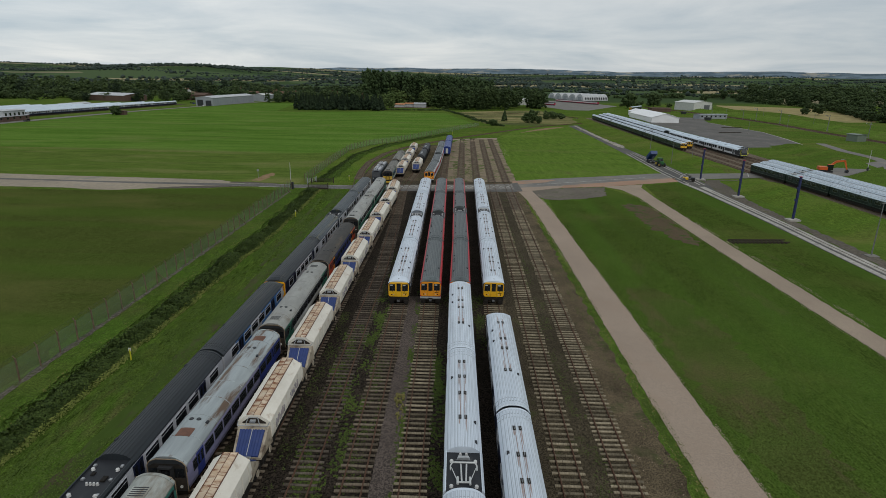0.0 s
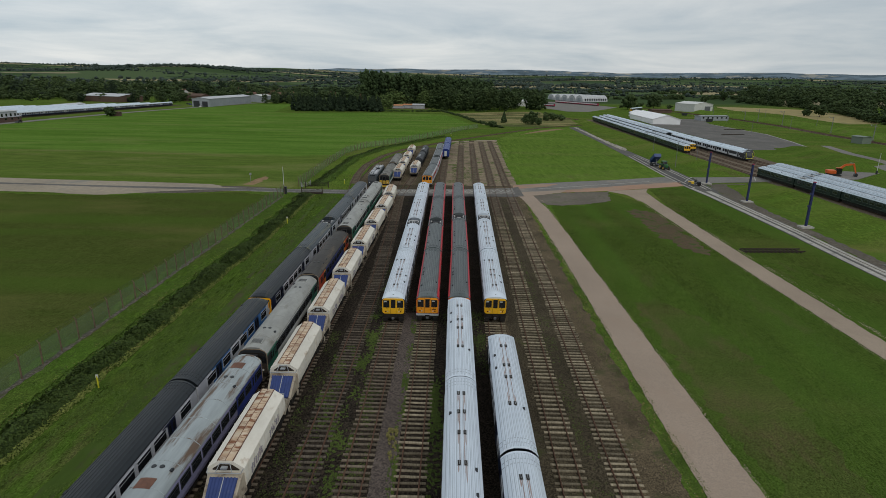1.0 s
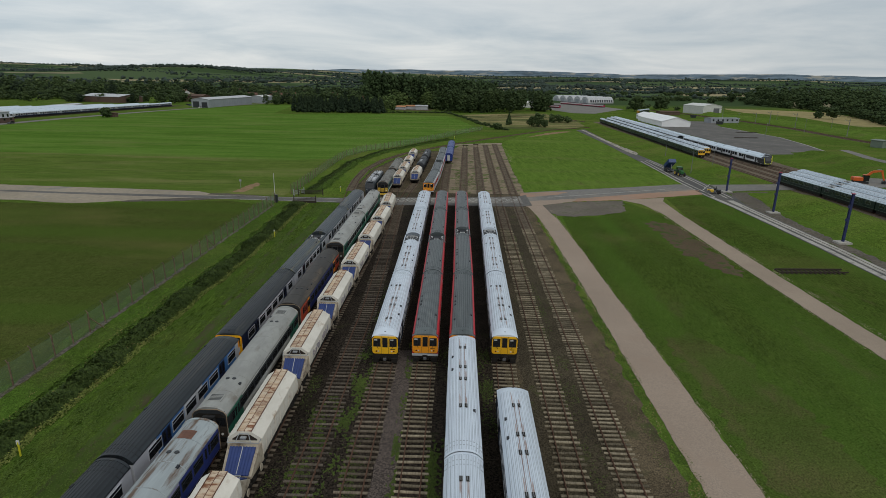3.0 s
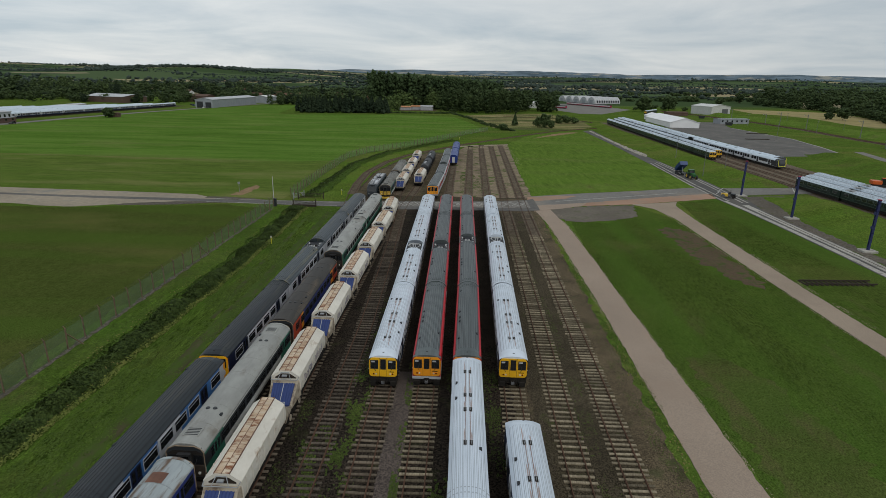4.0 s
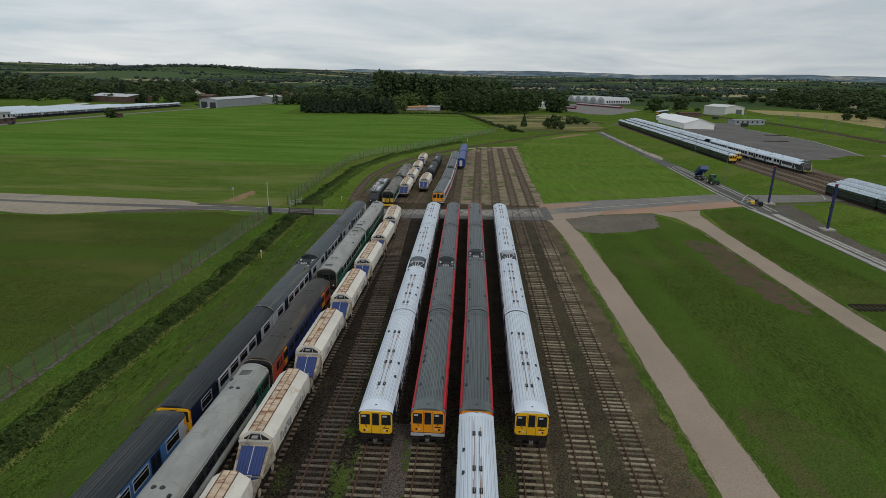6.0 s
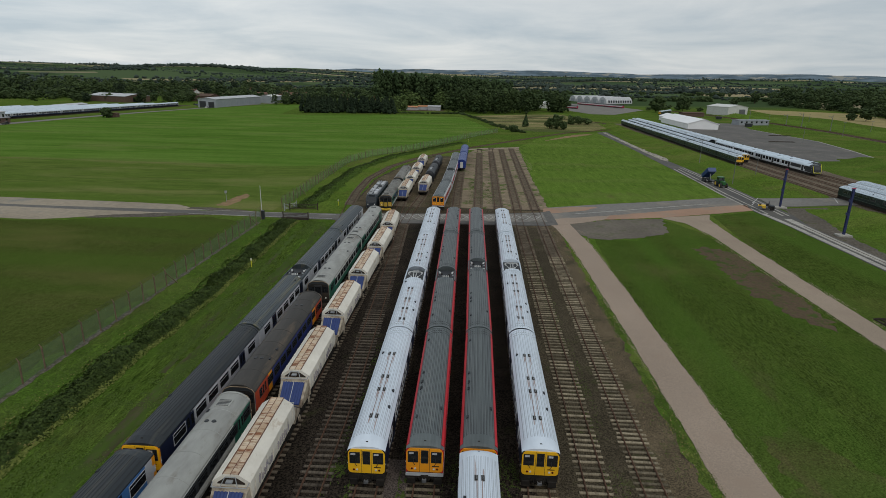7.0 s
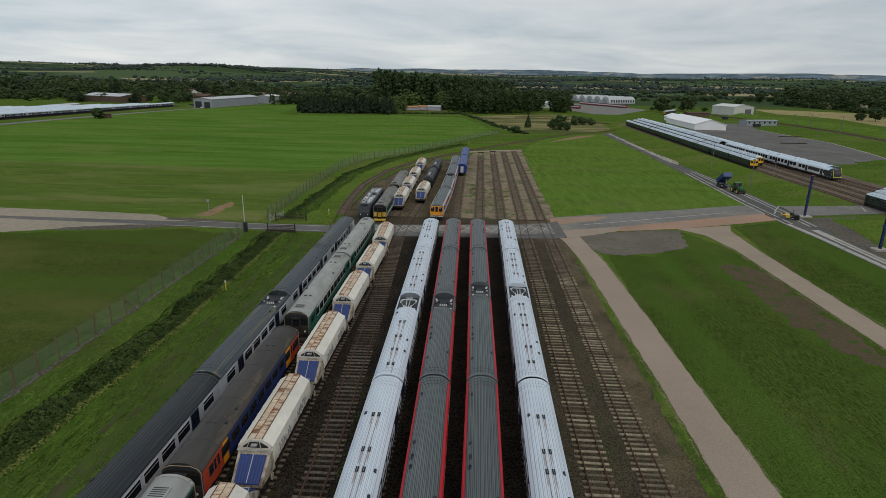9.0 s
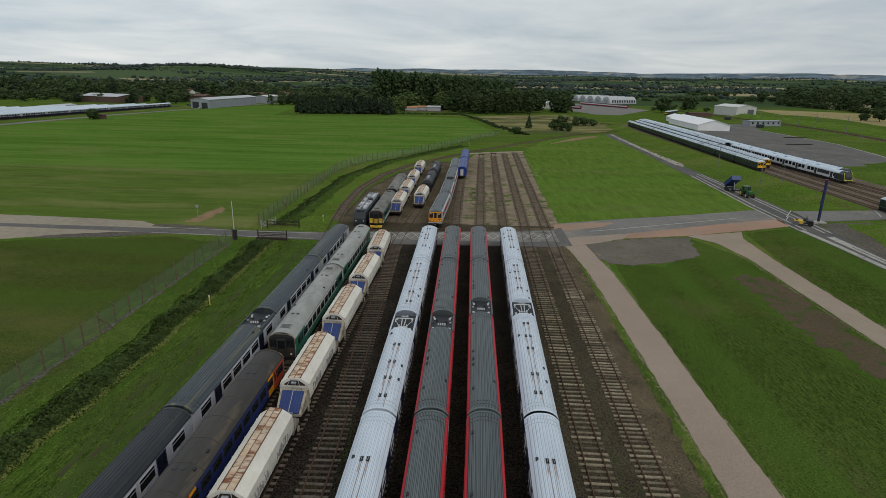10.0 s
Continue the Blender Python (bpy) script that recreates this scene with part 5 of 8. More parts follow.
def pantograph(parent, y0, y1, flip, gear=True):
    """A folded current collector on insulators in a well in the roof."""
    mid = (y0 + y1) / 2
    b = Build()
    b.box(-1.2, 1.2, y0, y1, 3.30, 3.36)
    part("roof_well", b, M["black_roof"], parent, "dark sunken roof well")
    for k in (-1, 1):
        b = Build().loft([[(k * 1.2, y, 3.12), (k * HALF, y, 3.12), (k * HALF, y, 3.34), (k * 1.27, y, 3.52), (k * 1.2, y, 3.50)] for y in (y0, y1)])
        part("well_side", b, M[flip], parent)
    for x, y in ((-0.85, y0 + 0.5), (0.85, y0 + 0.5), (-0.85, y1 - 1.1), (0.85, y1 - 1.1)):
        b = Build()
        for i in range(3):
            b.tube((x, y, 3.36 + 0.06 * i), (x, y, 3.42 + 0.06 * i), 0.14 - 0.02 * (i % 2), 8, 0.09)
        part("insulator", b, M["insulator"], parent)
    if not gear:
        # the collector has gone: only feet, junction boxes and a row of insulators are left on the plate
        for k in (-1, 1):
            for yy in (y0 + 0.6, mid, y1 - 0.7):
                part("foot", Build().bevel_box(k * 0.95 - 0.1, k * 0.95 + 0.1, yy - 0.1, yy + 0.1, 3.36, 3.5, 0.03), M["galv"], parent)
        b = Build()
        for x in (-0.36, -0.12, 0.12, 0.36):
            b.tube((x, mid - 0.5, 3.36), (x, mid - 0.5, 3.56), 0.1, 8, 0.07)
        part("insulator_row", b, M["insulator"], parent)
        part("junction_box", Build().bevel_box(0.3, 0.62, mid - 0.2, mid + 0.3, 3.36, 3.5, 0.03).bevel_box(-0.7, -0.45, mid + 0.4, mid + 0.7, 3.36, 3.46, 0.03), M["black"], parent)
        return
    z = 3.56
    rod = lambda pts, rad: Build().strip(pts, rad)
    silver = M["silver_arm"]
    base = part("pantograph", rod([(-0.42, y0 + 0.75, z), (0.42, y0 + 0.75, z)], 0.07), silver, parent, "folded silver steel pantograph")
    for k in (-1, 1):
        part("arm", rod([(k * 0.14, y0 + 0.75, z + 0.04), (k * 0.2, mid + 0.35, z + 0.14)], 0.06), silver, base)
        part("thrust_rod", rod([(k * 0.4, y0 + 0.75, z), (k * 0.85, mid + 0.1, z + 0.02)], 0.03), silver, base)
        part("spring", rod([(k * 0.42, y0 + 0.55, z), (k * 0.42, y0 + 1.25, z)], 0.085), silver, base)
        part("horn", rod([(k * 0.78, mid + 0.45, z + 0.2), (k * 0.92, mid + 0.2, z + 0.14), (k * 0.92, mid - 0.15, z + 0.02)], 0.05), silver, base)
    part("collector_head", rod([(-0.8, mid + 0.45, z + 0.2), (0.8, mid + 0.45, z + 0.2)], 0.065), silver, base)
    part("collector_strip", rod([(-0.55, mid + 0.72, z + 0.2), (0.55, mid + 0.72, z + 0.2)], 0.035), M["dull_steel"], base)
    part("air_tank", Build().tube((-0.4, y1 - 0.75, 3.5), (0.4, y1 - 0.75, 3.5), 0.13, 12).box(-0.45, 0.45, y1 - 0.9, y1 - 0.6, 3.36, 3.42), M["galv"], parent)
    for x in (-0.22, 0.22):
        part("insulator", Build().tube((x, y1 - 0.38, 3.36), (x, y1 - 0.38, 3.58), 0.12, 8, 0.08), M["insulator"], parent)


def coach(spec, label, category="train carriage", group=""):
    """One carriage, its near end at -y. spec: length, roof, style, body, door, ends, well, windows, vents, lite."""
    L = spec["length"]
    h = L / 2
    root = thing("railway_carriage", label, category, group)
    ends = spec.get("ends", ("plain", "plain"))
    lite = spec.get("lite", False)
    ribs = spec["style"] == "rib"
    # sides
    prof = [(1.30, 1.08), (HALF, 1.45), (1.40, 2.2), (1.375, 3.12), (-1.375, 3.12), (-1.40, 2.2), (-HALF, 1.45), (-1.30, 1.08)]
    part("body", Build().prism(prof, -h, h), M[spec["body"]], root)
    if spec.get("band"):
        b = Build()
        for k in (-1, 1):
            b.box(min(k * 1.37, k * 1.412), max(k * 1.37, k * 1.412), -h + 0.02, h - 0.02, *spec["band"][1:])
        part("side_band", b, M[spec["band"][0]], root)
    for q0, q1, key in spec.get("flanks", ()):
        for k in (-1, 1):
            part("livery_panel", Build().box(min(k * 1.37, k * 1.408), max(k * 1.37, k * 1.408), q0 * L, q1 * L, 1.3, 3.1), M[key], root)
    # roof, with a drooping cap over a driving end and a raised hoop over a plain one
    lo, hi = -h, h
    well = spec.get("well")
    if well == "near":
        lo = -h + 4.2
    if well == "far":
        hi = h - 4.2
    b = Build()
    cap = 1.0
    s0, s1 = [], []
    if ends[0] == "cab" and well != "near":
        s0 = [roof_section(lo - 0.03, ribs, 0.34, proud=0.0), roof_section(lo + 0.15, ribs, 0.22, proud=0.0), roof_section(lo + 0.55, ribs, 0.07, proud=0.0), roof_section(lo + cap, ribs, proud=0.0), roof_section(lo + cap + 0.12, ribs)]
    else:
        s0 = [roof_section(lo, ribs)]
    if ends[1] == "cab" and well != "far":
        s1 = [roof_section(hi - cap - 0.12, ribs), roof_section(hi - cap, ribs, proud=0.0), roof_section(hi - 0.55, ribs, 0.07, proud=0.0), roof_section(hi - 0.15, ribs, 0.22, proud=0.0), roof_section(hi + 0.03, ribs, 0.34, proud=0.0)]
    else:
        s1 = [roof_section(hi, ribs)]
    b.loft(s0 + s1)
    mats = [M[spec["roof"]]]
    if ribs:
        # grime lies along both flanks of every rib
        n = len(s0[0])
        mats.append(M["groove_" + spec["roof"].split("_")[0]])
        for k in range(max(0, len(s0) - 2), len(s0 + s1) - max(1, len(s1) - 1)):
            for i in range(n):
                j = i - 3
                if 0 <= j < 40 and j % 4 in (0, 2):
                    b.s[k * n + i] = 1
    roof = part("roof", b, mats, root, spec.get("roof_label", ""))
    if spec.get("cantrail"):
        edge = lambda y, k: [(k * x, y, 3.22 + 0.66 * (1 - (x / HALF) ** 2.7) + 0.012 + 0.02 * (x > 1.3)) for x in (1.2, 1.27, 1.33, 1.37, 1.395)] + [(k * 1.405, y, 3.2), (k * 1.405, y, 2.95), (k * 1.3, y, 2.95), (k * 1.15, y, 3.3)]
        for k in (-1, 1):
            part("cantrail", Build().loft([edge(-h + (0.35 if ends[0] == "cab" else 0), k), edge(h - (0.35 if ends[1] == "cab" else 0), k)]), M[spec["cantrail"]], root, "red cantrail band")
    hoops = []
    if ends[0] != "cab" and well != "near":
        hoops.append(-h)
    if ends[1] != "cab" and well != "far":
        hoops.append(h - 0.22)
    for y in () if spec.get("bare") else hoops:
        b = Build().loft([roof_section(y + q, False, wide=HALF + 0.015, lift=0.045) for q in (0.0, 0.22)])
        if ribs:
            for e in (0.75, 1.25):
                e = y + (e if y < 0 else 0.2 - e)
                b.loft([roof_section(e + q, False, lift=0.028) for q in (-0.025, 0.025)], slot=1)
        part("roof_hoop", b, [M[spec["roof"]]] + mats[1:], root)
    if well:
        pantograph(root, *((-h + 0.05, lo + 0.02) if well == "near" else (hi - 0.02, h - 0.05)), spec["roof"], spec.get("gear", True))
    if spec["style"] == "seam":
        n = int(L / 2.6)
        for i in range(1, n):
            y = -h + L * i / n
            b = Build().loft([roof_section(y + q, False, wide=HALF + 0.006, lift=0.014) for q in (-0.03, 0.03)])
            part("roof_seam", b, M[spec["roof"]], roof)
    # ends
    for k, end in zip((-1, 1), ends):
        y = k * h
        if end == "cab":
            cab_front(root, y, k, spec.get("face", "yellow"), spec.get("ring", spec["body"]), spec.get("skirt", "none"), "black", lite)
        elif end == "gangway":
            gangway_end(root, y, k, spec.get("ring", "charcoal"), spec.get("face", "timber"))
        elif end == "blank":
            b = Build().bevel_box(-0.45, 0.45, min(y, y + k * 0.12), max(y, y + k * 0.12), 1.2, 3.1, 0.03)
            part("end_door", b, M["cream_white"], root, "white end door")
            buffers(root, y, k)
        elif not spec.get("bare"):
            b = Build()
            b.loft([[(x * w, y + k * q, z) for x, z in ((0.6, 1.15), (0.6, 3.05), (-0.6, 3.05), (-0.6, 1.15))] for q, w in ((0.0, 1.0), (0.06, 0.92), (0.12, 1.0), (0.2, 0.92))])
            part("gangway", b, M["rubber"], root)
    # doors and windows down both sides
    doors = spec.get("doors", (-0.27, 0.27))
    span = spec.get("door_width", 1.3)
    for k in () if spec.get("bare") else (-1, 1):
        turn = pose(k * 1.395, 0, 0, 0, 0, 0 if k > 0 else 180)
        for q in doors:
            part("door", door_mesh(span, spec["door"]), None, root, m=turn @ pose(0, k * q * L, 0))
        edges = [-h + (1.9 if "cab" in ends or "gangway" in ends else 0.5)] + [v for q in doors for v in (q * L - span / 2 - 0.1, q * L + span / 2 + 0.1)] + [h - 0.5]
        pane = spec.get("pane", 1.7)
        for a, c in zip(edges[0::2], edges[1::2]):
            n = max(1, int((c - a) / (pane + 0.22)))
            for i in range(n):
                y = a + (c - a) * (i + 0.5) / n
                part("window", window_mesh(pane, spec.get("tall", 0.85), spec.get("rim", spec["body"])), None, root, m=turn @ pose(0.008, k * y, 2.42))
    # roof gear
    for i, q in enumerate(spec.get("vents", ())):
        b = Build()
        y = q * L
        z = 3.86
        for c in (-0.23, 0.23):
            b.box(c - 0.13, c + 0.13, y - 0.29, y + 0.29, z - 0.04, z + 0.05, 1)
            b.bevel_box(c - 0.1, c + 0.1, y - 0.26, y + 0.26, z, z + 0.09, 0.02)
            b.box(c - 0.02, c + 0.02, y - 0.2, y + 0.2, z + 0.085, z + 0.1, 1)
        for c, down, wide in ((-0.28, 0.9, 0.05), (-0.14, 0.5, 0.03), (0.16, 0.7, 0.04), (0.3, 1.25, 0.06)):
            run = down * (0.6 + 0.8 * abs(math.sin(7 * i + 3 * c + L)))
            b.loft([[(c - wide * q, yy, 3.85), (c + wide * q, yy, 3.85), (c + wide * q, yy, 3.886), (c - wide * q, yy, 3.886)] for yy, q in ((y - 0.3 - run, 0.2), (y - 0.3 - run * 0.6, 1.0), (y - 0.25, 0.8))], slot=2)
        part("roof_vent", b, [M["black"], M["steel"], M["rust_run"]], root)
    if spec.get("vents"):
        for x in (-0.17, 0.17):
            b = Build().tube((x, spec["vents"][0] * L, 3.9), (x, spec["vents"][-1] * L, 3.885), 0.036, 6)
            part("roof_conduit", b, M["rust_streak"], root)
    r = random.Random(spec["style"] + spec["roof"] + str(L))
    for i in range(0 if spec.get("bare") else spec.get("pots", 0)):
        x, y = r.choice((-0.9, 0.95)), r.uniform(-h + 1.5, h - 1.5)
        z = 3.22 + 0.66 * (1 - abs(x / HALF) ** 2.7)
        part("roof_pot", Build().bevel_box(x - 0.1, x + 0.1, y - 0.16, y + 0.16, z - 0.05, z + 0.1, 0.03), M["black_roof"], root)
    for y in spec.get("hatches", ()):
        b = Build()
        for x in (-0.28, 0.28):
            b.tube((x, y * L, 3.84), (x, y * L, 3.93), 0.2, 10, 0.15)
        part("roof_exhaust", b, M["charcoal"], root)
    for q in spec.get("grilles", ()):
        b = Build()
        b.bevel_box(-0.6, 0.6, q * L - 0.5, q * L + 0.5, 3.8, 3.91, 0.03)
        for i in range(5):
            b.box(-0.5, 0.5, q * L - 0.42 + 0.19 * i, q * L - 0.36 + 0.19 * i, 3.90, 3.935, 1)
        part("roof_grille", b, [M[spec["roof"]], M["charcoal"]], root)
    for q in spec.get("rust_plates", ()):
        b = Build().loft([[(x, q * L + e, 3.22 + 0.66 * (1 - abs(x / HALF) ** 2.7) + dz) for x, dz in ((-0.55, 0.03), (-0.2, 0.03), (0.2, 0.03), (0.55, 0.03), (0.55, -0.05), (-0.55, -0.05))] for e in (-0.5, 0.5)])
        part("rusted_plate", b, M["rust_plate"], root, "bare rusted roof plate")
    for q in spec.get("bars", ()):
        part("lettering_bar", Build().box(1.40, 1.43, q * L - 1.0, q * L + 1.0, 2.9, 3.05), M["navy"], root)
    if not lite:
        underframe(root, L, int(L * 10))
        for k in (-1, 1):
            bogie(root, k * (L * 0.355))
    else:
        part("underframe", Build().box(-1.2, 1.2, -h + 0.4, h - 0.4, 0.4, 1.08), M["black"], root)
    return root


def set_on(line, y, flip=False):
    """Pose on a line with the carriage's middle at y."""
    pts = LINES[line]
    x0, x1 = along(pts, y - 7), along(pts, y + 7)
    turn = -math.degrees(math.atan2(x1 - x0, 14))
    return pose((x0 + x1) / 2, y, 0, 0, 0, turn + (180 if flip else 0))


MADE = {}


def place(key, spec, label, line, y, flip=False, group="", category="train carriage"):
    """Builds a carriage once and copies it after that."""
    if key not in MADE:
        MADE[key] = coach(spec, label, category, group)
        MADE[key].matrix_basis = set_on(line, y, flip)
        return MADE[key]
    ob = copy_thing(MADE[key], set_on(line, y, flip))
    return tagged(ob, label, category, group)


P, C = "plain", "cab"
white = dict(length=19.85, roof="white_roof", style="rib", body="navy", door="navy", rim="light_grey", vents=(-0.33, -0.13, -0.02, 0.2), pots=3, face="yellow", ring="black")
white_cab = dict(white, ends=(C, P))
white_mid = dict(white, vents=(-0.36, -0.2, 0.06, 0.2, 0.36))
white_pan = dict(white, well="near", vents=(-0.1, 0.08, 0.22, 0.36))
slate = dict(length=19.85, roof="slate_roof", style="rib", body="red", door="red", rim="red", pots=8, face="orange", ring="red", skirt="light_grey", band=("light_grey", 1.1, 1.75), cantrail="red", gear=False)
slate_cab = dict(slate, ends=(C, P))
slate_pan = dict(slate, well="near")
WL, SL = "white-roofed stored carriage with dark blue sides", "slate-roofed stored carriage with red sides"
GW = "stored electric multiple units"


def rake(line, y0, kinds, pitch=20.18):
    for i, (key, spec, label, flip) in enumerate(kinds):
        place(key, spec, label, line, y0 + pitch * (i + 0.5), flip, GW)


white_set = [("wc", white_cab, WL + " and yellow driving end", False), ("wm", white_mid, WL, False), ("wp", white_pan, WL + " and roof pantograph", False), ("wc", white_cab, WL + " and yellow driving end", True)]
slate_set = [("sc", slate_cab, SL + " and orange driving end", False), ("sm", slate, SL, False), ("sp", slate_pan, SL + " and roof pantograph", False), ("sc", slate_cab, SL + " and orange driving end", True)]
white_alt = [white_set[0], ("wpf", dict(white, well="far", vents=(-0.4, -0.25, -0.1, 0.08)), WL + " and roof pantograph", False), white_set[1], white_set[3]]
slate_alt = [slate_set[0], ("spf", dict(slate, well="far"), SL + " and roof pantograph", False), slate_set[1], slate_set[3]]
rake("w1", 72.6, white_alt)
rake("r1", 73.0, slate_alt)
rake("r2", 73.2, slate_set)
rake("w2", 73.2, white_set)
rake("r2", 72.9 - 4 * 20.0, [white_set[0], white_set[1], white_set[2], white_set[3]], 20.0)
rake("w2", 62.7 - 3 * 20.18, [white_set[1], white_set[1], white_set[3]])

# second group: units on the line nearest the bank
dark = dict(length=19.85, roof="dark_roof", style="rib", body="silver_white", door="navy", rim="silver_white", pots=2, ring="silver_white", pane=1.95, tall=1.0, gear=False)
inky = dict(dark, roof="inky_roof")
NL = "dark-roofed stored carriage with silver-white sides"
rake("t1", 71.9, [("dn", dict(inky, ends=(C, P), ring="orange", flanks=((-0.495, -0.26, "navy"),)), NL + " and orange-edged driving end", False), ("dm", dict(dark, well="far"), NL + " and roof well", False), ("dp", dark, NL, False), ("dc", dict(dark, ends=(C, P)), NL + " and driving end", True)])
rake("t1", 71.5 - 4 * 20.18, [("ic", dict(inky, ends=(C, P)), NL + " and driving end", False), ("ip", inky, NL, False), ("dq", dict(inky, bars=(0.25,), well="near"), NL + " and roof pantograph", False),
                              ("dl", dict(inky, body="silver_white", rim="silver_white", ends=(P, C), ring="orange", flanks=((-0.34, -0.12, "pale_blue"), (0.06, 0.44, "pale_blue"))), "dark-roofed stored carriage with pale blue sides", False)])

# third group: diesel railcars
rail = dict(length=22.4, style="seam", roof="grey_roof", body="cream_white", door="leaf_green", rim="charcoal", flanks=((-0.495, -0.34, "leaf_green"), (0.34, 0.495, "leaf_green")), pane=1.45, doors=(-0.4, 0.4), door_width=1.1, ends=("gangway", "plain"), hatches=(-0.28, 0.3), grilles=(-0.43, 0.42), pots=2)
G3 = "stored diesel railcars"
for key, spec, label, y0 in (
        ("ra", dict(rail, roof="green_grey_roof", body="teal_green", flanks=(), rust_plates=(0.33, 0.12), ends=("gangway", "gangway")), "diesel railcar with a stained greenish roof and teal sides", 33.6 - 22.4),
        ("rb", dict(rail, length=20.9, roof="pale_roof", body="purple", door="royal_blue", flanks=((0.2, 0.495, "royal_blue"),), rust_plates=(0.40, -0.36), grilles=(), ends=("gangway", "gangway")), "diesel railcar with a pale rust-streaked roof and purple sides", 35.3),
        ("rc", dict(rail, length=21.1, band=("charcoal", 1.95, 2.95), ends=("gangway", "gangway")), "diesel railcar with a dirty grey roof and green-and-white sides", 57.7),
        ("rd", dict(rail, roof="brown_roof", body="royal_blue", door="orange_red", flanks=((-0.495, -0.35, "orange_red"), (-0.35, -0.31, "orange"), (0.31, 0.37, "orange"), (0.37, 0.495, "orange_red")), ring="charcoal", ends=("gangway", "gangway"), grilles=()), "diesel railcar with a brown roof and blue-and-orange sides", 79.9),
        ("re", dict(rail, band=("leaf_green", 1.15, 1.8)), "diesel railcar with a dirty grey roof and green-and-white sides", 106.2),
        ("re", dict(rail), "diesel railcar with a dirty grey roof and green-and-white sides", 129.1),
        ("rf", dict(rail, length=21.1, roof="sooty_roof", body="leaf_green", flanks=(), band=("cream_white", 1.15, 1.6), face="dim_yellow", ends=("gangway", "plain")), "diesel railcar with a sooty grey-brown roof and a yellow front", 163.5),
        ("rg", dict(rail, roof="sooty_roof"), "diesel railcar with a sooty grey-brown roof and green-and-white sides", 187.5)):
    L = spec["length"]
    place(key, spec, label, "t2", y0 + L / 2, key == "re" and y0 > 120, G3, "railcar")


# ---- covered hopper wagons ----
def hopper(label, group):
    root = thing("hopper_wagon", label, "freight wagon", group)
    n, fa = -4.75, 4.75
    prof = lambda y, dz=0.0: [(0.5, y, 3.72), (1.32, y, 3.16), (1.40, y, 2.35), (1.36, y, 1.75), (-1.36, y, 1.75), (-1.40, y, 2.35), (-1.32, y, 3.16), (-0.5, y, 3.72)]
    part("body", Build().loft([prof(n), prof(fa)]), M["hopper_white"], root)
    b = Build()
    b.loft([[(1.36, y, 1.75), (1.1, y, 1.2), (-1.1, y, 1.2), (-1.36, y, 1.75)] for y in (n + 0.1, fa - 0.1)])
    part("lower_body", b, M["hopper_end"], root)
    # rusty walkway along the ridge, in segments
    seg = 8
    for i in range(seg):
        y0, y1 = n + (fa - n) * i / seg, n + (fa - n) * (i + 1) / seg
        for k in (-1, 1):
            sec = lambda y: [(k * 0.02, y, 3.66), (k * 0.02, y, 3.775), (k * 0.52, y, 3.735), (k * 0.52, y, 3.66)]
            part("ridge_panel", Build().loft([sec(y0 + 0.03), sec(y1 - 0.05)]), M["hopper_top"], root)
        part("ridge_strap", Build().bevel_box(-0.5, 0.5, y1 - 0.045, y1 + 0.0, 3.7, 3.79, 0.02), M["hopper_top"], root)
    b = Build()
    for x in (-0.54, 0.0, 0.54):
        b.box(x - 0.016, x + 0.016, n, fa, 3.7, 3.80)
    part("ridge_bar", b, M["rust_plate"], root)
    for k, y in ((-1, n), (1, fa)):
        tip = y + k * 2.15
        b = Build()
        b.loft([[(1.26, y - k * 0.05, 2.8), (-1.26, y - k * 0.05, 2.8), (-1.36, y - k * 0.05, 1.3), (1.36, y - k * 0.05, 1.3)], [(1.22, y + k * 0.35, 2.7), (-1.22, y + k * 0.35, 2.7), (-1.3, y + k * 0.35, 1.3), (1.3, y + k * 0.35, 1.3)],
                [(1.12, tip, 1.42), (-1.12, tip, 1.42), (-1.12, tip, 1.2), (1.12, tip, 1.2)]])
        part("sloped_end", b, M["hopper_end"], root)
        # shade of the gap under the hood, painted as a dark plate on the end
        part("end_recess", Build().prism([(0.95, 2.98), (0.95, 3.08), (0.42, 3.45), (-0.42, 3.45), (-0.95, 3.08), (-0.95, 2.98)], min(y, y + k * 0.02), max(y, y + k * 0.02)), M["timber"], root, "dark plate in place of the shaded gap under the hood")
        # corrugated sheet laid on the slope
        b = Build()
        rows = []
        for q in (0.03, 0.97):
            yy, zz = (y + k * 0.35) * (1 - q) + tip * q, 2.7 * (1 - q) + 1.42 * q
            up = []
            for i in range(33):
                x = -0.98 + 1.96 * i / 32
                up.append((x * (1 - 0.08 * q), yy + k * 0.05, zz + 0.05 + (0.045 if i % 4 in (0, 1) else 0.0)))
            rows.append(up + [(p[0], p[1], zz - 0.02) for p in reversed(up)])
        b.loft(rows)
        part("end_sheet", b, M["tarp"], root, "blue corrugated end sheet")
        part("sheet_seam", Build().loft([[(-0.025, (y + k * 0.35) * (1 - q) + tip * q + k * 0.05, 2.7 * (1 - q) + 1.42 * q + e) for e in (0.08, 0.12)] + [(0.025, (y + k * 0.35) * (1 - q) + tip * q + k * 0.05, 2.7 * (1 - q) + 1.42 * q + e) for e in (0.12, 0.08)] for q in (0.04, 0.96)]), M["light_grey"], root, "pale joint of the end sheet")
        b = Build()
        b.strip([(-1.2, y + k * 0.45, 3.05), (1.2, y + k * 0.45, 3.05)], 0.035).strip([(-0.6, y + k * 0.45, 3.05), (-0.35, y + k * 0.1, 3.6), (0.35, y + k * 0.1, 3.6), (0.6, y + k * 0.45, 3.05)], 0.03)
        b.strip([(-1.25, y + k * 0.05, 3.15), (-1.2, y + k * 0.45, 3.05)], 0.03).strip([(1.25, y + k * 0.05, 3.15), (1.2, y + k * 0.45, 3.05)], 0.03)
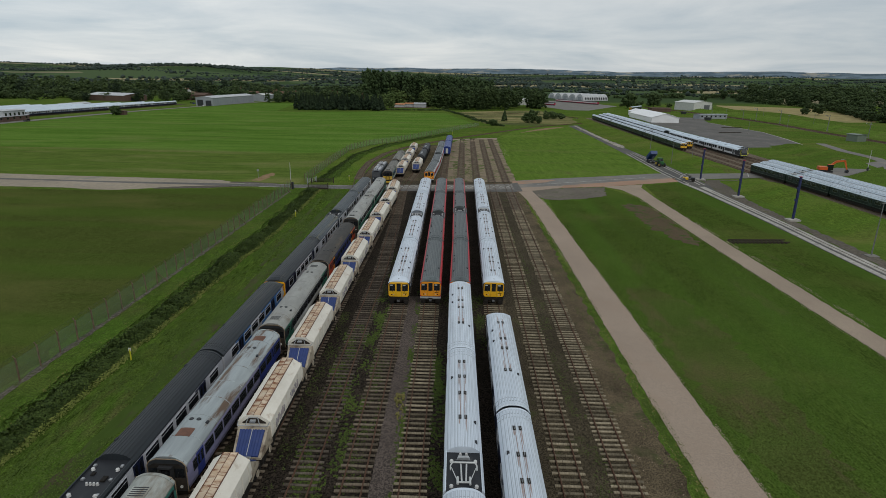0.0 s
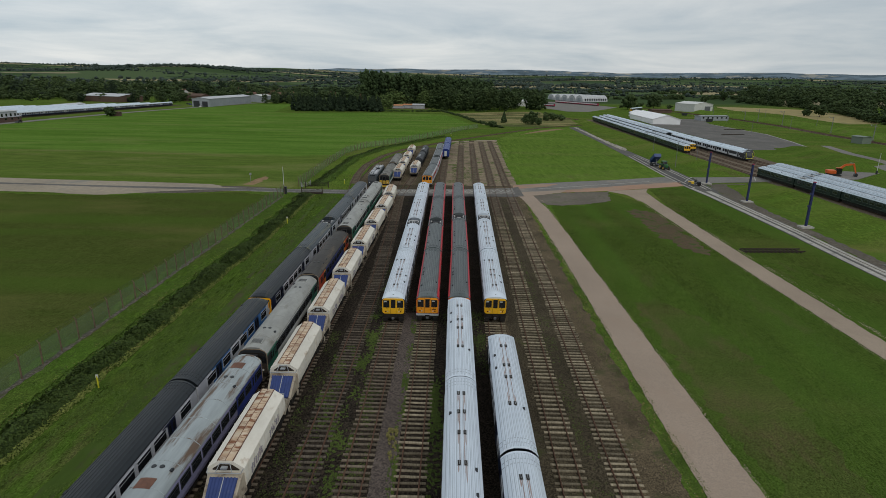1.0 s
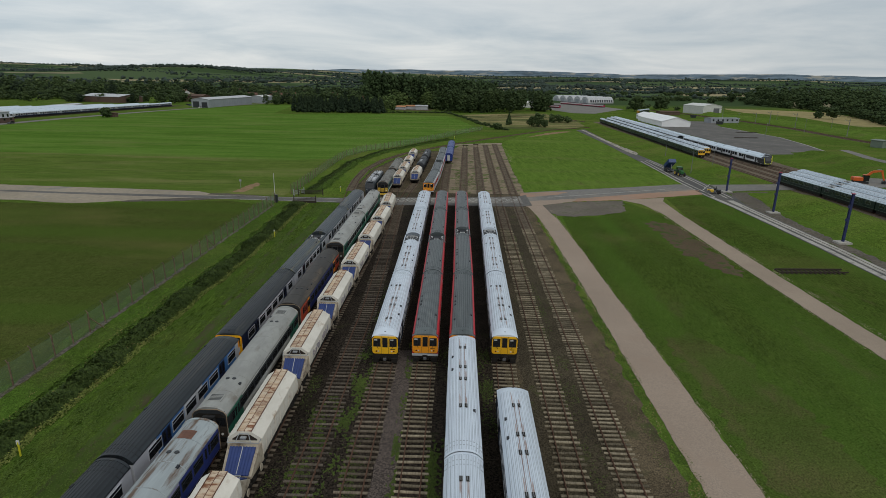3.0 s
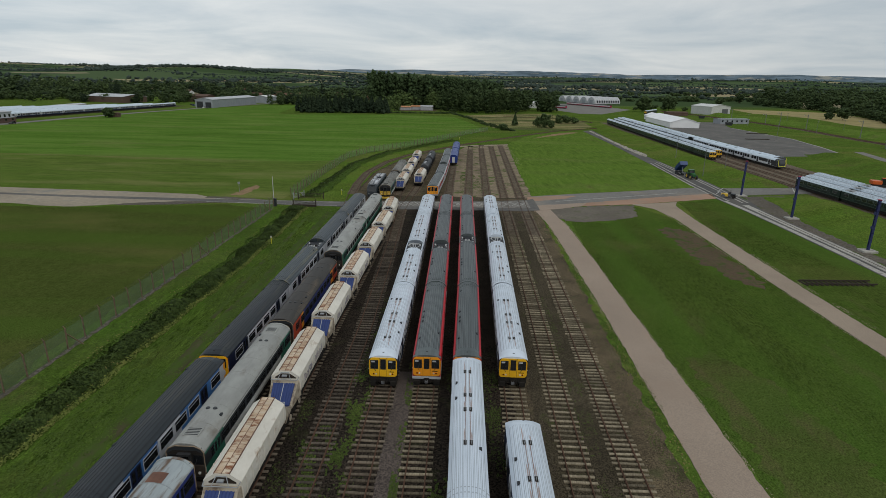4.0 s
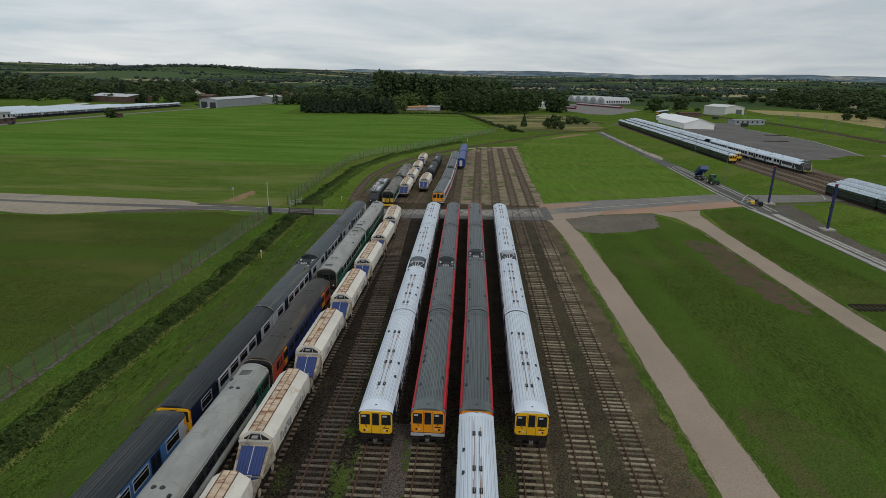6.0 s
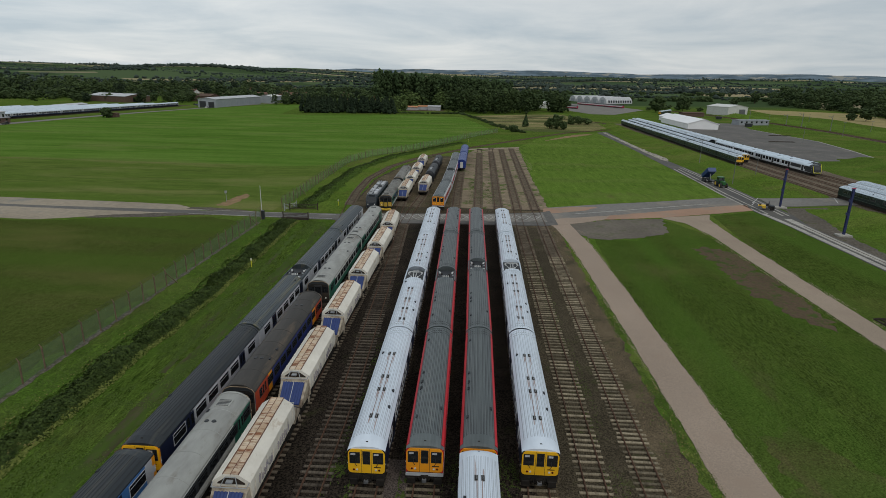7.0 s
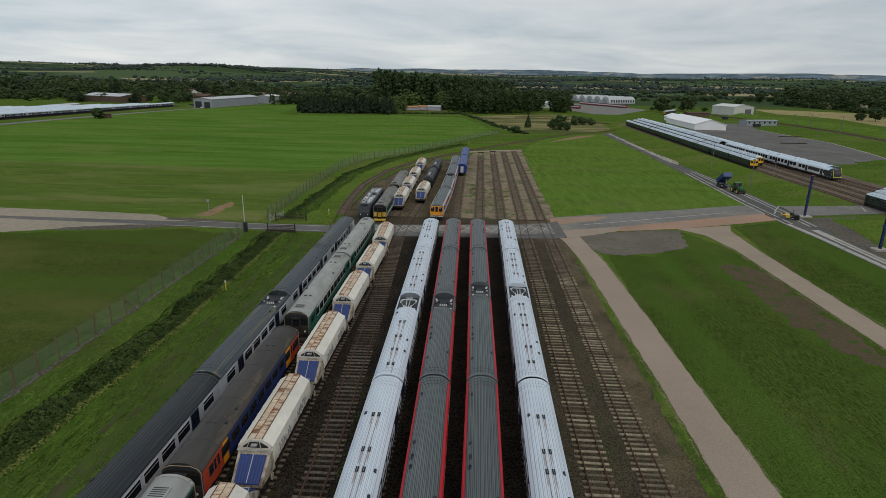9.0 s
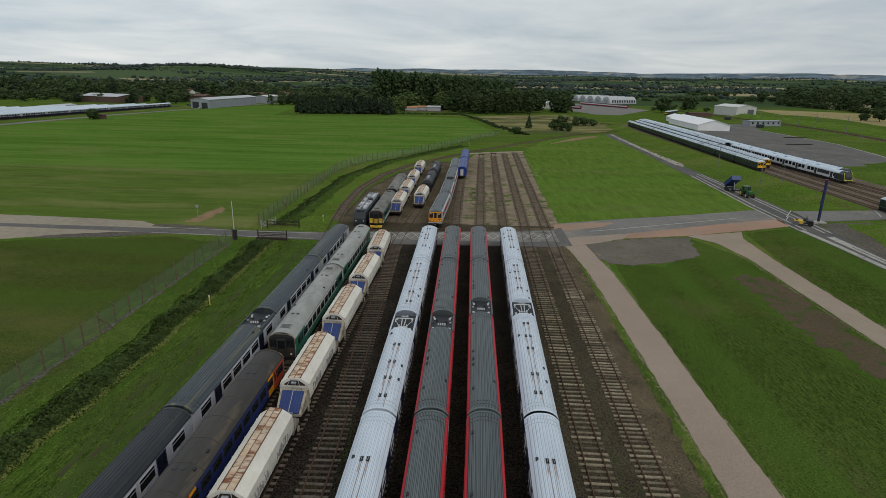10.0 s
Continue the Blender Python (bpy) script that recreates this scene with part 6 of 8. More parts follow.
        b.box(-0.22, 0.22, min(y + k * 0.12, y + k * 0.4), max(y + k * 0.12, y + k * 0.4), 3.3, 3.42)
        part("end_railing", b, M["galv"], root)
        b = Build()
        b.box(-1.25, 1.25, min(y + k * 1.9, y + k * 2.1), max(y + k * 1.9, y + k * 2.1), 0.8, 1.15)
        for x in (-0.86, 0.86):
            b.tube((x, y + k * 2.0, 1.0), (x, y + k * 2.42, 1.0), 0.1, 8).tube((x, y + k * 2.4, 1.0), (x, y + k * 2.46, 1.0), 0.24, 12)
        b.tube((0, y + k * 2.0, 0.95), (0, y + k * 2.35, 0.9), 0.08, 6)
        part("buffer_beam", b, M["black"], root)
        bogie(root, y + k * 0.3, 2.0)
        b = Build()
        b.tube((1.42, y + k * 0.9, 1.3), (1.47, y + k * 0.9, 1.3), 0.28, 14)
        part("brake_wheel", b, M["hopper_end"], root)
    b = Build()
    for x in (-1.05, 1.05):
        b.bevel_box(x - 0.09, x + 0.09, n - 2.0, fa + 2.0, 0.95, 1.2, 0.02)
    for i in range(4):
        y = -3.3 + 2.2 * i
        b.loft([[(0.9, y - 0.8, 1.2), (-0.9, y - 0.8, 1.2), (-0.9, y + 0.8, 1.2), (0.9, y + 0.8, 1.2)], [(0.5, y - 0.3, 0.5), (-0.5, y - 0.3, 0.5), (-0.5, y + 0.3, 0.5), (0.5, y + 0.3, 0.5)]])
    part("underframe", b, M["black"], root)
    for i in range(8):
        y = n + 0.6 + i * 1.18
        part("side_rib", Build().bevel_box(1.385, 1.42, y, y + 0.06, 1.78, 3.1, 0.01), M["hopper_white"], root)
        part("side_rib", Build().bevel_box(-1.42, -1.385, y, y + 0.06, 1.78, 3.1, 0.01), M["hopper_white"], root)
    return root


def graffiti(wagon, seed):
    """Sprayed tags along the wagon side: loops and strokes of paint, a few letters' worth each."""
    q = random.Random(seed)
    for word in range(2):
        y, key = -4.0 + 4.2 * word + q.uniform(0, 0.6), "graffiti"
        b = Build()
        for g in range(6):
            h, w = q.uniform(0.55, 0.8), q.uniform(0.28, 0.4)
            z = 1.95 + q.uniform(-0.05, 0.1)
            bow = [(1.415, y + w * (0.5 + 0.5 * math.cos(t)), z + h * (0.5 + 0.5 * math.sin(t))) for t in (q.uniform(0, 6) + 0.75 * i for i in range(q.randint(5, 8)))]
            b.strip(bow, 0.028, 5).strip([(1.415, y + q.uniform(0, w), z), (1.415, y + q.uniform(0, w), z + h)], 0.028, 5)
            y += w + 0.12
        part("graffiti", b, M[key], wagon, "sprayed graffiti tag")["kind"] = "stuff"


HL = "white covered hopper wagon with rusty ridge and blue ends"
first = None
for line, ys in (("t3", [26.6, 40.8, 54.85, 68.9, 83.15, 97.5, 111.9, 125.7, 139.5, 176.0, 192.0, 208.6, 229.0, 12.4]), ("ta", [184.2])):
    for y in ys:
        if first is None:
            first = hopper(HL, "hopper wagons")
            first.matrix_basis = set_on(line, y + 4.75)
        else:
            ob = copy_thing(first, set_on(line, y + 4.75))
            if y in (12.4, 40.8, 68.9, 83.15, 97.5):
                graffiti(ob, int(y))

# ---- trains beyond the crossing ----
pale = dict(slate, body="light_grey", door="light_grey", rim="red", cantrail="light_grey")
PL = "slate-roofed stored carriage with pale grey sides"
rake("w1", 165.4, [("pc", dict(pale, ends=(C, P)), PL + " and orange driving end", False), ("pp", dict(pale, well="far"), PL + " and roof pantograph", False), ("pm", pale, PL, False), ("pc", dict(pale, ends=(C, P)), PL + " and orange driving end", True)])
blue = dict(length=22.6, roof="blue_roof", style="rib", body="blue_roof", door="royal_blue", rim="royal_blue", ends=("blank", "blank"), doors=(-0.42, 0.42), door_width=0.9, pots=4)
for y in (224.6, 248.0):
    place("blue", blue, "dark blue hauled carriage with a white end door", "r1", y + 11.3, False, "stored blue carriages")


def tram(line, y):
    root = thing("tram", "dark grey tram with silver equipment along its roof", "tram", m=set_on(line, y))
    sec = lambda yy, z1, w: [(w, yy, 0.75), (w, yy, z1 - 0.35), (w - 0.2, yy, z1), (-w + 0.2, yy, z1), (-w, yy, z1 - 0.35), (-w, yy, 0.75)]
    part("body", Build().loft([sec(-10.4, 1.7, 1.0), sec(-10.2, 2.2, 1.2), sec(-9.6, 3.0, 1.3), sec(-9.0, 3.35, 1.34), sec(9.0, 3.35, 1.34), sec(9.6, 3.0, 1.3), sec(10.2, 2.2, 1.2), sec(10.4, 1.7, 1.0)]), M["loco_grey"], root)
    for k in (-1, 1):
        b = Build().loft([[(w * q, k * (yy + 0.03 * s), z) for q, s in ((-1, 1), (1, 1), (1, -3), (-1, -3))] for w, yy, z in ((1.0, 10.34, 1.85), (1.08, 10.2, 2.2), (1.12, 9.62, 3.0))])
        part("windscreen", b, M["glass"], root, "large dark raked windscreen")
        for x in (-0.75, 0.75):
            part("headlamp", Build().tube((x, k * 10.3, 1.4), (x, k * 10.46, 1.4), 0.12, 10), M["lamp_glass"], root)
        bogie(root, k * 5.6, 2.0)
        part("destination_panel", Build().box(-0.7, 0.7, min(k * 9.3, k * 9.5), max(k * 9.3, k * 9.5), 3.1, 3.36), M["black_roof"], root)
        part("bumper", Build().loft([[(w, k * yy, 0.5), (w, k * yy, 1.0), (-w, k * yy, 1.0), (-w, k * yy, 0.5)] for w, yy in ((1.2, 10.0), (1.0, 10.55), (0.7, 10.7))]), M["black_roof"], root)
        for i in range(6):
            y0 = -8.2 + 2.75 * i
            part("window", Build().box(min(k * 1.33, k * 1.365), max(k * 1.33, k * 1.365), y0, y0 + (1.3 if i in (1, 4) else 2.2), 1.1 if i in (1, 4) else 1.75, 2.85), M["glass"], root)
    r = random.Random(5)
    y0 = -8.2
    while y0 < 8.2:
        w = r.uniform(0.5, 1.3)
        for x0, x1 in ((-1.0, -0.15), (0.1, 0.95)):
            top = r.uniform(3.5, 3.85)
            box = part("roof_box", Build().bevel_box(x0 + r.uniform(0, 0.2), x1, y0, y0 + w, 3.3, top, 0.06), M[r.choice(("light_grey", "silver_white", "charcoal", "galv", "light_grey"))], root)
            if r.random() < 0.5:
                part("vent", Build().box(x0 + 0.3, x1 - 0.2, y0 + 0.1, y0 + w - 0.1, top - 0.02, top + 0.02), M["black"], box)
        y0 += w + r.uniform(0.2, 0.45)
    b = Build().strip([(-0.7, 1.2, 3.95), (0.7, 1.2, 3.95)], 0.05).strip([(-0.5, 1.2, 3.95), (0, -0.8, 3.85), (0.5, 1.2, 3.95)], 0.04)
    part("pantograph", b, M["dull_steel"], root)
    part("roof_rail", Build().tube((-1.15, -8.8, 3.5), (-1.15, 8.8, 3.5), 0.05, 6).tube((1.15, -8.8, 3.5), (1.15, 8.8, 3.5), 0.05, 6), M["galv"], root)
    underframe(root, 18.0, 4)
    return root


tram("t1", 174.5)


def tank_wagon(line, y):
    root = thing("tank_wagon", "black bogie tank wagon with a worn barrel", "freight wagon", "tank wagons", m=set_on(line, y))
    b = Build()
    ring = lambda yy, r: [(r * math.cos(t), yy, 2.42 + r * math.sin(t)) for t in (2 * math.pi * i / 20 for i in range(20))]
    b.loft([ring(-8.6, 0.7), ring(-8.3, 1.25), ring(-8.0, 1.35), ring(8.0, 1.35), ring(8.3, 1.25), ring(8.6, 0.7)])
    part("barrel", b, M["black_roof"], root)
    for q in (-5, -1.6, 1.6, 5):
        part("barrel_band", Build().loft([ring(q - 0.05, 1.375), ring(q + 0.05, 1.375)]), M["charcoal"], root)
    part("dome", Build().tube((0, 0, 3.6), (0, 0, 3.98), 0.45, 14), M["black_roof"], root)
    part("walkway", Build().box(-0.3, 0.3, -6, -0.5, 3.76, 3.82), M["steel"], root)
    part("underframe", Build().box(-1.2, 1.2, -9.2, 9.2, 0.9, 1.15), M["black"], root)
    for k in (-1, 1):
        bogie(root, k * 6.4, 2.0)
        buffers(root, k * 9.2, k)


for y in (209.0, 229.5):
    tank_wagon("ta", y)

# ---- the running lines ----
green = dict(length=19.85, roof="silver_roof", style="rib", body="dark_green", door="door_green", rim="sage", lite=True, pane=1.9, face="yellow", ring="dark_green", pots=2, band=("sage", 1.32, 1.38))
GL = "dark green multiple-unit carriage with a pale ribbed roof"
gset = [("gc", dict(green, ends=(C, P)), GL + " and yellow end", False), ("gm", green, GL, False), ("gp", dict(green, well="far"), GL + " and pantograph", False), ("gc", dict(green, ends=(C, P)), GL + " and yellow end", True)]
GG = "green multiple units"
for line, y0, n in (("g1", 256.3, 10), ("g2", 264.0, 10), ("g3", 317.5, 8)):
    for i in range(n):
        key, spec, label, flip = gset[(i + (line == "g3")) % 4]
        if line != "g1" and i:
            key, spec = key + "b", dict(spec, bare=True)
        place(key, spec, label, line, y0 + 20.18 * (i + 0.5), flip, GG)
for line, y1 in (("g1", 194.0), ("g2", 198.5), ("g3", 203.0)):
    for i in range(5):
        key, spec, label, flip = gset[(3, 2, 1, 0)[i % 4]]
        if line != "g1":
            key, spec = key + "b", dict(spec, bare=True)
        place(key, spec, label, line, y1 - 20.18 * (i + 0.5), flip, GG)

modern = dict(length=19.85, roof="silver_roof", style="plain", body="fleet_white", door="charcoal", rim="charcoal", lite=True, tall=1.1, pane=1.75, pots=0, grilles=(-0.3, 0.3), doors=(-0.22, 0.22))


def modern_nose(ob, mat="charcoal"):
    """The raked black nose with a bright yellow surround."""
    y = -9.9
    sec = lambda yy, w, z0, z1: [(w, yy, z0), (w, yy, z1 - 0.5), (w * 0.75, yy, z1), (-w * 0.75, yy, z1), (-w, yy, z1 - 0.5), (-w, yy, z0)]
    nose = part("nose", Build().loft([sec(y + 0.05, 1.4, 1.05, 3.85), sec(y - 0.5, 1.36, 0.9, 3.5), sec(y - 1.0, 1.22, 0.85, 2.4), sec(y - 1.12, 1.1, 0.8, 1.7)]), M["charcoal"], ob, "black raked nose")
    b = Build()
    for k in (-1, 1):
        b.strip([(k * 1.25, y - 1.08, 1.3), (k * 1.33, y - 0.9, 2.3), (k * 1.25, y - 0.45, 3.4)], 0.06)
    b.strip([(-1.25, y - 1.08, 1.3), (1.25, y - 1.08, 1.3)], 0.1).strip([(-1.25, y - 0.45, 3.4), (1.25, y - 0.45, 3.4)], 0.05)
    part("yellow_surround", b, M["lime"], nose)
    b = Build().add([(-1.0, y - 1.09, 1.95), (1.0, y - 1.09, 1.95), (0.95, y - 0.62, 3.2), (-0.95, y - 0.62, 3.2), (-1.0, y - 0.9, 1.95), (1.0, y - 0.9, 1.95), (0.95, y - 0.4, 3.2), (-0.95, y - 0.4, 3.2)],
                    [(0, 1, 2, 3), (7, 6, 5, 4), (0, 4, 5, 1), (1, 5, 6, 2), (2, 6, 7, 3), (3, 7, 4, 0)])
    part("windscreen", b, M["glass"], nose)
    for k in (-1, 1):
        part("headlamp", Build().tube((k * 0.85, y - 1.05, 1.5), (k * 0.85, y - 1.17, 1.5), 0.12, 10), M["lamp_glass"], nose)
    part("cab_hood", Build().loft([roof_section(yy, False, wide=HALF + 0.012, lift=0.02) for yy in (y - 0.02, y + 1.7)]), M["charcoal"], ob, "black hood over the cab")
    part("dark_flank", Build().box(1.40, 1.425, -9.8, -6.0, 1.2, 3.05).box(1.40, 1.432, -3.2, 3.0, 1.9, 3.0), M["charcoal"], ob)
    part("dark_flank", Build().box(-1.425, -1.40, -9.8, -6.0, 1.2, 3.05).box(-1.432, -1.40, -3.2, 3.0, 1.9, 3.0), M["charcoal"], ob)


SLB = "modern pale grey multiple-unit carriage with dark doors"
SG = "modern grey multiple units"
lead = None
for line, y0, n in (("s1", 233.6, 4), ("s2", 240.0, 12)):
    for i in range(n):
        if i == 0 and lead is None:
            lead = coach(dict(modern, ends=("none", P)), SLB + " and black yellow-edged nose", "train carriage", SG)
            modern_nose(lead)
            lead.matrix_basis = set_on(line, y0 + 10.1)
        elif i == 0:
            copy_thing(lead, set_on(line, y0 + 10.1))
        else:
            place("sw" if line == "s1" else "swb", modern if line == "s1" else dict(modern, bare=True), SLB, line, y0 + 20.18 * (i + 0.5), False, SG)

# ---- the far storage lines to the west ----
LINES["l0"] = [(-301, 250), (-287, 396), (-271, 575)]
for k in range(1, 9):
    LINES["l%d" % k] = [(x - 7.5 * k, y) for x, y in LINES["l0"]]
west = dict(length=19.85, roof="silver_roof", style="plain", body="light_grey", door="navy", rim="navy", lite=True, pane=1.6, pots=0, doors=(-0.3, 0.0, 0.3), band=("navy", 1.08, 1.75))
west_back = dict(west, bare=True)
for k in range(9):
    for i in range((k + 1) // 2, 11):
        place("lw" if k == 0 else "lb", west if k == 0 else west_back, "pale grey stored multiple-unit carriage with dark doors", "l%d" % k, 572 - 20.18 * (i + 0.5) - 3 * k, False, "stored grey multiple units")
sheet("west_ballast", [(-300, 240), (-283, 396), (-266, 590), (-330, 590), (-356, 396), (-368, 240)], 0.03, M["ballast"], "ballast of the distant storage lines", "ballast bed", 4.0, 0.5, seed=31)
sheet("yard_margin", [(-297, 250), (-281, 396), (-264, 590), (-246, 590), (-248, 545), (-262, 470), (-270, 396), (-278, 300), (-284, 250)], 0.02, M["stubble_grass"], "rough grass margin in front of the storage lines", "grass", 3.0, 1.2, seed=33)
sheet("perimeter_road", [(-262, 300), (-256, 396), (-249, 470), (-236, 545), (-205, 700), (-211, 700), (-242, 545), (-256, 470), (-264, 396), (-270, 300)], 0.05, M["asphalt"], "grey perimeter road beside the storage lines", "road", 4.0, 0.2, seed=32)


# ---- masts, poles, fence, gates ----
def mast(x, y, h, key, label):
    root = thing("overhead_line_mast" if key == "mast_blue" else "lamp_post", label, "mast" if key == "mast_blue" else "lamp post", m=pose(x, y, 0))
    part("base_slab", Build().bevel_box(-1.3, 1.3, -1.0, 1.0, -0.05, 0.4, 0.05), M["pale_strip"], root)
    b = Build()
    w = 0.2
    b.box(-w, w, -w, -w + 0.05, 0.2, h).box(-w, w, w - 0.05, w, 0.2, h).box(-0.03, 0.03, -w + 0.05, w - 0.05, 0.2, h)
    for i in range(int(h / 1.4)):
        z = 0.8 + 1.4 * i
        b.box(-w, w, -w, w, z, z + 0.08)
    part("column", b, M[key], root)
    for z in (h * 0.45, h * 0.72):
        part("bracket", Build().box(-0.34, -0.2, -0.3, 0.3, z, z + 0.5), M[key], root)
    part("cap", Build().bevel_box(-0.3, 0.3, -0.3, 0.3, h, h + 0.12, 0.05), M["magenta_red" if key == "mast_blue" else key], root)
    return root


for x, y, h in ((79.4, 179.3, 9.7), (78.3, 152.6, 9.9), (77.8, 126.4, 9.9)):
    mast(x, y, h, "mast_blue", "dark blue steel mast on a concrete slab")


def lamp_post(x, y, h, arms, base):
    root = thing("lamp_post", "slim grey galvanised lamp post beside the road", "lamp post", "lamp posts", m=pose(x, y, 0))
    if base:
        part("base_slab", Build().bevel_box(-1.0, 1.0, -0.8, 0.8, -0.05, 0.2, 0.04), M["concrete"], root)
    part("column", Build().tube((0, 0, -0.05), (0, 0, h), 0.12, 8, 0.06), M["post_grey"], root)
    part("head", Build().bevel_box(-0.35 - 0.5 * arms, 0.35 + 0.5 * arms, -0.12, 0.12, h - 0.02, h + 0.12, 0.03), M["post_grey"], root)


for x, y, h, arms, base in ((76.6, 99.9, 9.7, 0, True), (90.8, 259.8, 8.7, 2, False), (83.3, 214.4, 8.7, 0, False), (96.0, 226.6, 6.4, 1, False), (238.0, 330.0, 8.0, 1, False), (232, 400, 8.5, 1, False), (222, 470, 8.5, 1, False), (262, 420, 8.5, 1, False), (268, 500, 8.5, 1, False), (180, 350, 9.0, 0, True)):
    lamp_post(x, y, h, arms, base)


def barrier_pole(x, y, h):
    root = thing("raised_barrier", "white barrier arm standing raised by the road", "barrier", m=pose(x, y, 0))
    part("arm", Build().tube((0, 0, 0.9), (0, 0, h), 0.09, 8, 0.06), M["cream_white"], root)
    part("pedestal", Build().bevel_box(-0.22, 0.22, -0.22, 0.22, -0.05, 1.2, 0.05), M["charcoal"], root)


barrier_pole(-43.2, 154.8, 6.8)
barrier_pole(150.2, 205.6, 7.4)
solo("barrier_cabinet", Build().bevel_box(-0.3, 0.3, -0.3, 0.3, -0.05, 1.9, 0.05), M["charcoal"], "black steel cabinet beside the road barrier", "cabinet", m=pose(-42.3, 152.9, 0))


def gate(x, y, turn, w, mat, label):
    root = thing("field_gate", label, "gate", "gates", m=pose(x, y, 0, 0, 0, turn))
    for k in (0, w):
        part("gate_post", Build().tube((k, 0, -0.05), (k, 0, 1.7), 0.12, 8), M[mat], root)
    for z in (0.35, 0.65, 0.95, 1.25):
        part("rail", Build().box(0.1, w - 0.1, -0.03, 0.03, z, z + 0.09), M[mat], root)
    part("brace", Build().tube((0.1, 0, 0.35), (w - 0.1, 0, 1.3), 0.035, 6), M[mat], root)


gate(-38.2, 153.6, 0, 5.4, "timber", "dark timber gate closing the ditch crossing")
gate(-39.2, 161.6, 10, 6.2, "timber", "dark timber gate beside the road")
gate(-40.2, 160.9, 62, 3.8, "galv", "pale steel field gate standing open")
solo("parapet", Build().bevel_box(-38.4, -32.6, 153.0, 153.3, -0.05, 0.5, 0.04), M["timber"], "low dark timber edging of the ditch crossing", "parapet")
for x, y in ((-33.6, 56.1), (-33.2, 121.7), (-29.5, 168.0), (1.5, 316)):
    root = thing("marker_post", "short yellow marker post in the grass", "post", "marker posts", m=pose(x, y, 0))
    part("stake", Build().tube((0, 0, -0.1), (0, 0, 1.3), 0.07, 8), M["yellow_post"], root)
    part("plate", Build().bevel_box(-0.12, 0.12, -0.03, 0.03, 1.1, 1.45, 0.02), M["cream_white"], root)
solo("sign_post", Build().tube((0, 0, -0.1), (0, 0, 2.6), 0.05, 6).box(-0.3, 0.3, -0.04, 0.04, 2.0, 2.6), M["galv"], "small grey road sign on a post", "sign", m=pose(-57.0, 169.2, 0))

FENCE_A = [(-42.2, 30), (-42.1, 110), (-42.4, 152.5)]
FENCE_B = [(-41.4, 163), (-41.6, 205), (-41.2, 238), (-36, 256), (-23.5, 277), (-8, 312), (7.5, 351), (20, 375)]


def fence_run(points, label):
    root = thing("chain_link_fence", label, "fence", "fences")
    seg, at = [], 0.0
    for (x0, y0), (x1, y1) in zip(points[:-1], points[1:]):
        d = math.hypot(x1 - x0, y1 - y0)
        while at < d:
            seg.append((x0 + (x1 - x0) * at / d, y0 + (y1 - y0) * at / d))
            at += 3.05
        at -= d
    b = Build()
    b.tube((0, 0, -0.1), (0, 0, 2.5), 0.085, 6).tube((0, 0, 2.4), (-0.16, -0.05, 2.8), 0.05, 6)
    post = b.mesh("fence_post", M["post_rust"])
    b = Build()
    b.strip([(0, 0, 2.0), (0.9, 1.3, 0.0)], 0.06)
    stay = b.mesh("stay", M["post_rust"])
    for i, (x, y) in enumerate(seg):
        part("fence_post", post, None, root, m=pose(x, y, 0, random.uniform(-1.5, 1.5), random.uniform(-1.5, 1.5), random.uniform(-6, 6)))
        if i % 11 == 5:
            part("stay", stay, None, root, m=pose(x, y, 0))
    for (x0, y0), (x1, y1) in zip(seg[:-1], seg[1:]):
        b = Build().add([(x0, y0, 0.05), (x1, y1, 0.05), (x1, y1, 2.4), (x0, y0, 2.4)], [(0, 1, 2, 3)])
        part("mesh_panel", b, M["chain"], root)
    b = Build()
    for z in (0.1, 1.2, 2.38):
        b.strip([(x, y, z) for x, y in seg], 0.008, 4)
    for dx, z in ((-0.06, 2.52), (-0.11, 2.66), (-0.16, 2.79)):
        b.strip([(x + dx, y, z) for x, y in seg], 0.007, 4)
    wire_ob = part("line_wire", b, M["charcoal"], root)
    wire_ob["kind"] = "stuff"


fence_run(FENCE_A, "rusty-posted chain-link fence along the sidings")
fence_run(FENCE_B, "grey chain-link fence bordering the field")


# ---- machines ----
def wheels(root, spots, r, w, tyre="rubber", rim="mach_yellow"):
    for x, y in spots:
        t = part("wheel", Build().tube((x - w / 2, y, r), (x + w / 2, y, r), r, 18), M[tyre], root)
        part("rim", Build().tube((x - w / 2 - 0.02, y, r), (x + w / 2 + 0.02, y, r), r * 0.55, 14), M[rim], t)


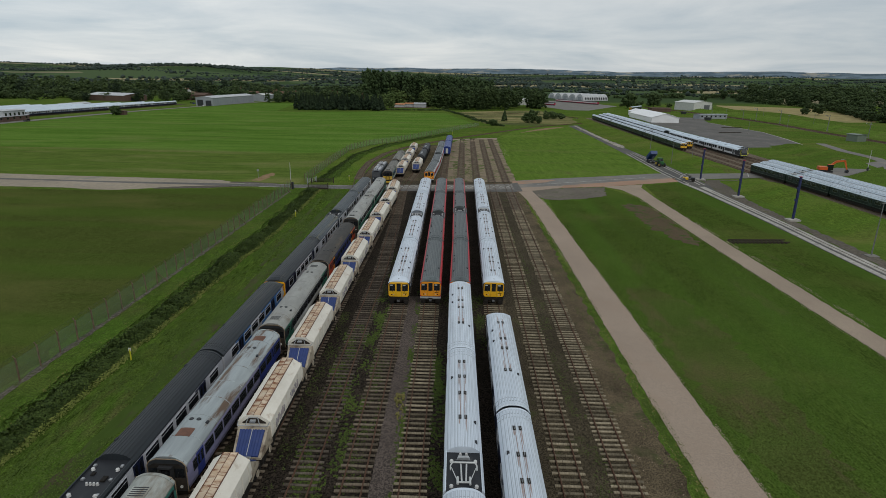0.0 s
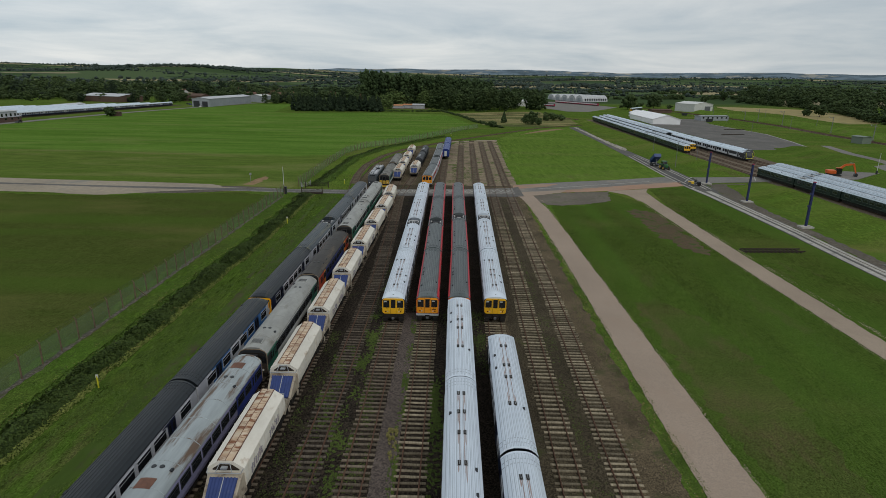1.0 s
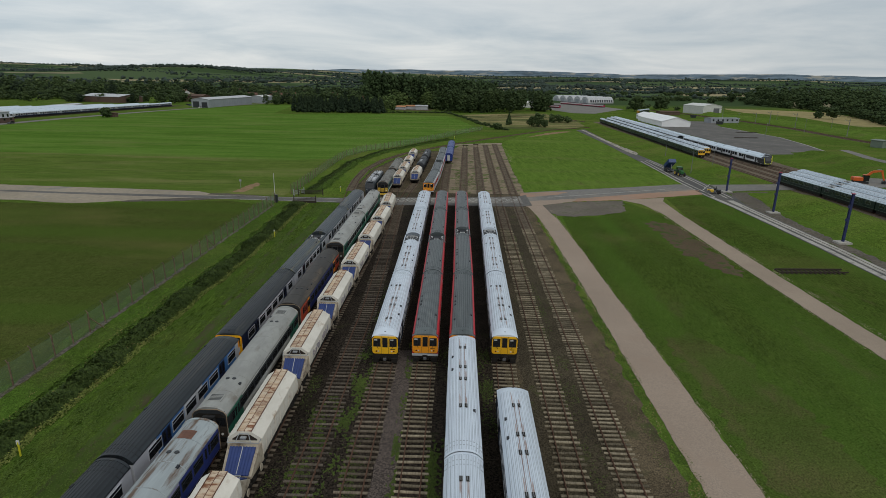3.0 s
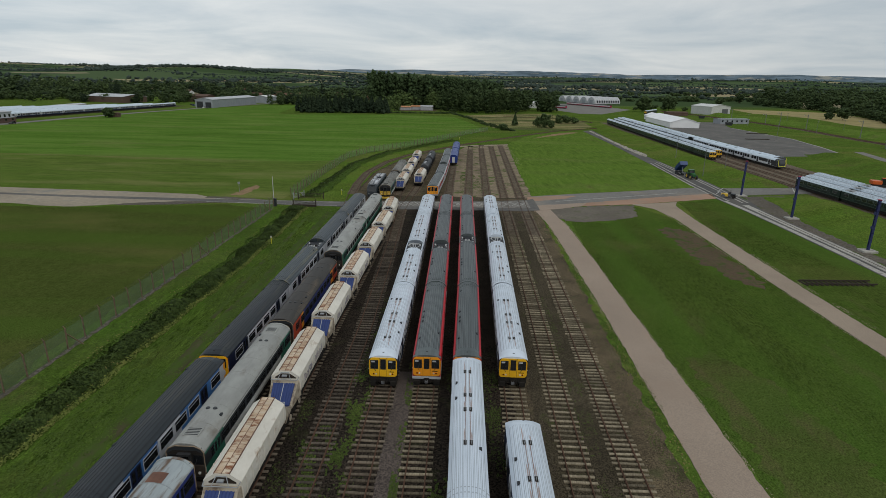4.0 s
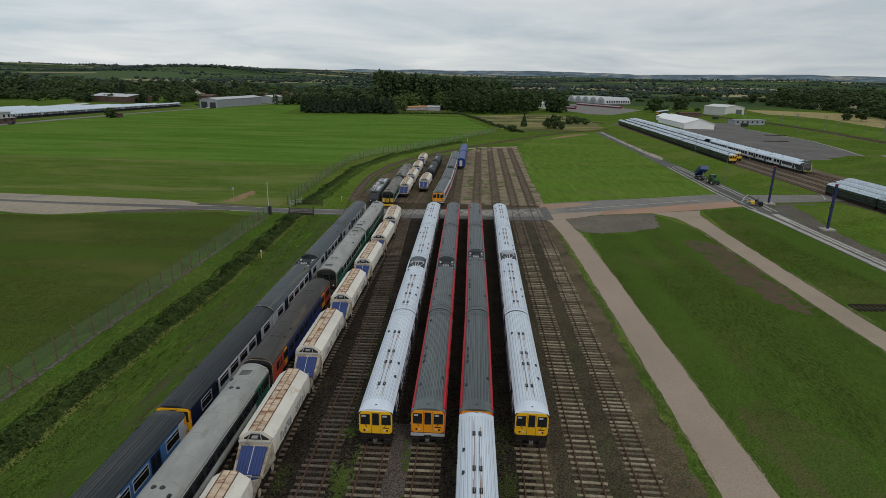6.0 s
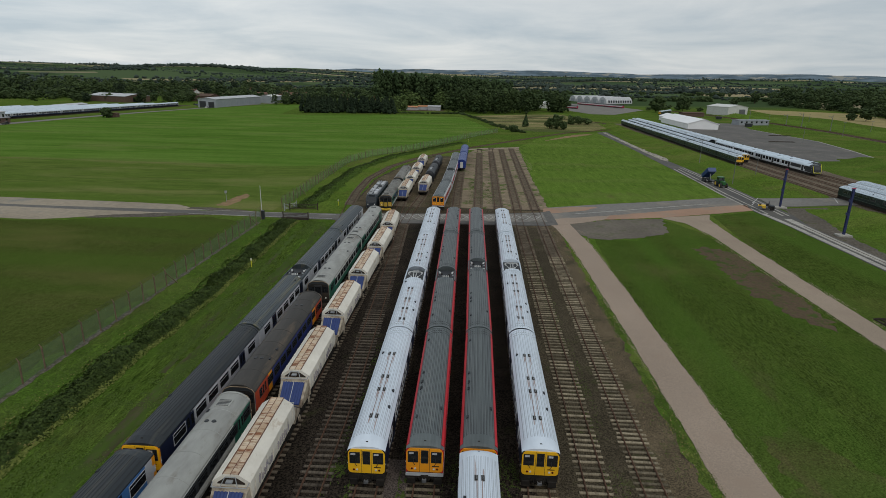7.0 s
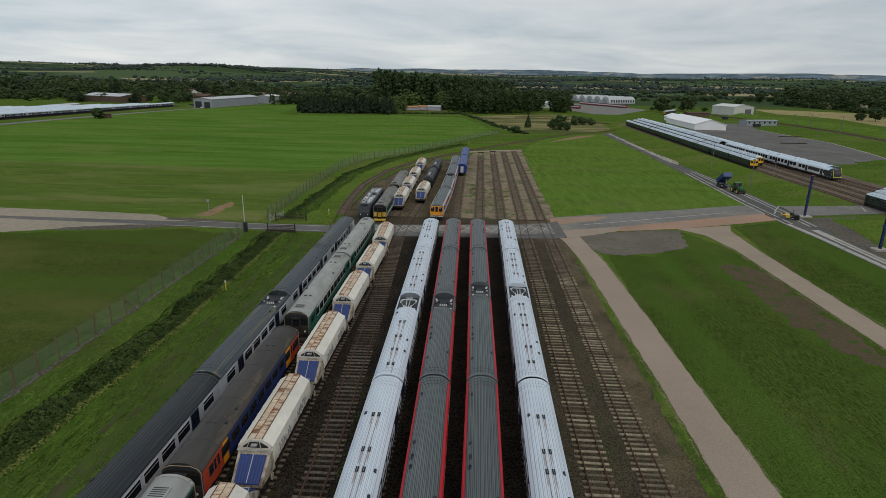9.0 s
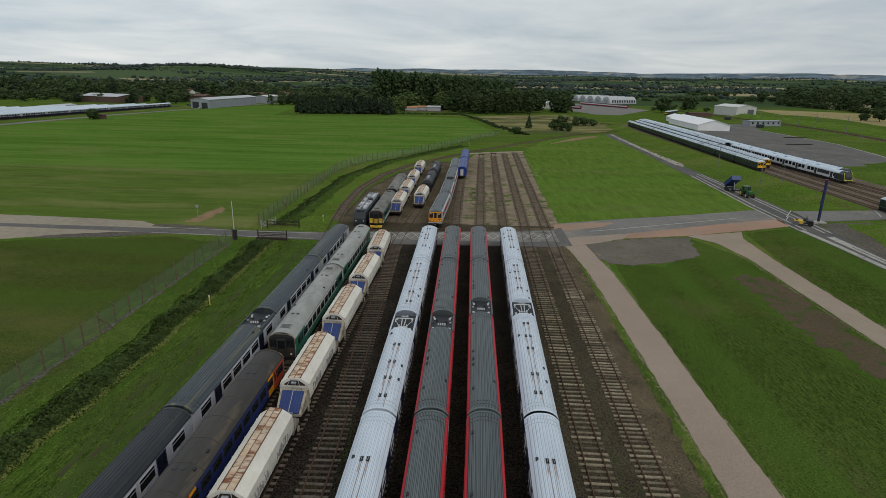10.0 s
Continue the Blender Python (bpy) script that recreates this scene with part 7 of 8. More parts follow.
def tractor(x, y, turn):
    root = thing("farm_tractor", "green farm tractor with yellow wheel rims", "tractor", m=pose(x, y, 0, 0, 0, turn))
    part("bonnet", Build().bevel_box(-0.5, 0.5, -2.6, -0.3, 1.0, 1.9, 0.15), M["mach_green"], root)
    part("chassis", Build().bevel_box(-0.45, 0.45, -2.5, 1.3, 0.6, 1.1, 0.05), M["charcoal"], root)
    cab = part("cab", Build().loft([[(0.8, -0.4, 1.1), (0.8, 1.2, 1.1), (-0.8, 1.2, 1.1), (-0.8, -0.4, 1.1)], [(0.75, -0.2, 2.7), (0.75, 1.1, 2.7), (-0.75, 1.1, 2.7), (-0.75, -0.2, 2.7)]]), M["glass"], root)
    part("cab_roof", Build().bevel_box(-0.85, 0.85, -0.35, 1.25, 2.7, 2.92, 0.08), M["mach_green"], cab)
    for sx in (-0.8, 0.8):
        for sy in (-0.35, 1.15):
            part("cab_pillar", Build().tube((sx, sy, 1.1), (sx * 0.95, sy, 2.72), 0.05, 6), M["mach_green"], cab)
    for s in (-1, 1):
        part("mudguard", Build().loft([[(s * 0.7, 0.75 + 1.0 * math.cos(t), 0.95 + 1.0 * math.sin(t)), (s * 1.25, 0.75 + 1.0 * math.cos(t), 0.95 + 1.0 * math.sin(t)), (s * 1.25, 0.75 + 1.05 * math.cos(t), 0.95 + 1.05 * math.sin(t)), (s * 0.7, 0.75 + 1.05 * math.cos(t), 0.95 + 1.05 * math.sin(t))] for t in (0.4, 0.9, 1.4, 1.9, 2.4)]), M["mach_green"], root)
    part("exhaust", Build().tube((0.42, -0.6, 1.8), (0.42, -0.6, 2.9), 0.06, 8), M["charcoal"], root)
    wheels(root, ((-0.98, 0.75), (0.98, 0.75)), 0.92, 0.5)
    wheels(root, ((-0.9, -2.0), (0.9, -2.0)), 0.68, 0.42)


def tip_trailer(x, y, turn):
    root = thing("tipping_trailer", "blue farm trailer with its body tipped up", "trailer", m=pose(x, y, 0, 0, 0, turn))
    part("chassis", Build().bevel_box(-0.6, 0.6, -3.2, 2.4, 0.8, 1.05, 0.03), M["charcoal"], root)
    tip = pose(0, 2.3, 1.15, -32, 0, 0)
    b = Build()
    b.box(-1.2, 1.2, -4.7, 0.0, 0.0, 0.1).box(-1.25, -1.15, -4.7, 0.0, 0.1, 1.25).box(1.15, 1.25, -4.7, 0.0, 0.1, 1.25).box(-1.15, 1.15, -4.75, -4.65, 0.1, 1.3)
    for i in range(5):
        for s in (-1, 1):
            b.box(min(s * 1.25, s * 1.31), max(s * 1.25, s * 1.31), -4.5 + 1.05 * i, -4.38 + 1.05 * i, 0.0, 1.25)
    part("body", b, M["bin_blue"], root, m=tip)
    part("ram", Build().tube((0, -1.2, 1.0), (0, -0.8, 2.8), 0.09, 8), M["steel"], root)
    wheels(root, ((-1.0, 0.5), (1.0, 0.5), (-1.0, 1.8), (1.0, 1.8)), 0.58, 0.4, rim="charcoal")


tractor(77.0, 208.4, 0)
tip_trailer(76.4, 215.6, 0)


def excavator(x, y, turn):
    root = thing("excavator", "orange tracked excavator with its arm reaching out", "excavator", m=pose(x, y, 0, 0, 0, turn))
    for s in (-1, 1):
        part("crawler_track", Build().loft([[(s * 1.0 + dx, y0, z) for y0, z in ((-2.0, 0.25), (-1.6, 0.0), (1.6, 0.0), (2.0, 0.25), (2.0, 0.6), (1.6, 0.85), (-1.6, 0.85), (-2.0, 0.6))] for dx in (-0.3, 0.3)]), M["rubber"], root)
    part("house", Build().bevel_box(-1.35, 1.35, -0.3, 2.3, 1.0, 2.1, 0.15), M["mach_orange"], root)
    part("turntable", Build().tube((0, 0, 0.7), (0, 0, 1.02), 0.8, 16), M["charcoal"], root)
    part("cab", Build().bevel_box(-1.35, -0.3, -1.9, -0.2, 1.0, 2.95, 0.15), M["glass"], root)
    part("cab_roof", Build().bevel_box(-1.38, -0.28, -1.9, -0.2, 2.9, 3.02, 0.05), M["mach_orange"], root)

    def beam(a, c, w0, w1, key="mach_orange", name="boom"):
        a, c = Vector(a), Vector(c)
        up = Vector((1, 0, 0)).cross((c - a).normalized())
        sec = lambda p, w: [p + up * w + Vector((0.2, 0, 0)), p + up * w - Vector((0.2, 0, 0)), p - up * w - Vector((0.2, 0, 0)), p - up * w + Vector((0.2, 0, 0))]
        part(name, Build().loft([sec(a, w0), sec(c, w1)]), M[key], root)

    beam((0.3, -0.6, 1.6), (0.3, -3.0, 3.9), 0.3, 0.36)
    beam((0.3, -3.0, 3.9), (0.3, -5.6, 4.3), 0.36, 0.25)
    beam((0.3, -5.4, 4.5), (0.3, -6.6, 1.3), 0.28, 0.16, name="dipper_arm")
    beam((0.3, -4.2, 4.7), (0.3, -5.4, 4.6), 0.08, 0.08, "steel", "hydraulic_ram")
    part("bucket", Build().loft([[(0.3 + dx, -6.6, 1.4), (0.3 + dx, -7.2, 0.9), (0.3 + dx, -7.0, 0.2), (0.3 + dx, -6.3, 0.1), (0.3 + dx, -6.2, 0.9)] for dx in (-0.6, 0.6)]), M["charcoal"], root)


excavator(131.5, 200.0, 75)


def road_roller(x, y, turn):
    root = thing("road_roller", "small yellow road roller with a roll bar", "road roller", m=pose(x, y, 0, 0, 0, turn))
    part("body", Build().bevel_box(-0.7, 0.7, 0.1, 1.75, 0.5, 1.2, 0.12), M["mach_yellow"], root)
    part("frame", Build().bevel_box(-0.45, 0.45, -1.7, 1.7, 0.45, 0.68, 0.04), M["charcoal"], root)
    for yy, key in ((-1.3, "black"), (1.35, "dull_steel")):
        d = part("drum", Build().tube((-0.75, yy, 0.52), (0.75, yy, 0.52), 0.52, 20), M[key], root)
        part("drum_guard", Build().bevel_box(-0.8, 0.8, yy - 0.3, yy + 0.3, 1.04, 1.2, 0.05), M["charcoal" if yy < 0 else "mach_yellow"], d)
    part("seat", Build().bevel_box(-0.28, 0.28, -0.4, 0.1, 1.0, 1.55, 0.06), M["rubber"], root)
    part("roll_bar", Build().strip([(-0.6, -0.5, 1.0), (-0.6, -0.5, 2.2), (0.6, -0.5, 2.2), (0.6, -0.5, 1.0)], 0.045), M["charcoal"], root)
    part("engine", Build().bevel_box(-0.65, 0.65, -1.75, -0.5, 0.7, 1.3, 0.1), M["charcoal"], root)


road_roller(74.6, 176.6, 68)


def track_panel(x, y, turn, length):
    root = thing("track_panel", "short dark length of spare track on the grass", "track panel", "spare track panels", m=pose(x, y, 0.0, 0, 0, turn))
    for s in (-0.8, 0.8):
        part("rail", Build().box(-length / 2, length / 2, s - 0.06, s + 0.06, 0.15, 0.34), M["timber"], root)
    for i in range(int(length / 0.8)):
        part("sleeper", Build().bevel_box(-length / 2 + 0.8 * i, -length / 2 + 0.8 * i + 0.28, -1.2, 1.2, 0.0, 0.15, 0.02), M["timber"], root)


track_panel(60.6, 107.9, 3, 11.4)
for x, y in ((172.0, 355.0), (192.0, 395.0)):
    track_panel(x, y, 5, 14.0)


def buffer_stop(x, y):
    root = thing("buffer_stop", "dark rusty steel buffer stop at a siding's end", "buffer stop", "buffer stops", m=pose(x, y, 0))
    for s in (-0.75, 0.75):
        part("upright", Build().strip([(s, 0, 0.0), (s, 0, 1.3)], 0.1).strip([(s, 0.0, 1.1), (s, 1.2, 0.1)], 0.08), M["timber"], root)
    part("beam", Build().bevel_box(-1.2, 1.2, -0.18, 0.12, 0.95, 1.3, 0.03), M["timber"], root)


buffer_stop(6.25, 277.4)
buffer_stop(11.2, 281.4)


def car(x, y, turn, key, label):
    root = thing("parked_car", label, "car", "parked cars", m=pose(x, y, 0, 0, 0, turn))
    side = [(-2.1, 0.35), (-2.15, 0.75), (-1.2, 0.95), (1.8, 0.95), (2.1, 0.8), (2.1, 0.35)]
    part("body", Build().loft([[(dx, yy, z) for yy, z in side] for dx in (-0.88, 0.88)]), M[key], root)
    part("cabin", Build().loft([[(dx * k, yy, z) for dx, k in ((-0.8, 1), (0.8, 1))] for yy, z, k in ((-1.1, 0.94, 1), (1.7, 0.94, 1), (1.2, 1.45, 1), (-0.4, 1.45, 1))], caps=True), M["glass"], root)
    part("car_roof", Build().bevel_box(-0.7, 0.7, -0.4, 1.2, 1.43, 1.5, 0.04), M[key], root)
    for px in (-0.8, 0.8):
        for py in (-1.3, 1.3):
            part("wheel", Build().tube((px - 0.1, py, 0.33), (px + 0.1, py, 0.33), 0.33, 12), M["rubber"], root)


car(-259.5, 352, 5, "charcoal", "dark parked car on the perimeter road")
for i, (x, y) in enumerate(((-236, 556), (-231, 552), (-262, 592), (-258, 600), (-268, 602))):
    car(x, y, 20 * i, ("cream_white", "charcoal", "royal_blue")[i % 3], "parked car near the distant shed")


def far_mast(x, y, h):
    root = thing("line_mast", "grey steel mast with an arm beside the far line", "mast", "far line masts", m=pose(x, y, 0))
    part("base", Build().bevel_box(-0.5, 0.5, -0.5, 0.5, -0.1, 0.4, 0.05), M["concrete"], root)
    part("pole", Build().tube((0, 0, 0.2), (0, 0, h), 0.22, 8, 0.16), M["post_grey"], root)
    part("arm", Build().tube((0, 0, h - 0.7), (-3.2, 0, h - 0.3), 0.09, 6).tube((0, 0, h - 1.9), (-3.0, 0, h - 0.35), 0.07, 6), M["post_grey"], root)
    part("insulator", Build().tube((-2.6, 0, h - 0.9), (-2.6, 0, h - 0.35), 0.12, 8), M["insulator"], root)


for x, y, h in ((251.5, 501, 8), (252.8, 482, 10), (252.4, 446, 10.5), (247.3, 381, 10.5), (241.5, 335, 9), (251, 560, 9)):
    far_mast(x, y, h)

# ---- buildings ----
def shed(x, y, turn, w, l, h, rise, wall, roof, label, name="storage_shed", category="shed", doors=(), windows=0, door_mat="charcoal"):
    """A gabled shed; its ridge runs along its own y, its near gable at -l/2."""
    root = thing(name, label, category, m=pose(x, y, 0, 0, 0, turn))
    a = w / 2
    part("wall", Build().prism([(-a, -0.1), (a, -0.1), (a, h), (0, h + rise), (-a, h)], -l / 2, l / 2), M[wall], root)
    for s in (-1, 1):
        b = Build()
        b.loft([[(0, yy, h + rise + 0.05), (s * (a + 0.4), yy, h - 0.1), (s * (a + 0.4), yy, h + 0.12), (0, yy, h + rise + 0.28)] for yy in (-l / 2 - 0.4, l / 2 + 0.4)])
        rf = part("roof", b, M[roof], root)
        for i in range(int(l / 12)):
            yy = -l / 2 + 6 + 12 * i
            part("roof_seam", Build().loft([[(0, yy + q, h + rise + 0.26), (s * (a + 0.4), yy + q, h + 0.1), (s * (a + 0.4), yy + q, h + 0.18), (0, yy + q, h + rise + 0.34)] for q in (-0.1, 0.1)]), M[roof], rf)
    for i in range(int(l / 20)):
        yy = -l / 2 + 10 + 20 * i
        for s in (-1, 1):
            part("wall_rib", Build().box(min(s * a, s * (a + 0.08)), max(s * a, s * (a + 0.08)), yy - 0.15, yy + 0.15, 0, h - 0.15), M[wall], root)
    # no opening is cut: charcoal slabs paint the dark inside of open doorways
    for x0, x1, z1 in doors:
        part("door", Build().box(x0, x1, -l / 2 - 0.12, -l / 2 + 0.1, 0, z1), M[door_mat], root, "charcoal slab painting the shade of an open doorway" if door_mat == "charcoal" else "grey roller door")
    for i in range(windows):
        yy = -l / 2 + l * (i + 0.5) / windows
        for s in (-1, 1):
            part("window", Build().box(min(s * a, s * (a + 0.06)), max(s * a, s * (a + 0.06)), yy - 0.7, yy + 0.7, h * 0.45, h * 0.8), M["glass"], root)
    return root


shed(-234.5, 610, -4, 17, 98, 7.4, 1.4, "grey_clad", "light_grey", "long grey clad railway shed with open doors", doors=((-7, -1, 5.6), (1.5, 7, 5.0)))
shed(-222, 690, -4, 14, 30, 7, 1.4, "grey_clad", "cream_white", "smaller pale shed behind the railway shed")
shed(-368, 640, 70, 30, 55, 6, 2.2, "brick", "light_grey", "low brick industrial building with a pale roof", doors=((-6, 0, 4),))
shed(-330, 505, 4, 9, 40, 3.0, 0.6, "cream_white", "light_grey", "white site cabins beyond the storage lines", windows=5)
shed(-300, 690, 80, 18, 30, 6, 2.0, "brick", "brick", "brown brick works building among the trees")
shed(-246, 755, 85, 16, 34, 7, 2.0, "house", "tile", "brown brick building among the trees")
shed(-273.0, 352, 0, 12, 26, 3.0, 0.2, "brick", "light_grey", "flat-roofed brick building beside the perimeter road", windows=5)
shed(-273.5, 355, 0, 10, 18, 6.2, 0.3, "light_grey", "light_grey", "grey upper storey with a band of windows", windows=5)
shed(-239.6, 422.5, 0, 4.2, 4.0, 2.5, 0.3, "brick", "brick", "small brown brick hut in the grass", "brick_hut", "hut")
shed(167, 514, -3, 12, 30, 3.4, 2.2, "white_sheet", "white_sheet", "white fabric wing behind the large marquee", "marquee", "marquee", windows=6)
shed(162, 466, -3, 20, 66, 3.6, 3.0, "white_sheet", "white_sheet", "large white fabric marquee with a pitched roof", "marquee", "marquee", windows=0)
shed(264, 637, 20, 24, 29, 8.2, 2.0, "cream_white", "cream_white", "white clad warehouse with a grey roller door", "warehouse", "warehouse", doors=((1.5, 9.0, 6.0),), door_mat="dull_steel")
shed(219, 491, -74, 8, 27, 3.6, 0.2, "grey_clad", "grey_clad", "flat-roofed grey site cabin with windows", "site_cabin", "cabin", windows=6)
shed(213, 595, 95, 10, 20, 3.2, 0.6, "brick", "brick", "low brown brick building", "brick_building", "building")
for x, y, w in ((208, 470, 4.0), (222, 555, 4.0)):
    solo("waste_skip", Build().loft([[(-w / 2, -1, 0), (w / 2, -1, 0), (w / 2, 1, 0), (-w / 2, 1, 0)], [(-w / 2 - 0.6, -1.1, 2.4), (w / 2 + 0.6, -1.1, 2.4), (w / 2 + 0.6, 1.1, 2.4), (-w / 2 - 0.6, 1.1, 2.4)]]), M["charcoal"], "dark steel container on the hard standing", "container", "containers", m=pose(x, y, 0))
for i in range(4):
    solo("plastic_barrier", Build().bevel_box(-1.2, 1.2, -0.5, 0.5, 0, 1.6, 0.3), M["magenta_red" if i % 2 else "cream_white"], "red or white plastic road barrier", "barrier", "plastic barriers", m=pose(236 + 4.5 * i, 522 + 2 * i, 0, 0, 0, 15 * i))

# barrel-vaulted hangars
for i in range(5):
    root = thing("arched_hangar", "pale grey barrel-vaulted hangar with side windows", "hangar", "arched hangars", m=pose(214 - 7.6 * i, 863.6 + 15.3 * i, hill(190, 880) - 0.2, 0, 0, 27))
    arc = lambda x, r: [(x, r * math.cos(t), max(0, r * 1.1 * math.sin(t))) for t in (math.pi * k / 14 for k in range(15))]
    part("vault", Build().loft([arc(-30, 8.2), arc(16, 8.2)]), M["light_grey"], root)
    for k in range(6):
        part("rib", Build().loft([arc(-28 + 8.4 * k, 8.35), arc(-27.4 + 8.4 * k, 8.35)]), M["cream_white"], root)
    for k in range(10):
        part("window", Build().box(-26 + 4.2 * k, -24.2 + 4.2 * k, -8.3, -7.2, 1.4, 4.6), M["charcoal"], root)
    part("end_door", Build().box(-30.15, -29.9, -3.6, 3.6, 0, 5.2), M["grey_clad"], root)
sheet("hard_standing", [(98, 690), (119, 592), (140, 590), (200, 700), (190, 760), (215, 850), (160, 900), (125, 860)], 0.05, M["concrete"], "pale apron in front of the hangars", "pavement", 6, 0.5, seed=41)
apron = dict(length=19.85, roof="charcoal", style="plain", body="magenta_red", door="magenta_red", rim="magenta_red", lite=True, pane=1.8, bare=True, ends=("none", "none"), pots=0, band=("cream_white", 1.9, 2.9))
for x, y, turn in [(181 - 7.05 * i, 739 + 18.6 * i, 20.8) for i in range(5)] + [(104, 712, 40), (117, 697, 40)]:
    if "ap" not in MADE:
        MADE["ap"] = coach(apron, "red-and-white stored unit by the hangars", "train carriage", "units by the hangars")
        MADE["ap"].matrix_basis = pose(x, y, 0, 0, 0, turn)
    else:
        copy_thing(MADE["ap"], pose(x, y, 0, 0, 0, turn))
copy_thing(MADE["gc"], pose(192.4, 614.4, 0, 0, 0, -32))
copy_thing(MADE["gm"], pose(203.1, 631.5, 0, 0, 0, -32))
for i, (x, y) in enumerate(((-53, 601), (-41, 606), (-31, 600))):
    shed(x, y, 85, 6, 12, 2.6 + 0.5 * i, 0.9, "light_grey", "light_grey" if i == 2 else "timber_new", "low works unit on the building site", "site_cabin", "cabin")
sheet("bare_patch", [(-64, 578), (-22, 584), (-20, 612), (-60, 612)], 0.03, M["dirt"], "bare earth of a small building site", "ground", 6, 1.0, seed=42)
shed(84, 700, 80, 12, 34, 5.5, 1.6, "cream_white", "cream_white", "white clad store half hidden by trees", "storage_shed", "shed")
shed(221.5, 316, 20, 7, 6, 3.6, 0.2, "grey_green", "grey_green", "small grey-green trackside building", "relay_room", "hut")
r = random.Random(9)
for i in range(26):
    x, y = (r.uniform(-420, -90), r.uniform(800, 1000)) if i < 18 else (r.uniform(-60, 100), r.uniform(900, 1050))
    w, l, h = r.uniform(7, 9), r.uniform(9, 16), r.uniform(4.5, 5.5)
    root = thing("house", "brick house with a pitched tiled roof among trees", "house", "village houses", m=pose(x, y, hill(x, y), 0, 0, r.uniform(0, 180)))
    part("wall", Build().prism([(-w / 2, -1), (w / 2, -1), (w / 2, h), (0, h + 2.6), (-w / 2, h)], -l / 2, l / 2), M[r.choice(("house", "house", "cream_white"))], root)
    for s in (-1, 1):
        part("roof", Build().loft([[(0, yy, h + 2.65), (s * (w / 2 + 0.4), yy, h - 0.15), (s * (w / 2 + 0.4), yy, h + 0.1), (0, yy, h + 2.9)] for yy in (-l / 2 - 0.3, l / 2 + 0.3)]), M["tile"], root)
    part("chimney", Build().box(-0.5, 0.5, -l / 2 + 0.5, -l / 2 + 1.4, h + 1.5, h + 4), M["house"], root)


# ---- trees ----
def crown_points(n, w, h, z0, kind):
    """Leaf places for one crown; lobes give the outline its lumps and gaps."""
    if kind == "cone":
        q = rng.uniform(0, 1, n) ** 0.7
        rr = w / 2 * (1 - q * 0.93) * rng.uniform(0.55, 1.08, n)
        a = rng.uniform(0, 2 * np.pi, n)
        return np.stack([rr * np.cos(a), rr * np.sin(a), z0 + (h - z0) * q], 1), np.stack([np.cos(a), np.sin(a), np.full(n, 0.45)], 1)
    lobes = 9 if kind == "round" else 8
    out, face = [], []
    for k in range(lobes):
        if kind == "poplar":
            c = np.array([rng.normal(0, w * 0.13), rng.normal(0, w * 0.13), z0 + (h - z0) * (0.12 + 0.8 * k / (lobes - 1))])
            s = np.array([w * 0.36, w * 0.36, (h - z0) * 0.15]) * (1.0 - 0.45 * (k / lobes) ** 2)
        else:
            a, q = rng.uniform(0, 2 * np.pi), rng.uniform(0.0, 0.30)
            c = np.array([w * q * math.cos(a), w * q * math.sin(a), z0 + (h - z0) * rng.uniform(0.14, 0.74)])
            s = np.array([w * 0.26, w * 0.26, (h - z0) * 0.25]) * rng.uniform(0.75, 1.2)
        d = rng.normal(size=(n // lobes, 3))
        d /= np.linalg.norm(d, axis=1)[:, None]
        out.append(c + d * s * rng.uniform(0.8, 1.05, (n // lobes, 1)))
        face.append(d / s * s.mean())
    return np.concatenate(out), np.concatenate(face)


def crown_clumps(w, h, z0, kind, many=1.0, level=2):
    """Clumps that fill one crown."""
    if kind == "cone":
        k = int(70 * many)
        q = (np.arange(k) + rng.uniform(0, 1, k)) / k
        a = rng.uniform(0, 2 * np.pi, k)
        rr = w * 0.36 * (1 - q) ** 0.8
        pts = np.stack([rr * np.cos(a), rr * np.sin(a), z0 + (h - z0) * (0.04 + 0.9 * q)], 1)
        return clumps(pts, w * (0.17 - 0.12 * q), 1.1, 1, 0.42)
    if kind == "poplar":
        pts, face = crown_points(int(96 * many), w * 0.85, h, z0, kind)
        return clumps(pts, rng.uniform(0.07, 0.135, len(pts)) * w, 1.25, level, 0.42)
    pts, face = crown_points(int(63 * many), w * 0.98, h * 0.96, z0 + 0.03 * h, kind)
    return clumps(pts, rng.uniform(0.06, 0.125, len(pts)) * w, 0.8, level, 0.42)


def tree(x, y, h, w, kind, leaf, label, n=700, size=0.75, group=""):
    root = thing("tree", label, "tree", group, m=pose(x, y, hill(x, y)))
    b = Build()
    b.tube((0, 0, -0.3), (0.1, 0, h * 0.45), h * 0.022 + 0.1, 8, h * 0.014 + 0.05)
    for k in range(4):
        a = 1.6 * k + 0.4
        b.tube((0.05, 0, h * (0.28 + 0.05 * k)), (w * 0.28 * math.cos(a), w * 0.28 * math.sin(a), h * (0.5 + 0.06 * k)), h * 0.01 + 0.04, 6, 0.04)
    b.tube((0.1, 0, h * 0.45), (0, 0, h * 0.8), h * 0.014 + 0.05, 6, 0.04)
    part("trunk", b, M["bark"], root)
    pts, face = crown_points(n, w, h, h * (0.04 if group == "scrub trees" or kind == "cone" else 0.12), kind)
    v, f = soup(pts, size * 0.8, facing=face)
    cv, cf = crown_clumps(w * 0.95, h, h * (0.04 if group == "scrub trees" or kind == "cone" else 0.12), kind)
    part("crown", raw_mesh("crown", np.concatenate([v, cv]), np.concatenate([f, cf + len(v)]), M[leaf]), None, root)


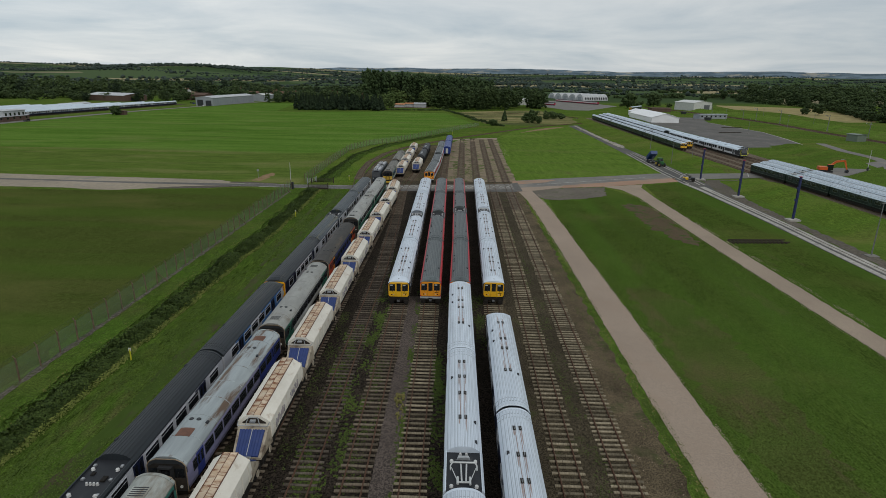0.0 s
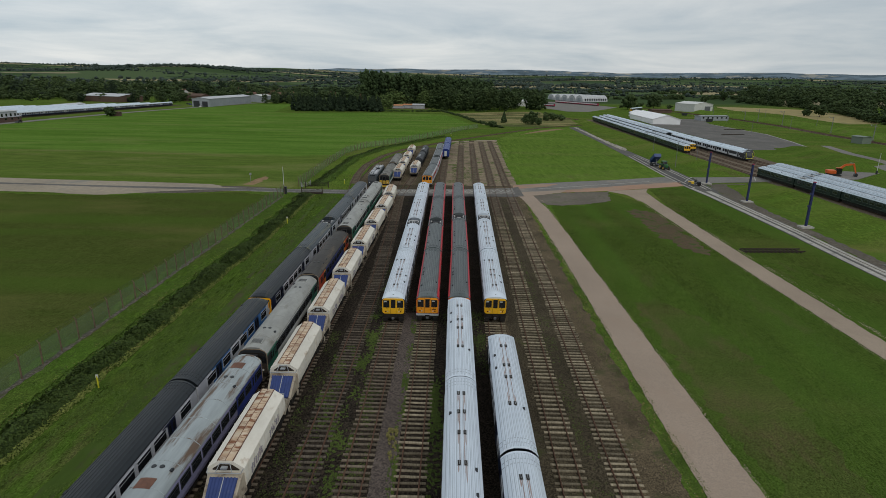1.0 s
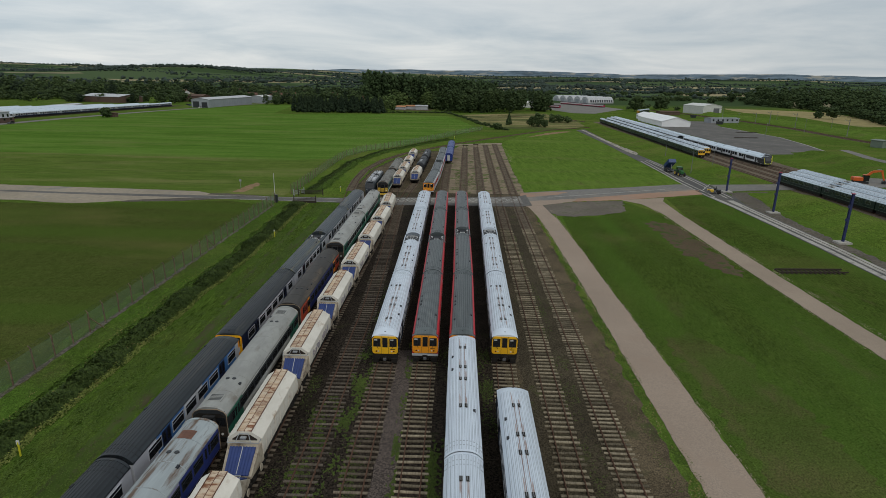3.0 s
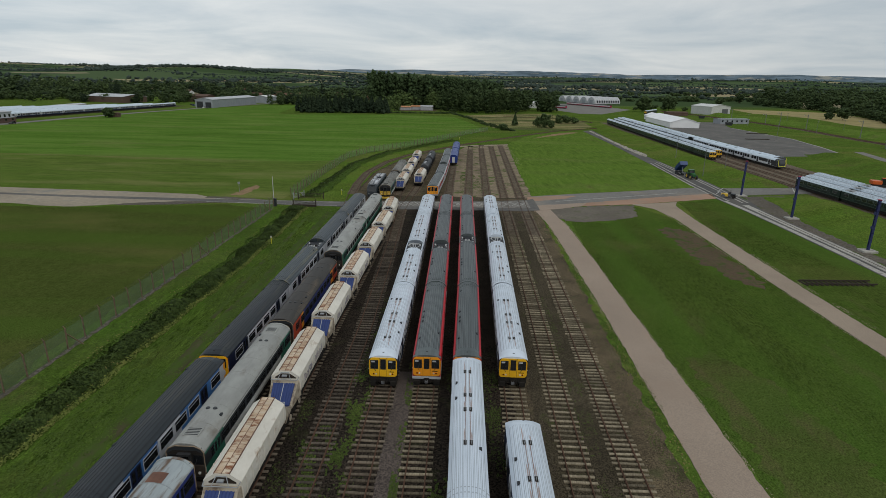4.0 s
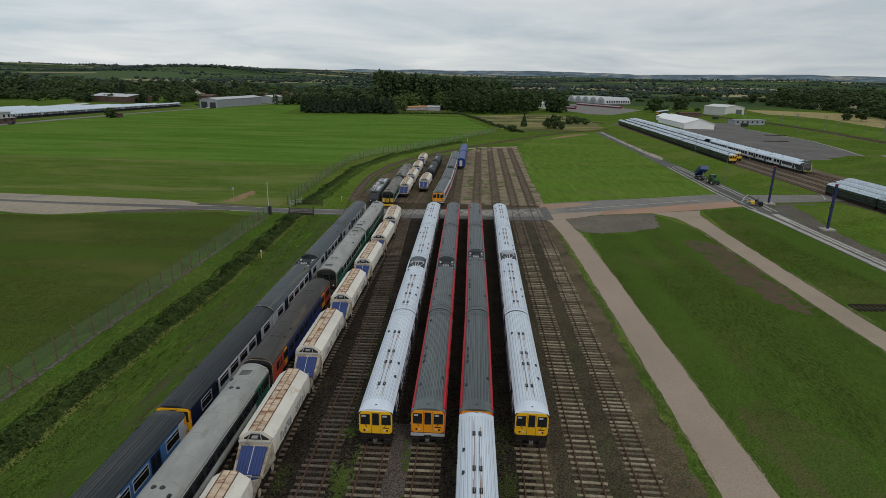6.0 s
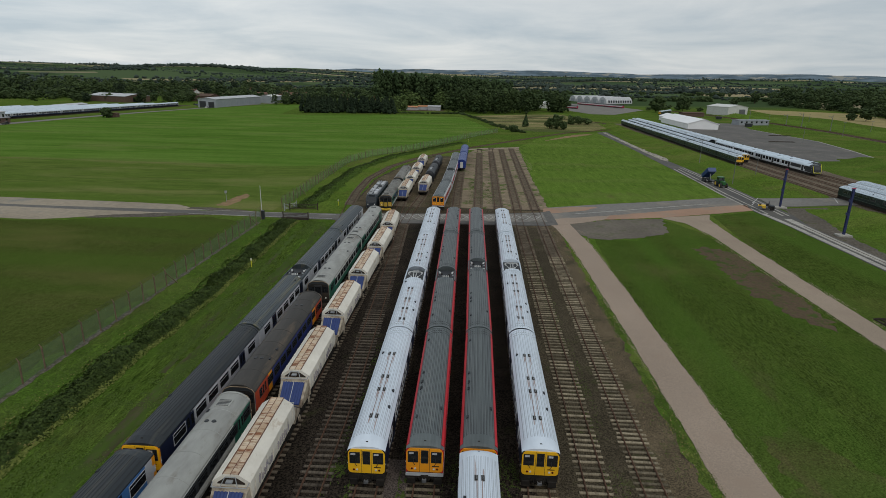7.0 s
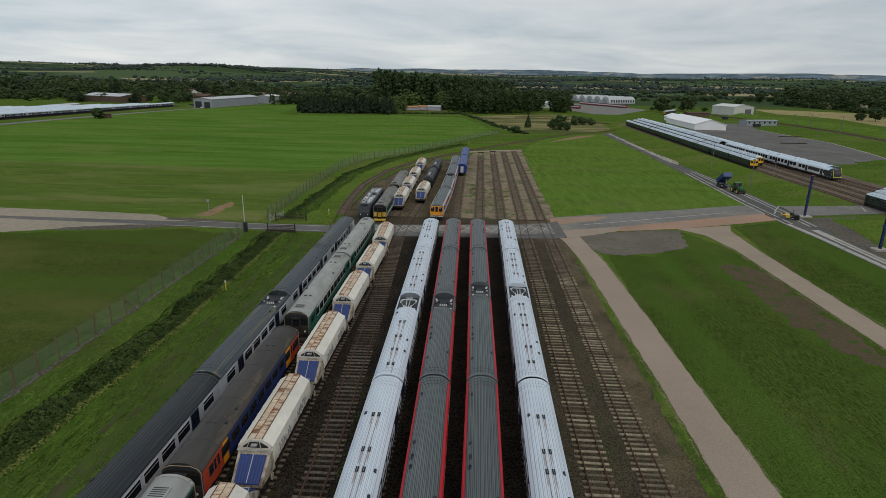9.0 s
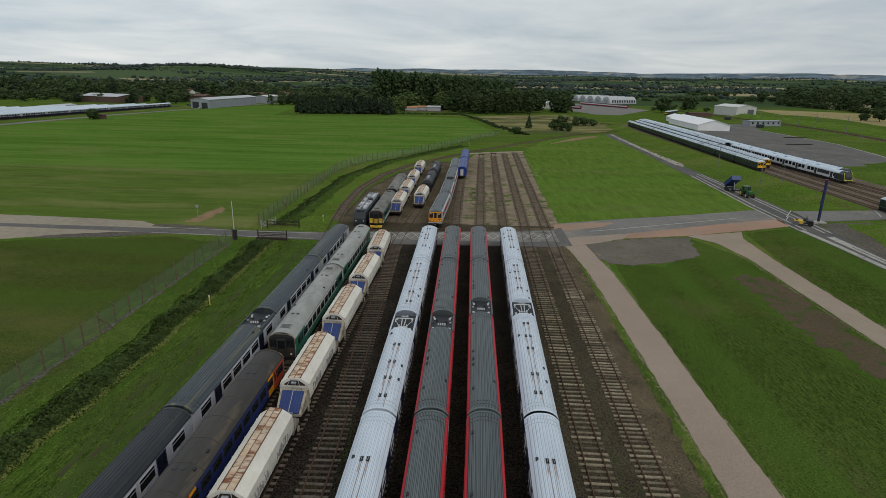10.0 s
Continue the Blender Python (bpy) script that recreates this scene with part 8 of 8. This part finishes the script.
tree(-241.3, 415.6, 6.8, 7.5, "round", "leaf_mid", "small round-headed tree beside the perimeter road")
tree(199, 655, 18.5, 20, "round", "leaf_mid", "broad willow with a drooping grey-green crown", 1500, 0.9)
tree(243, 700, 17, 19, "round", "leaf_dark", "dark broadleaved tree by the warehouse", 1200, 0.9)
for x, y, h, w in ((58.5, 409, 10.5, 8), (54, 411, 8.5, 6), (62, 404, 5.5, 4), (28.2, 381, 4.2, 4.2), (75, 452, 6.5, 6), (80.5, 455, 6.0, 6), (87, 455, 5, 6), (31, 398, 2.5, 3.5)):
    tree(x, y, h, w * 1.25, "round", "leaf_mid", "self-sown bushy tree in rough grass", 700, 0.45, "scrub trees")
tree(39.8, 423, 8.0, 5.2, "cone", "leaf_dark", "young conifer in rough grass", 900, 0.4, "scrub trees")
for x, y, h, w in ((361, 574, 11, 14), (353, 582, 8, 10), (420, 905, 18, 16), (380, 878, 9, 12)):
    tree(x, y, h, w, "round", "leaf_dark", "dark rounded tree standing in the straw field", 800, 0.8, "field trees")


def wood(name, spots, kind, leaf, label, n=420, size=0.95, many=1.0, level=1):
    vs, fs, k = [], [], 0
    for x, y, h, w in spots:
        pts, face = crown_points(n, w, h, h * 0.06, kind)
        for v, f in (soup(pts, size, facing=face), crown_clumps(w, h, h * 0.04, kind, many, level)):
            v = v + np.array([x, y, hill(x, y)])
            vs.append(v)
            fs.append(f + k)
            k += len(v)
    ob = new(name, raw_mesh(name, np.concatenate(vs), np.concatenate(fs), M[leaf]))
    return tagged(ob, label, "woodland", kind="stuff")


r = random.Random(21)
wood("poplar_belt", [(-92 + 136 * (i / 74) + r.uniform(-3, 3), 618 + 40 * r.random(), r.uniform(32, 36.5) - 7.5 * (i / 74), r.uniform(9, 13)) for i in list(range(75)) + list(range(0, 75, 2))], "poplar", "leaf_pop", "tall belt of dark green poplars", 900, 0.38)
wood("conifer_block", [(-136 + 74 * r.random(), 522 + 36 * r.random(), r.uniform(11.5, 15), r.uniform(7, 9)) for i in range(40)] + [(-137 + 74 * i / 17, 518 + 17 * i / 17 + r.uniform(-1.5, 1.5), r.uniform(12, 15), 7.5) for i in range(18)], "cone", "leaf_conifer", "dense dark block of conifers", 500, 0.4)
wood("light_trees", [(r.uniform(-66, -14), r.uniform(614, 630), r.uniform(13, 25), r.uniform(10, 15)) for i in range(15)] + [(r.uniform(-80, -56), r.uniform(545, 580), r.uniform(9, 17), r.uniform(7, 10)) for i in range(7)], "round", "leaf_light", "lighter green broadleaved trees below the poplars", 900, 0.38)
wood("front_wood", [(-17 + 62 * i / 10 + r.uniform(-2, 2), 560 + r.uniform(0, 8), r.uniform(19, 26), r.uniform(11, 15)) for i in range(11)] + [(r.uniform(-12, 62), r.uniform(575, 615), r.uniform(20, 27), r.uniform(12, 16)) for i in range(26)] + [(r.uniform(52, 100), r.uniform(596, 660), r.uniform(15, 24), r.uniform(10, 15)) for i in range(14)], "round", "leaf_dark", "dark rounded broadleaved trees below the poplars", 900, 0.38)
edge = [(-66, 538), (-40, 541), (-12, 546), (-7, 560), (3, 515), (12, 472), (19, 430), (26, 396), (34, 375)]
wood("field_hedge", [(x0 + (x1 - x0) * q + r.uniform(-1.5, 1.5), y0 + (y1 - y0) * q + r.uniform(-1.5, 1.5), r.uniform(0.7, 1.9), r.uniform(1.6, 3.4)) for (x0, y0), (x1, y1) in zip(edge[:-1], edge[1:]) for q in np.linspace(0, 0.96, 22)], "round", "leaf_mid", "scrubby hedge along the field's far edge", 160, 0.3, 0.25)
front = [(330, 400), (350, 500), (372, 545), (440, 700), (445, 766), (424, 810), (418, 867), (470, 960), (560, 1140)]
at = lambda y: float(np.interp(y, [p[1] for p in front], [p[0] for p in front]))
wood("east_wood", [(at(y) + 9 + 300 * r.random() ** 1.2, y, r.uniform(17, 26), r.uniform(14, 20)) for y in (r.uniform(400, 1100) for i in range(260))] + [(at(y) + 5 + r.uniform(0, 8), y, r.uniform(6, 13), r.uniform(9, 14)) for y in np.linspace(400, 1100, 90)], "round", "leaf_dark", "dark broadleaved wood beyond the straw field", 300, 0.5, 0.6)
spots = [(r.uniform(-980, -330), r.uniform(690, 1040), r.uniform(13, 22), r.uniform(13, 21)) for i in range(300)] + [(r.uniform(-330, -100), r.uniform(700, 1000), r.uniform(10, 18), r.uniform(11, 18)) for i in range(140)] + [(r.uniform(-520, -290), r.uniform(612, 700), r.uniform(7, 13), r.uniform(9, 13)) for i in range(70)] + [(-205 + 50 * r.random(), r.uniform(640, 690), r.uniform(8, 14), r.uniform(8, 13)) for i in range(26)]
kinds = [0 if r.random() < 0.62 else 1 if r.random() < 0.7 else 2 for p in spots]
wood("west_wood", [p for p, k in zip(spots, kinds) if k == 0], "round", "leaf_dark", "mixed dark trees behind the storage lines", 260, 0.5, 0.6)
wood("west_wood", [(x, y, h * 1.15, w * 0.9) for (x, y, h, w), k in zip(spots, kinds) if k == 1], "round", "leaf_mid", "taller green trees behind the storage lines", 260, 0.5, 0.6)
wood("west_wood", [(x, y, h * 1.1, w * 0.8) for (x, y, h, w), k in zip(spots, kinds) if k == 2], "round", "leaf_conifer", "very dark trees behind the storage lines", 260, 0.5, 0.6)
wood("west_scrub", [(r.uniform(-900, -290), r.uniform(640, 720), r.uniform(3, 7), r.uniform(9, 16)) for i in range(120)] + [(r.uniform(-290, -100), r.uniform(690, 740), r.uniform(3, 6), r.uniform(8, 14)) for i in range(40)], "round", "leaf_mid", "low scrub in front of the trees", 90, 0.5, 0.4)
wood("north_wood", [(r.uniform(-60, 100), r.uniform(760, 1100), r.uniform(8, 16), r.uniform(10, 17)) for i in range(40)] + [(x, 905 + 0.1 * x + r.uniform(-3, 3), r.uniform(4, 9), r.uniform(8, 13)) for x in (r.uniform(205, 560) for i in range(90)) if math.sin(x * 0.06) > -0.6] + [(x, 1120 + r.uniform(-3, 3), r.uniform(4, 9), r.uniform(8, 13)) for x in (r.uniform(120, 700) for i in range(110)) if math.sin(x * 0.045 + 1) > -0.5] + [(r.uniform(200, 300), r.uniform(690, 760), r.uniform(3, 6), r.uniform(6, 10)) for i in range(14)], "round", "leaf_mid", "hedgerow trees beyond the hangars", 110, 0.6, 0.45)


def far_trees():
    """Hedgerows and copses on the rising farmland, out to the skyline."""
    q = random.Random(4)
    spots = []
    for i in range(380):
        d = 1000 + 3300 * q.random() ** 1.1
        a = radians(q.uniform(-45, 45))
        x, y = d * math.sin(a), 60 + d * math.cos(a)
        # most hedges lie across the slope, a few run up it
        turn = q.uniform(-0.22, 0.22) if q.random() < 0.8 else q.uniform(1.2, 1.8)
        tall = q.uniform(2.6, 5.5)
        for k in range(q.randint(18, 60)):
            if q.random() < 0.88:
                spots.append((x + 6.5 * k * math.cos(turn) + q.uniform(-1, 1), y + 6.5 * k * math.sin(turn) + q.uniform(-1, 1), tall * q.uniform(0.7, 1.1) * (1.9 if q.random() < 0.08 else 1.0)))
    for i in range(46):
        d = 1300 + 3200 * q.random()
        a = radians(q.uniform(-45, 45))
        x, y = d * math.sin(a), 60 + d * math.cos(a)
        long = q.uniform(40, 130)
        for k in range(q.randint(30, 100)):
            spots.append((x + q.gauss(0, long), y + q.gauss(0, 22), q.uniform(4, 9)))
    # wooded ridge
    for k in range(900):
        a = radians(q.uniform(-34, -17.5))
        d = 2250 + q.gauss(0, 60) + 120 * math.sin(a * 22)
        spots.append((d * math.sin(a), 60 + d * math.cos(a), q.uniform(5, 9)))
    for i in range(7):
        a = radians((-14, -30, 21, 36, 27, -24, -19)[i])
        x, y = 3500 * math.sin(a), 60 + 3500 * math.cos(a)
        for k in range(140):
            spots.append((x + q.gauss(0, 130), y + q.gauss(0, 40), q.uniform(6, 11)))
    vs, fs, n = [], [], 0
    for low, high, many in ((950, 1600, 2), (1600, 9000, 1)):
        some = [p for p in spots if low < math.hypot(p[0], p[1] - 60) <= high]
        base = np.array([(x, y, hill(x, y)) for x, y, z in some]).repeat(many, 0)
        size = np.array([p[2] for p in some]).repeat(many)
        at = base + np.stack([rng.normal(0, 0.55, len(size)) * size, rng.normal(0, 0.4, len(size)) * size, rng.uniform(0.2, 0.8, len(size)) * size], 1)
        v, f = clumps(at, size * rng.uniform(0.45, 0.85, len(size)), 0.75, 1, 0.42)
        vs.append(v)
        fs.append(f + n)
        n += len(v)
    tagged(new("far_woodland", raw_mesh("far_woodland", np.concatenate(vs), np.concatenate(fs), M["leaf_haze"])), "hedgerows and copses across distant farmland, haze in their colour", "woodland", kind="stuff")


far_trees()

# ---- hedge beside the fence ----
def hedge(points, n, half, height, name, label, mat="leaf_hedge", size=0.13):
    ys = rng.uniform(points[0][1], points[-1][1], n)
    xs = np.interp(ys, [p[1] for p in points], [p[0] for p in points]) + np.array([0.55 * noise.noise((3.0, y * 0.16, 2.0)) + 0.3 * noise.noise((5.0, y * 0.5, 2.0)) for y in ys])
    q = rng.uniform(-1, 1, n)
    lump = np.array([0.62 + 0.6 * noise.noise((x * 0.3 + 9, y * 0.22, 1.0)) + 0.4 * noise.noise((x * 0.7, y * 0.7, 4.0)) + 0.2 * noise.noise((x * 2.0, y * 2.2, 7.0)) for x, y in zip(xs + q * half, ys)])
    z = height * lump * np.sqrt(np.clip(1 - q ** 2, 0, 1)) * rng.uniform(0.35, 1.1, n) + 0.05
    v, f = soup(np.stack([xs + q * half * (0.6 + 0.7 * lump), ys, z], 1), size, facing=np.stack([q, 0 * q + 0.2 * rng.normal(size=n), 0.8 + 0 * q], 1))
    v[:, 2] = np.maximum(v[:, 2], 0.0)
    tagged(new(name, raw_mesh(name, v, f, M[mat])), label, "hedge", kind="stuff")


DITCH = [(-36.2, 24), (-35.9, 60), (-35.7, 80), (-35.5, 95), (-35.2, 104), (-35.2, 114), (-35.6, 130), (-35.9, 142), (-36.1, 151.8)]
hedge(DITCH, 96000, 1.5, 1.3, "bramble_hedge", "straggling bramble hedge in the ditch beside the fence", size=0.11)
hedge([(x - 1.6, y) for x, y in DITCH], 28000, 1.0, 0.5, "weedy_skirt", "low green weeds at the foot of the bramble hedge", "leaf_skirt", 0.1)
hedge([(x + 1.5, y) for x, y in DITCH], 14000, 0.5, 0.55, "weedy_skirt", "tall yellow-green grass at the foot of the bramble hedge", "leaf_edge", 0.1)
hedge([(-37.4, 164), (-37.0, 192), (-36.2, 225), (-28.4, 258), (-15.6, 286), (-2, 313)], 22000, 1.1, 0.8, "bramble_hedge", "straggling bramble hedge following the field fence")
hedge([(-36.8, 164), (-36.2, 192), (-35.4, 225), (-27.6, 258), (-14.6, 286), (-1, 313)], 42000, 2.4, 0.5, "weedy_skirt", "low green weeds round the bramble hedge", "leaf_skirt", 0.13)

# ---- weeds, dry tufts and loose stones among the rails ----
def weeds(name, boxes, n, size, height, mat, label, cut=0.1, up=0.0):
    pts = []
    for x0, x1, y0, y1, share in boxes:
        k = int(n * share)
        x, y = rng.uniform(x0, x1, k), rng.uniform(y0, y1, k)
        keep = np.array([noise.noise((a * 0.8, c * 0.3, 2.0)) + 0.9 * noise.noise((a * 3.6, c * 2.8, 8.0)) > cut + 0.08 for a, c in zip(x, y)])
        pts.append(np.stack([x, y, up + rng.uniform(0.02, height, k)], 1)[keep])
    pts = np.concatenate(pts)
    v, f = soup(pts, size, facing=np.tile((0.0, -0.35, 1.0), (len(pts), 1)))
    v[:, 2] = np.maximum(v[:, 2], 0.02)
    tagged(new(name, raw_mesh(name, v, f, M[mat])), label, "weeds", kind="stuff")


weeds("trackside_weeds", [(-9.7, -7.3, 14, 75, 0.6), (-12.0, -9.4, 14, 66, 0.42), (-13.4, -12.2, 14, 70, 0.06), (-7.4, -5.8, 14, 60, 0.08), (-4.0, -3.3, 14, 78, 0.3), (-1.1, 0.3, 14, 60, 0.3), (-9.2, -7.6, 60, 100, 0.05), (17.5, 20.1, 15, 90, 0.07), (11.8, 13.4, 15, 130, 0.1), (1.5, 9, 174, 205, 0.25), (2.5, 20, 175, 270, 0.25), (-3.2, 0.5, 72, 78, 0.02), (3.5, 5.2, 60, 78, 0.05)], 150000, 0.042, 0.12, "leaf_weed", "low green weeds among the sidings", 0.06)
weeds("dry_tufts", [(-39.0, -34.0, 30, 150, 0.35), (18.9, 20.2, 20, 150, 0.15), (-4.6, -3.6, 46, 50, 0.1)], 16000, 0.08, 0.4, "straw", "dry yellow grass tufts", 0.05)
weeds("path_edge_stones", [(20.2, 21.1, 15, 152, 1.0), (23.8, 24.8, 15, 151, 0.9), (49.6, 50.3, 40, 160, 0.4), (54.0, 54.8, 50, 160, 0.4), (15.5, 20, 15, 152, 0.12), (-26, -24.6, 20, 150, 0.3), (22.3, 24.4, 230, 296, 0.15)], 15000, 0.04, 0.03, "stone", "pale loose stones along the gravel tracks", -0.05, 0.03)
weeds("yard_chippings", [(-12.2, 9, 14, 80, 0.7), (9, 19, 14, 80, 0.05), (-25, 9, 80, 154, 0.15)], 52000, 0.045, 0.03, "loose_chip", "loose ballast chippings scattered over the yard", -0.6, 0.03)


def tufts(name, x0, x1, y0, y1, n, size, mat, label):
    """Short blades standing in the turf, thicker where the noise says so."""
    x, y = rng.uniform(x0, x1, n), rng.uniform(y0, y1, n)
    keep = np.array([noise.noise((a * 0.25, c * 0.12, 5.0)) + 0.6 * noise.noise((a * 1.1, c * 0.7, 3.0)) > -0.05 for a, c in zip(x, y)])
    v, f = soup(np.stack([x, y, np.full(n, 0.05)], 1)[keep], size, facing=np.tile((0.0, -0.3, 1.0), (int(keep.sum()), 1)))
    v[:, 2] = np.maximum(v[:, 2], 0.0)
    tagged(new(name, raw_mesh(name, v, f, M[mat])), label, "grass", kind="stuff")


tufts("lawn_tufts", 24.8, 49.8, 15, 140, 70000, 0.045, "leaf_weed", "coarse grass tufts in the worn lawn")
tufts("verge_tufts", 19.2, 20.6, 8, 113, 15000, 0.06, "leaf_tuft", "green grass tufts between yard and gravel track")
tufts("bank_tufts", -33.4, -26.2, 20, 152, 50000, 0.08, "leaf_tuft", "coarse grass tufts on the bank")
tufts("bank_tufts", -41.4, -38.3, 20, 152, 12000, 0.09, "leaf_tuft", "coarse grass tufts below the fence")

# ---- rails and sleepers ----
GAUGE = 0.78


def sleeper_mesh(k, key):
    q = random.Random(k)
    b = Build()
    b.bevel_box(-1.27 + q.uniform(-0.05, 0.05), 1.27 + q.uniform(-0.05, 0.05), -0.125, 0.125, 0.0, 0.115 + q.uniform(-0.015, 0.02), 0.02)
    return b.mesh("sleeper", M[key])


SLEEPERS = {key: [sleeper_mesh(k, key) for k in range(5)] for key in ("sleeper", "dark_sleeper", "tan_sleeper")}
SKIP = ((153.8, 168.8),)


def lay(name, line, y0, y1, parts_from, parts_to, label, gap=0.70, sleepers=True):
    """Two rails on sleepers; the sleepers of the nearest stretch are pieces of their own."""
    pts = LINES[line]
    root = thing(name, label, "railway track", "siding tracks", "structure")
    ys = np.arange(y0, y1, 4.0)
    for s in (-GAUGE, GAUGE):
        sec = []
        for y in ys:
            x = along(pts, y)
            dx = (along(pts, y + 2) - along(pts, y - 2)) / 4
            k = math.hypot(1, dx)
            cx, cy = x + s / k, y - s * dx / k
            sec.append([(cx - 0.07, cy, 0.1), (cx + 0.07, cy, 0.1), (cx + 0.025, cy, 0.15), (cx + 0.036, cy, 0.2), (cx + 0.036, cy, 0.25), (cx - 0.036, cy, 0.25), (cx - 0.036, cy, 0.2), (cx - 0.025, cy, 0.15)])
        part("rail", Build().loft(sec), M["rust_rail"], root)
    if not sleepers:
        return
    q = random.Random(line)
    rest = Build()
    y = y0 + 0.3
    while y < y1:
        x = along(pts, y)
        turn = -math.degrees(math.atan2(along(pts, y + 2) - along(pts, y - 2), 4)) + q.uniform(-1.6, 1.6)
        sunk = -0.005 - 0.03 * max(0, noise.noise((x * 0.2, y * 0.06, 3))) - 0.015 * q.random()
        if not any(a < y < c for a, c in SKIP):
            if parts_from <= y < parts_to:
                part("sleeper", SLEEPERS[{"ta": "dark_sleeper", "t3": "dark_sleeper", "w1": "tan_sleeper", "r1": "sleeper"}.get(line, "sleeper")][q.randrange(5)], None, root, m=pose(x + q.uniform(-0.06, 0.06), y, sunk + 0.03, 0, 0, turn))
            else:
                rest.box(x - 1.27, x + 1.27, y - 0.125, y + 0.125, 0.0, 0.13 + sunk)
        y += gap + q.uniform(-0.04, 0.04)
    if rest.f:
        ob = part("far_sleepers", rest, M["sleeper_rest"], root)
        ob["kind"] = "stuff"


for line, y0, y1, a, c in (("ta", -28, 208, 20, 125), ("w1", -28, 170, 14, 74), ("r1", -28, 224, 14, 74), ("r2", 60, 275, 150, 151), ("w2", 58, 281, 60, 75), ("t5", -28, 290, 16, 132), ("t6", -28, 294, 16, 132), ("t3", -28, 240, 30, 31), ("t2", -28, 190, 14, 15), ("t1", -28, 190, 14, 15), ("curve", 150, 524, 0, 1)):
    lay("siding_track", line, y0, y1, a, c, "rusty rails on weathered timber sleepers in dirty ballast", {"t5": 0.73, "t6": 0.64}.get(line, 0.70))
for line, y0, y1 in (("g1", 100, 262), ("g2", 100, 268), ("g3", 100, 330), ("s1", 192, 240), ("s2", 192, 246), ("f1", 232, 690), ("f2", 232, 690)):
    lay("running_track", line, y0, y1, 0, 1, "rusty running rails on dark sleepers")

# worn white hatching on the crossing panels
for k in range(21):
    x = -24 + 2.0 * k
    yc = 157.5 + 0.085 * (x + 24)
    for s in (-1, 1):
        solo("road_marking", Build().add([(x, yc - s * 2.2, 0.182), (x + 0.12, yc - s * 2.2, 0.182), (x + 2.02, yc + s * 2.2, 0.186), (x + 1.9, yc + s * 2.2, 0.186)], [(0, 1, 2, 3)]), M["white_line"], "worn white crossing hatching on the panels", "road marking", "road markings", "structure")
for x0, y0, x1, y1 in ((74.8, 184, 79.6, 191), (73.2, 181, 75.6, 184.6), (98, 186.5, 101.5, 194), (103, 188, 107, 196), (109, 189.5, 113, 198)):
    solo("road_marking", Build().add([(x0, y0, 0.18), (x0 + 0.3, y0, 0.18), (x1 + 0.3, y1, 0.184), (x1, y1, 0.184)], [(0, 1, 2, 3)]), M["white_line"], "worn white line at the crossing", "road marking", "road markings", "structure")
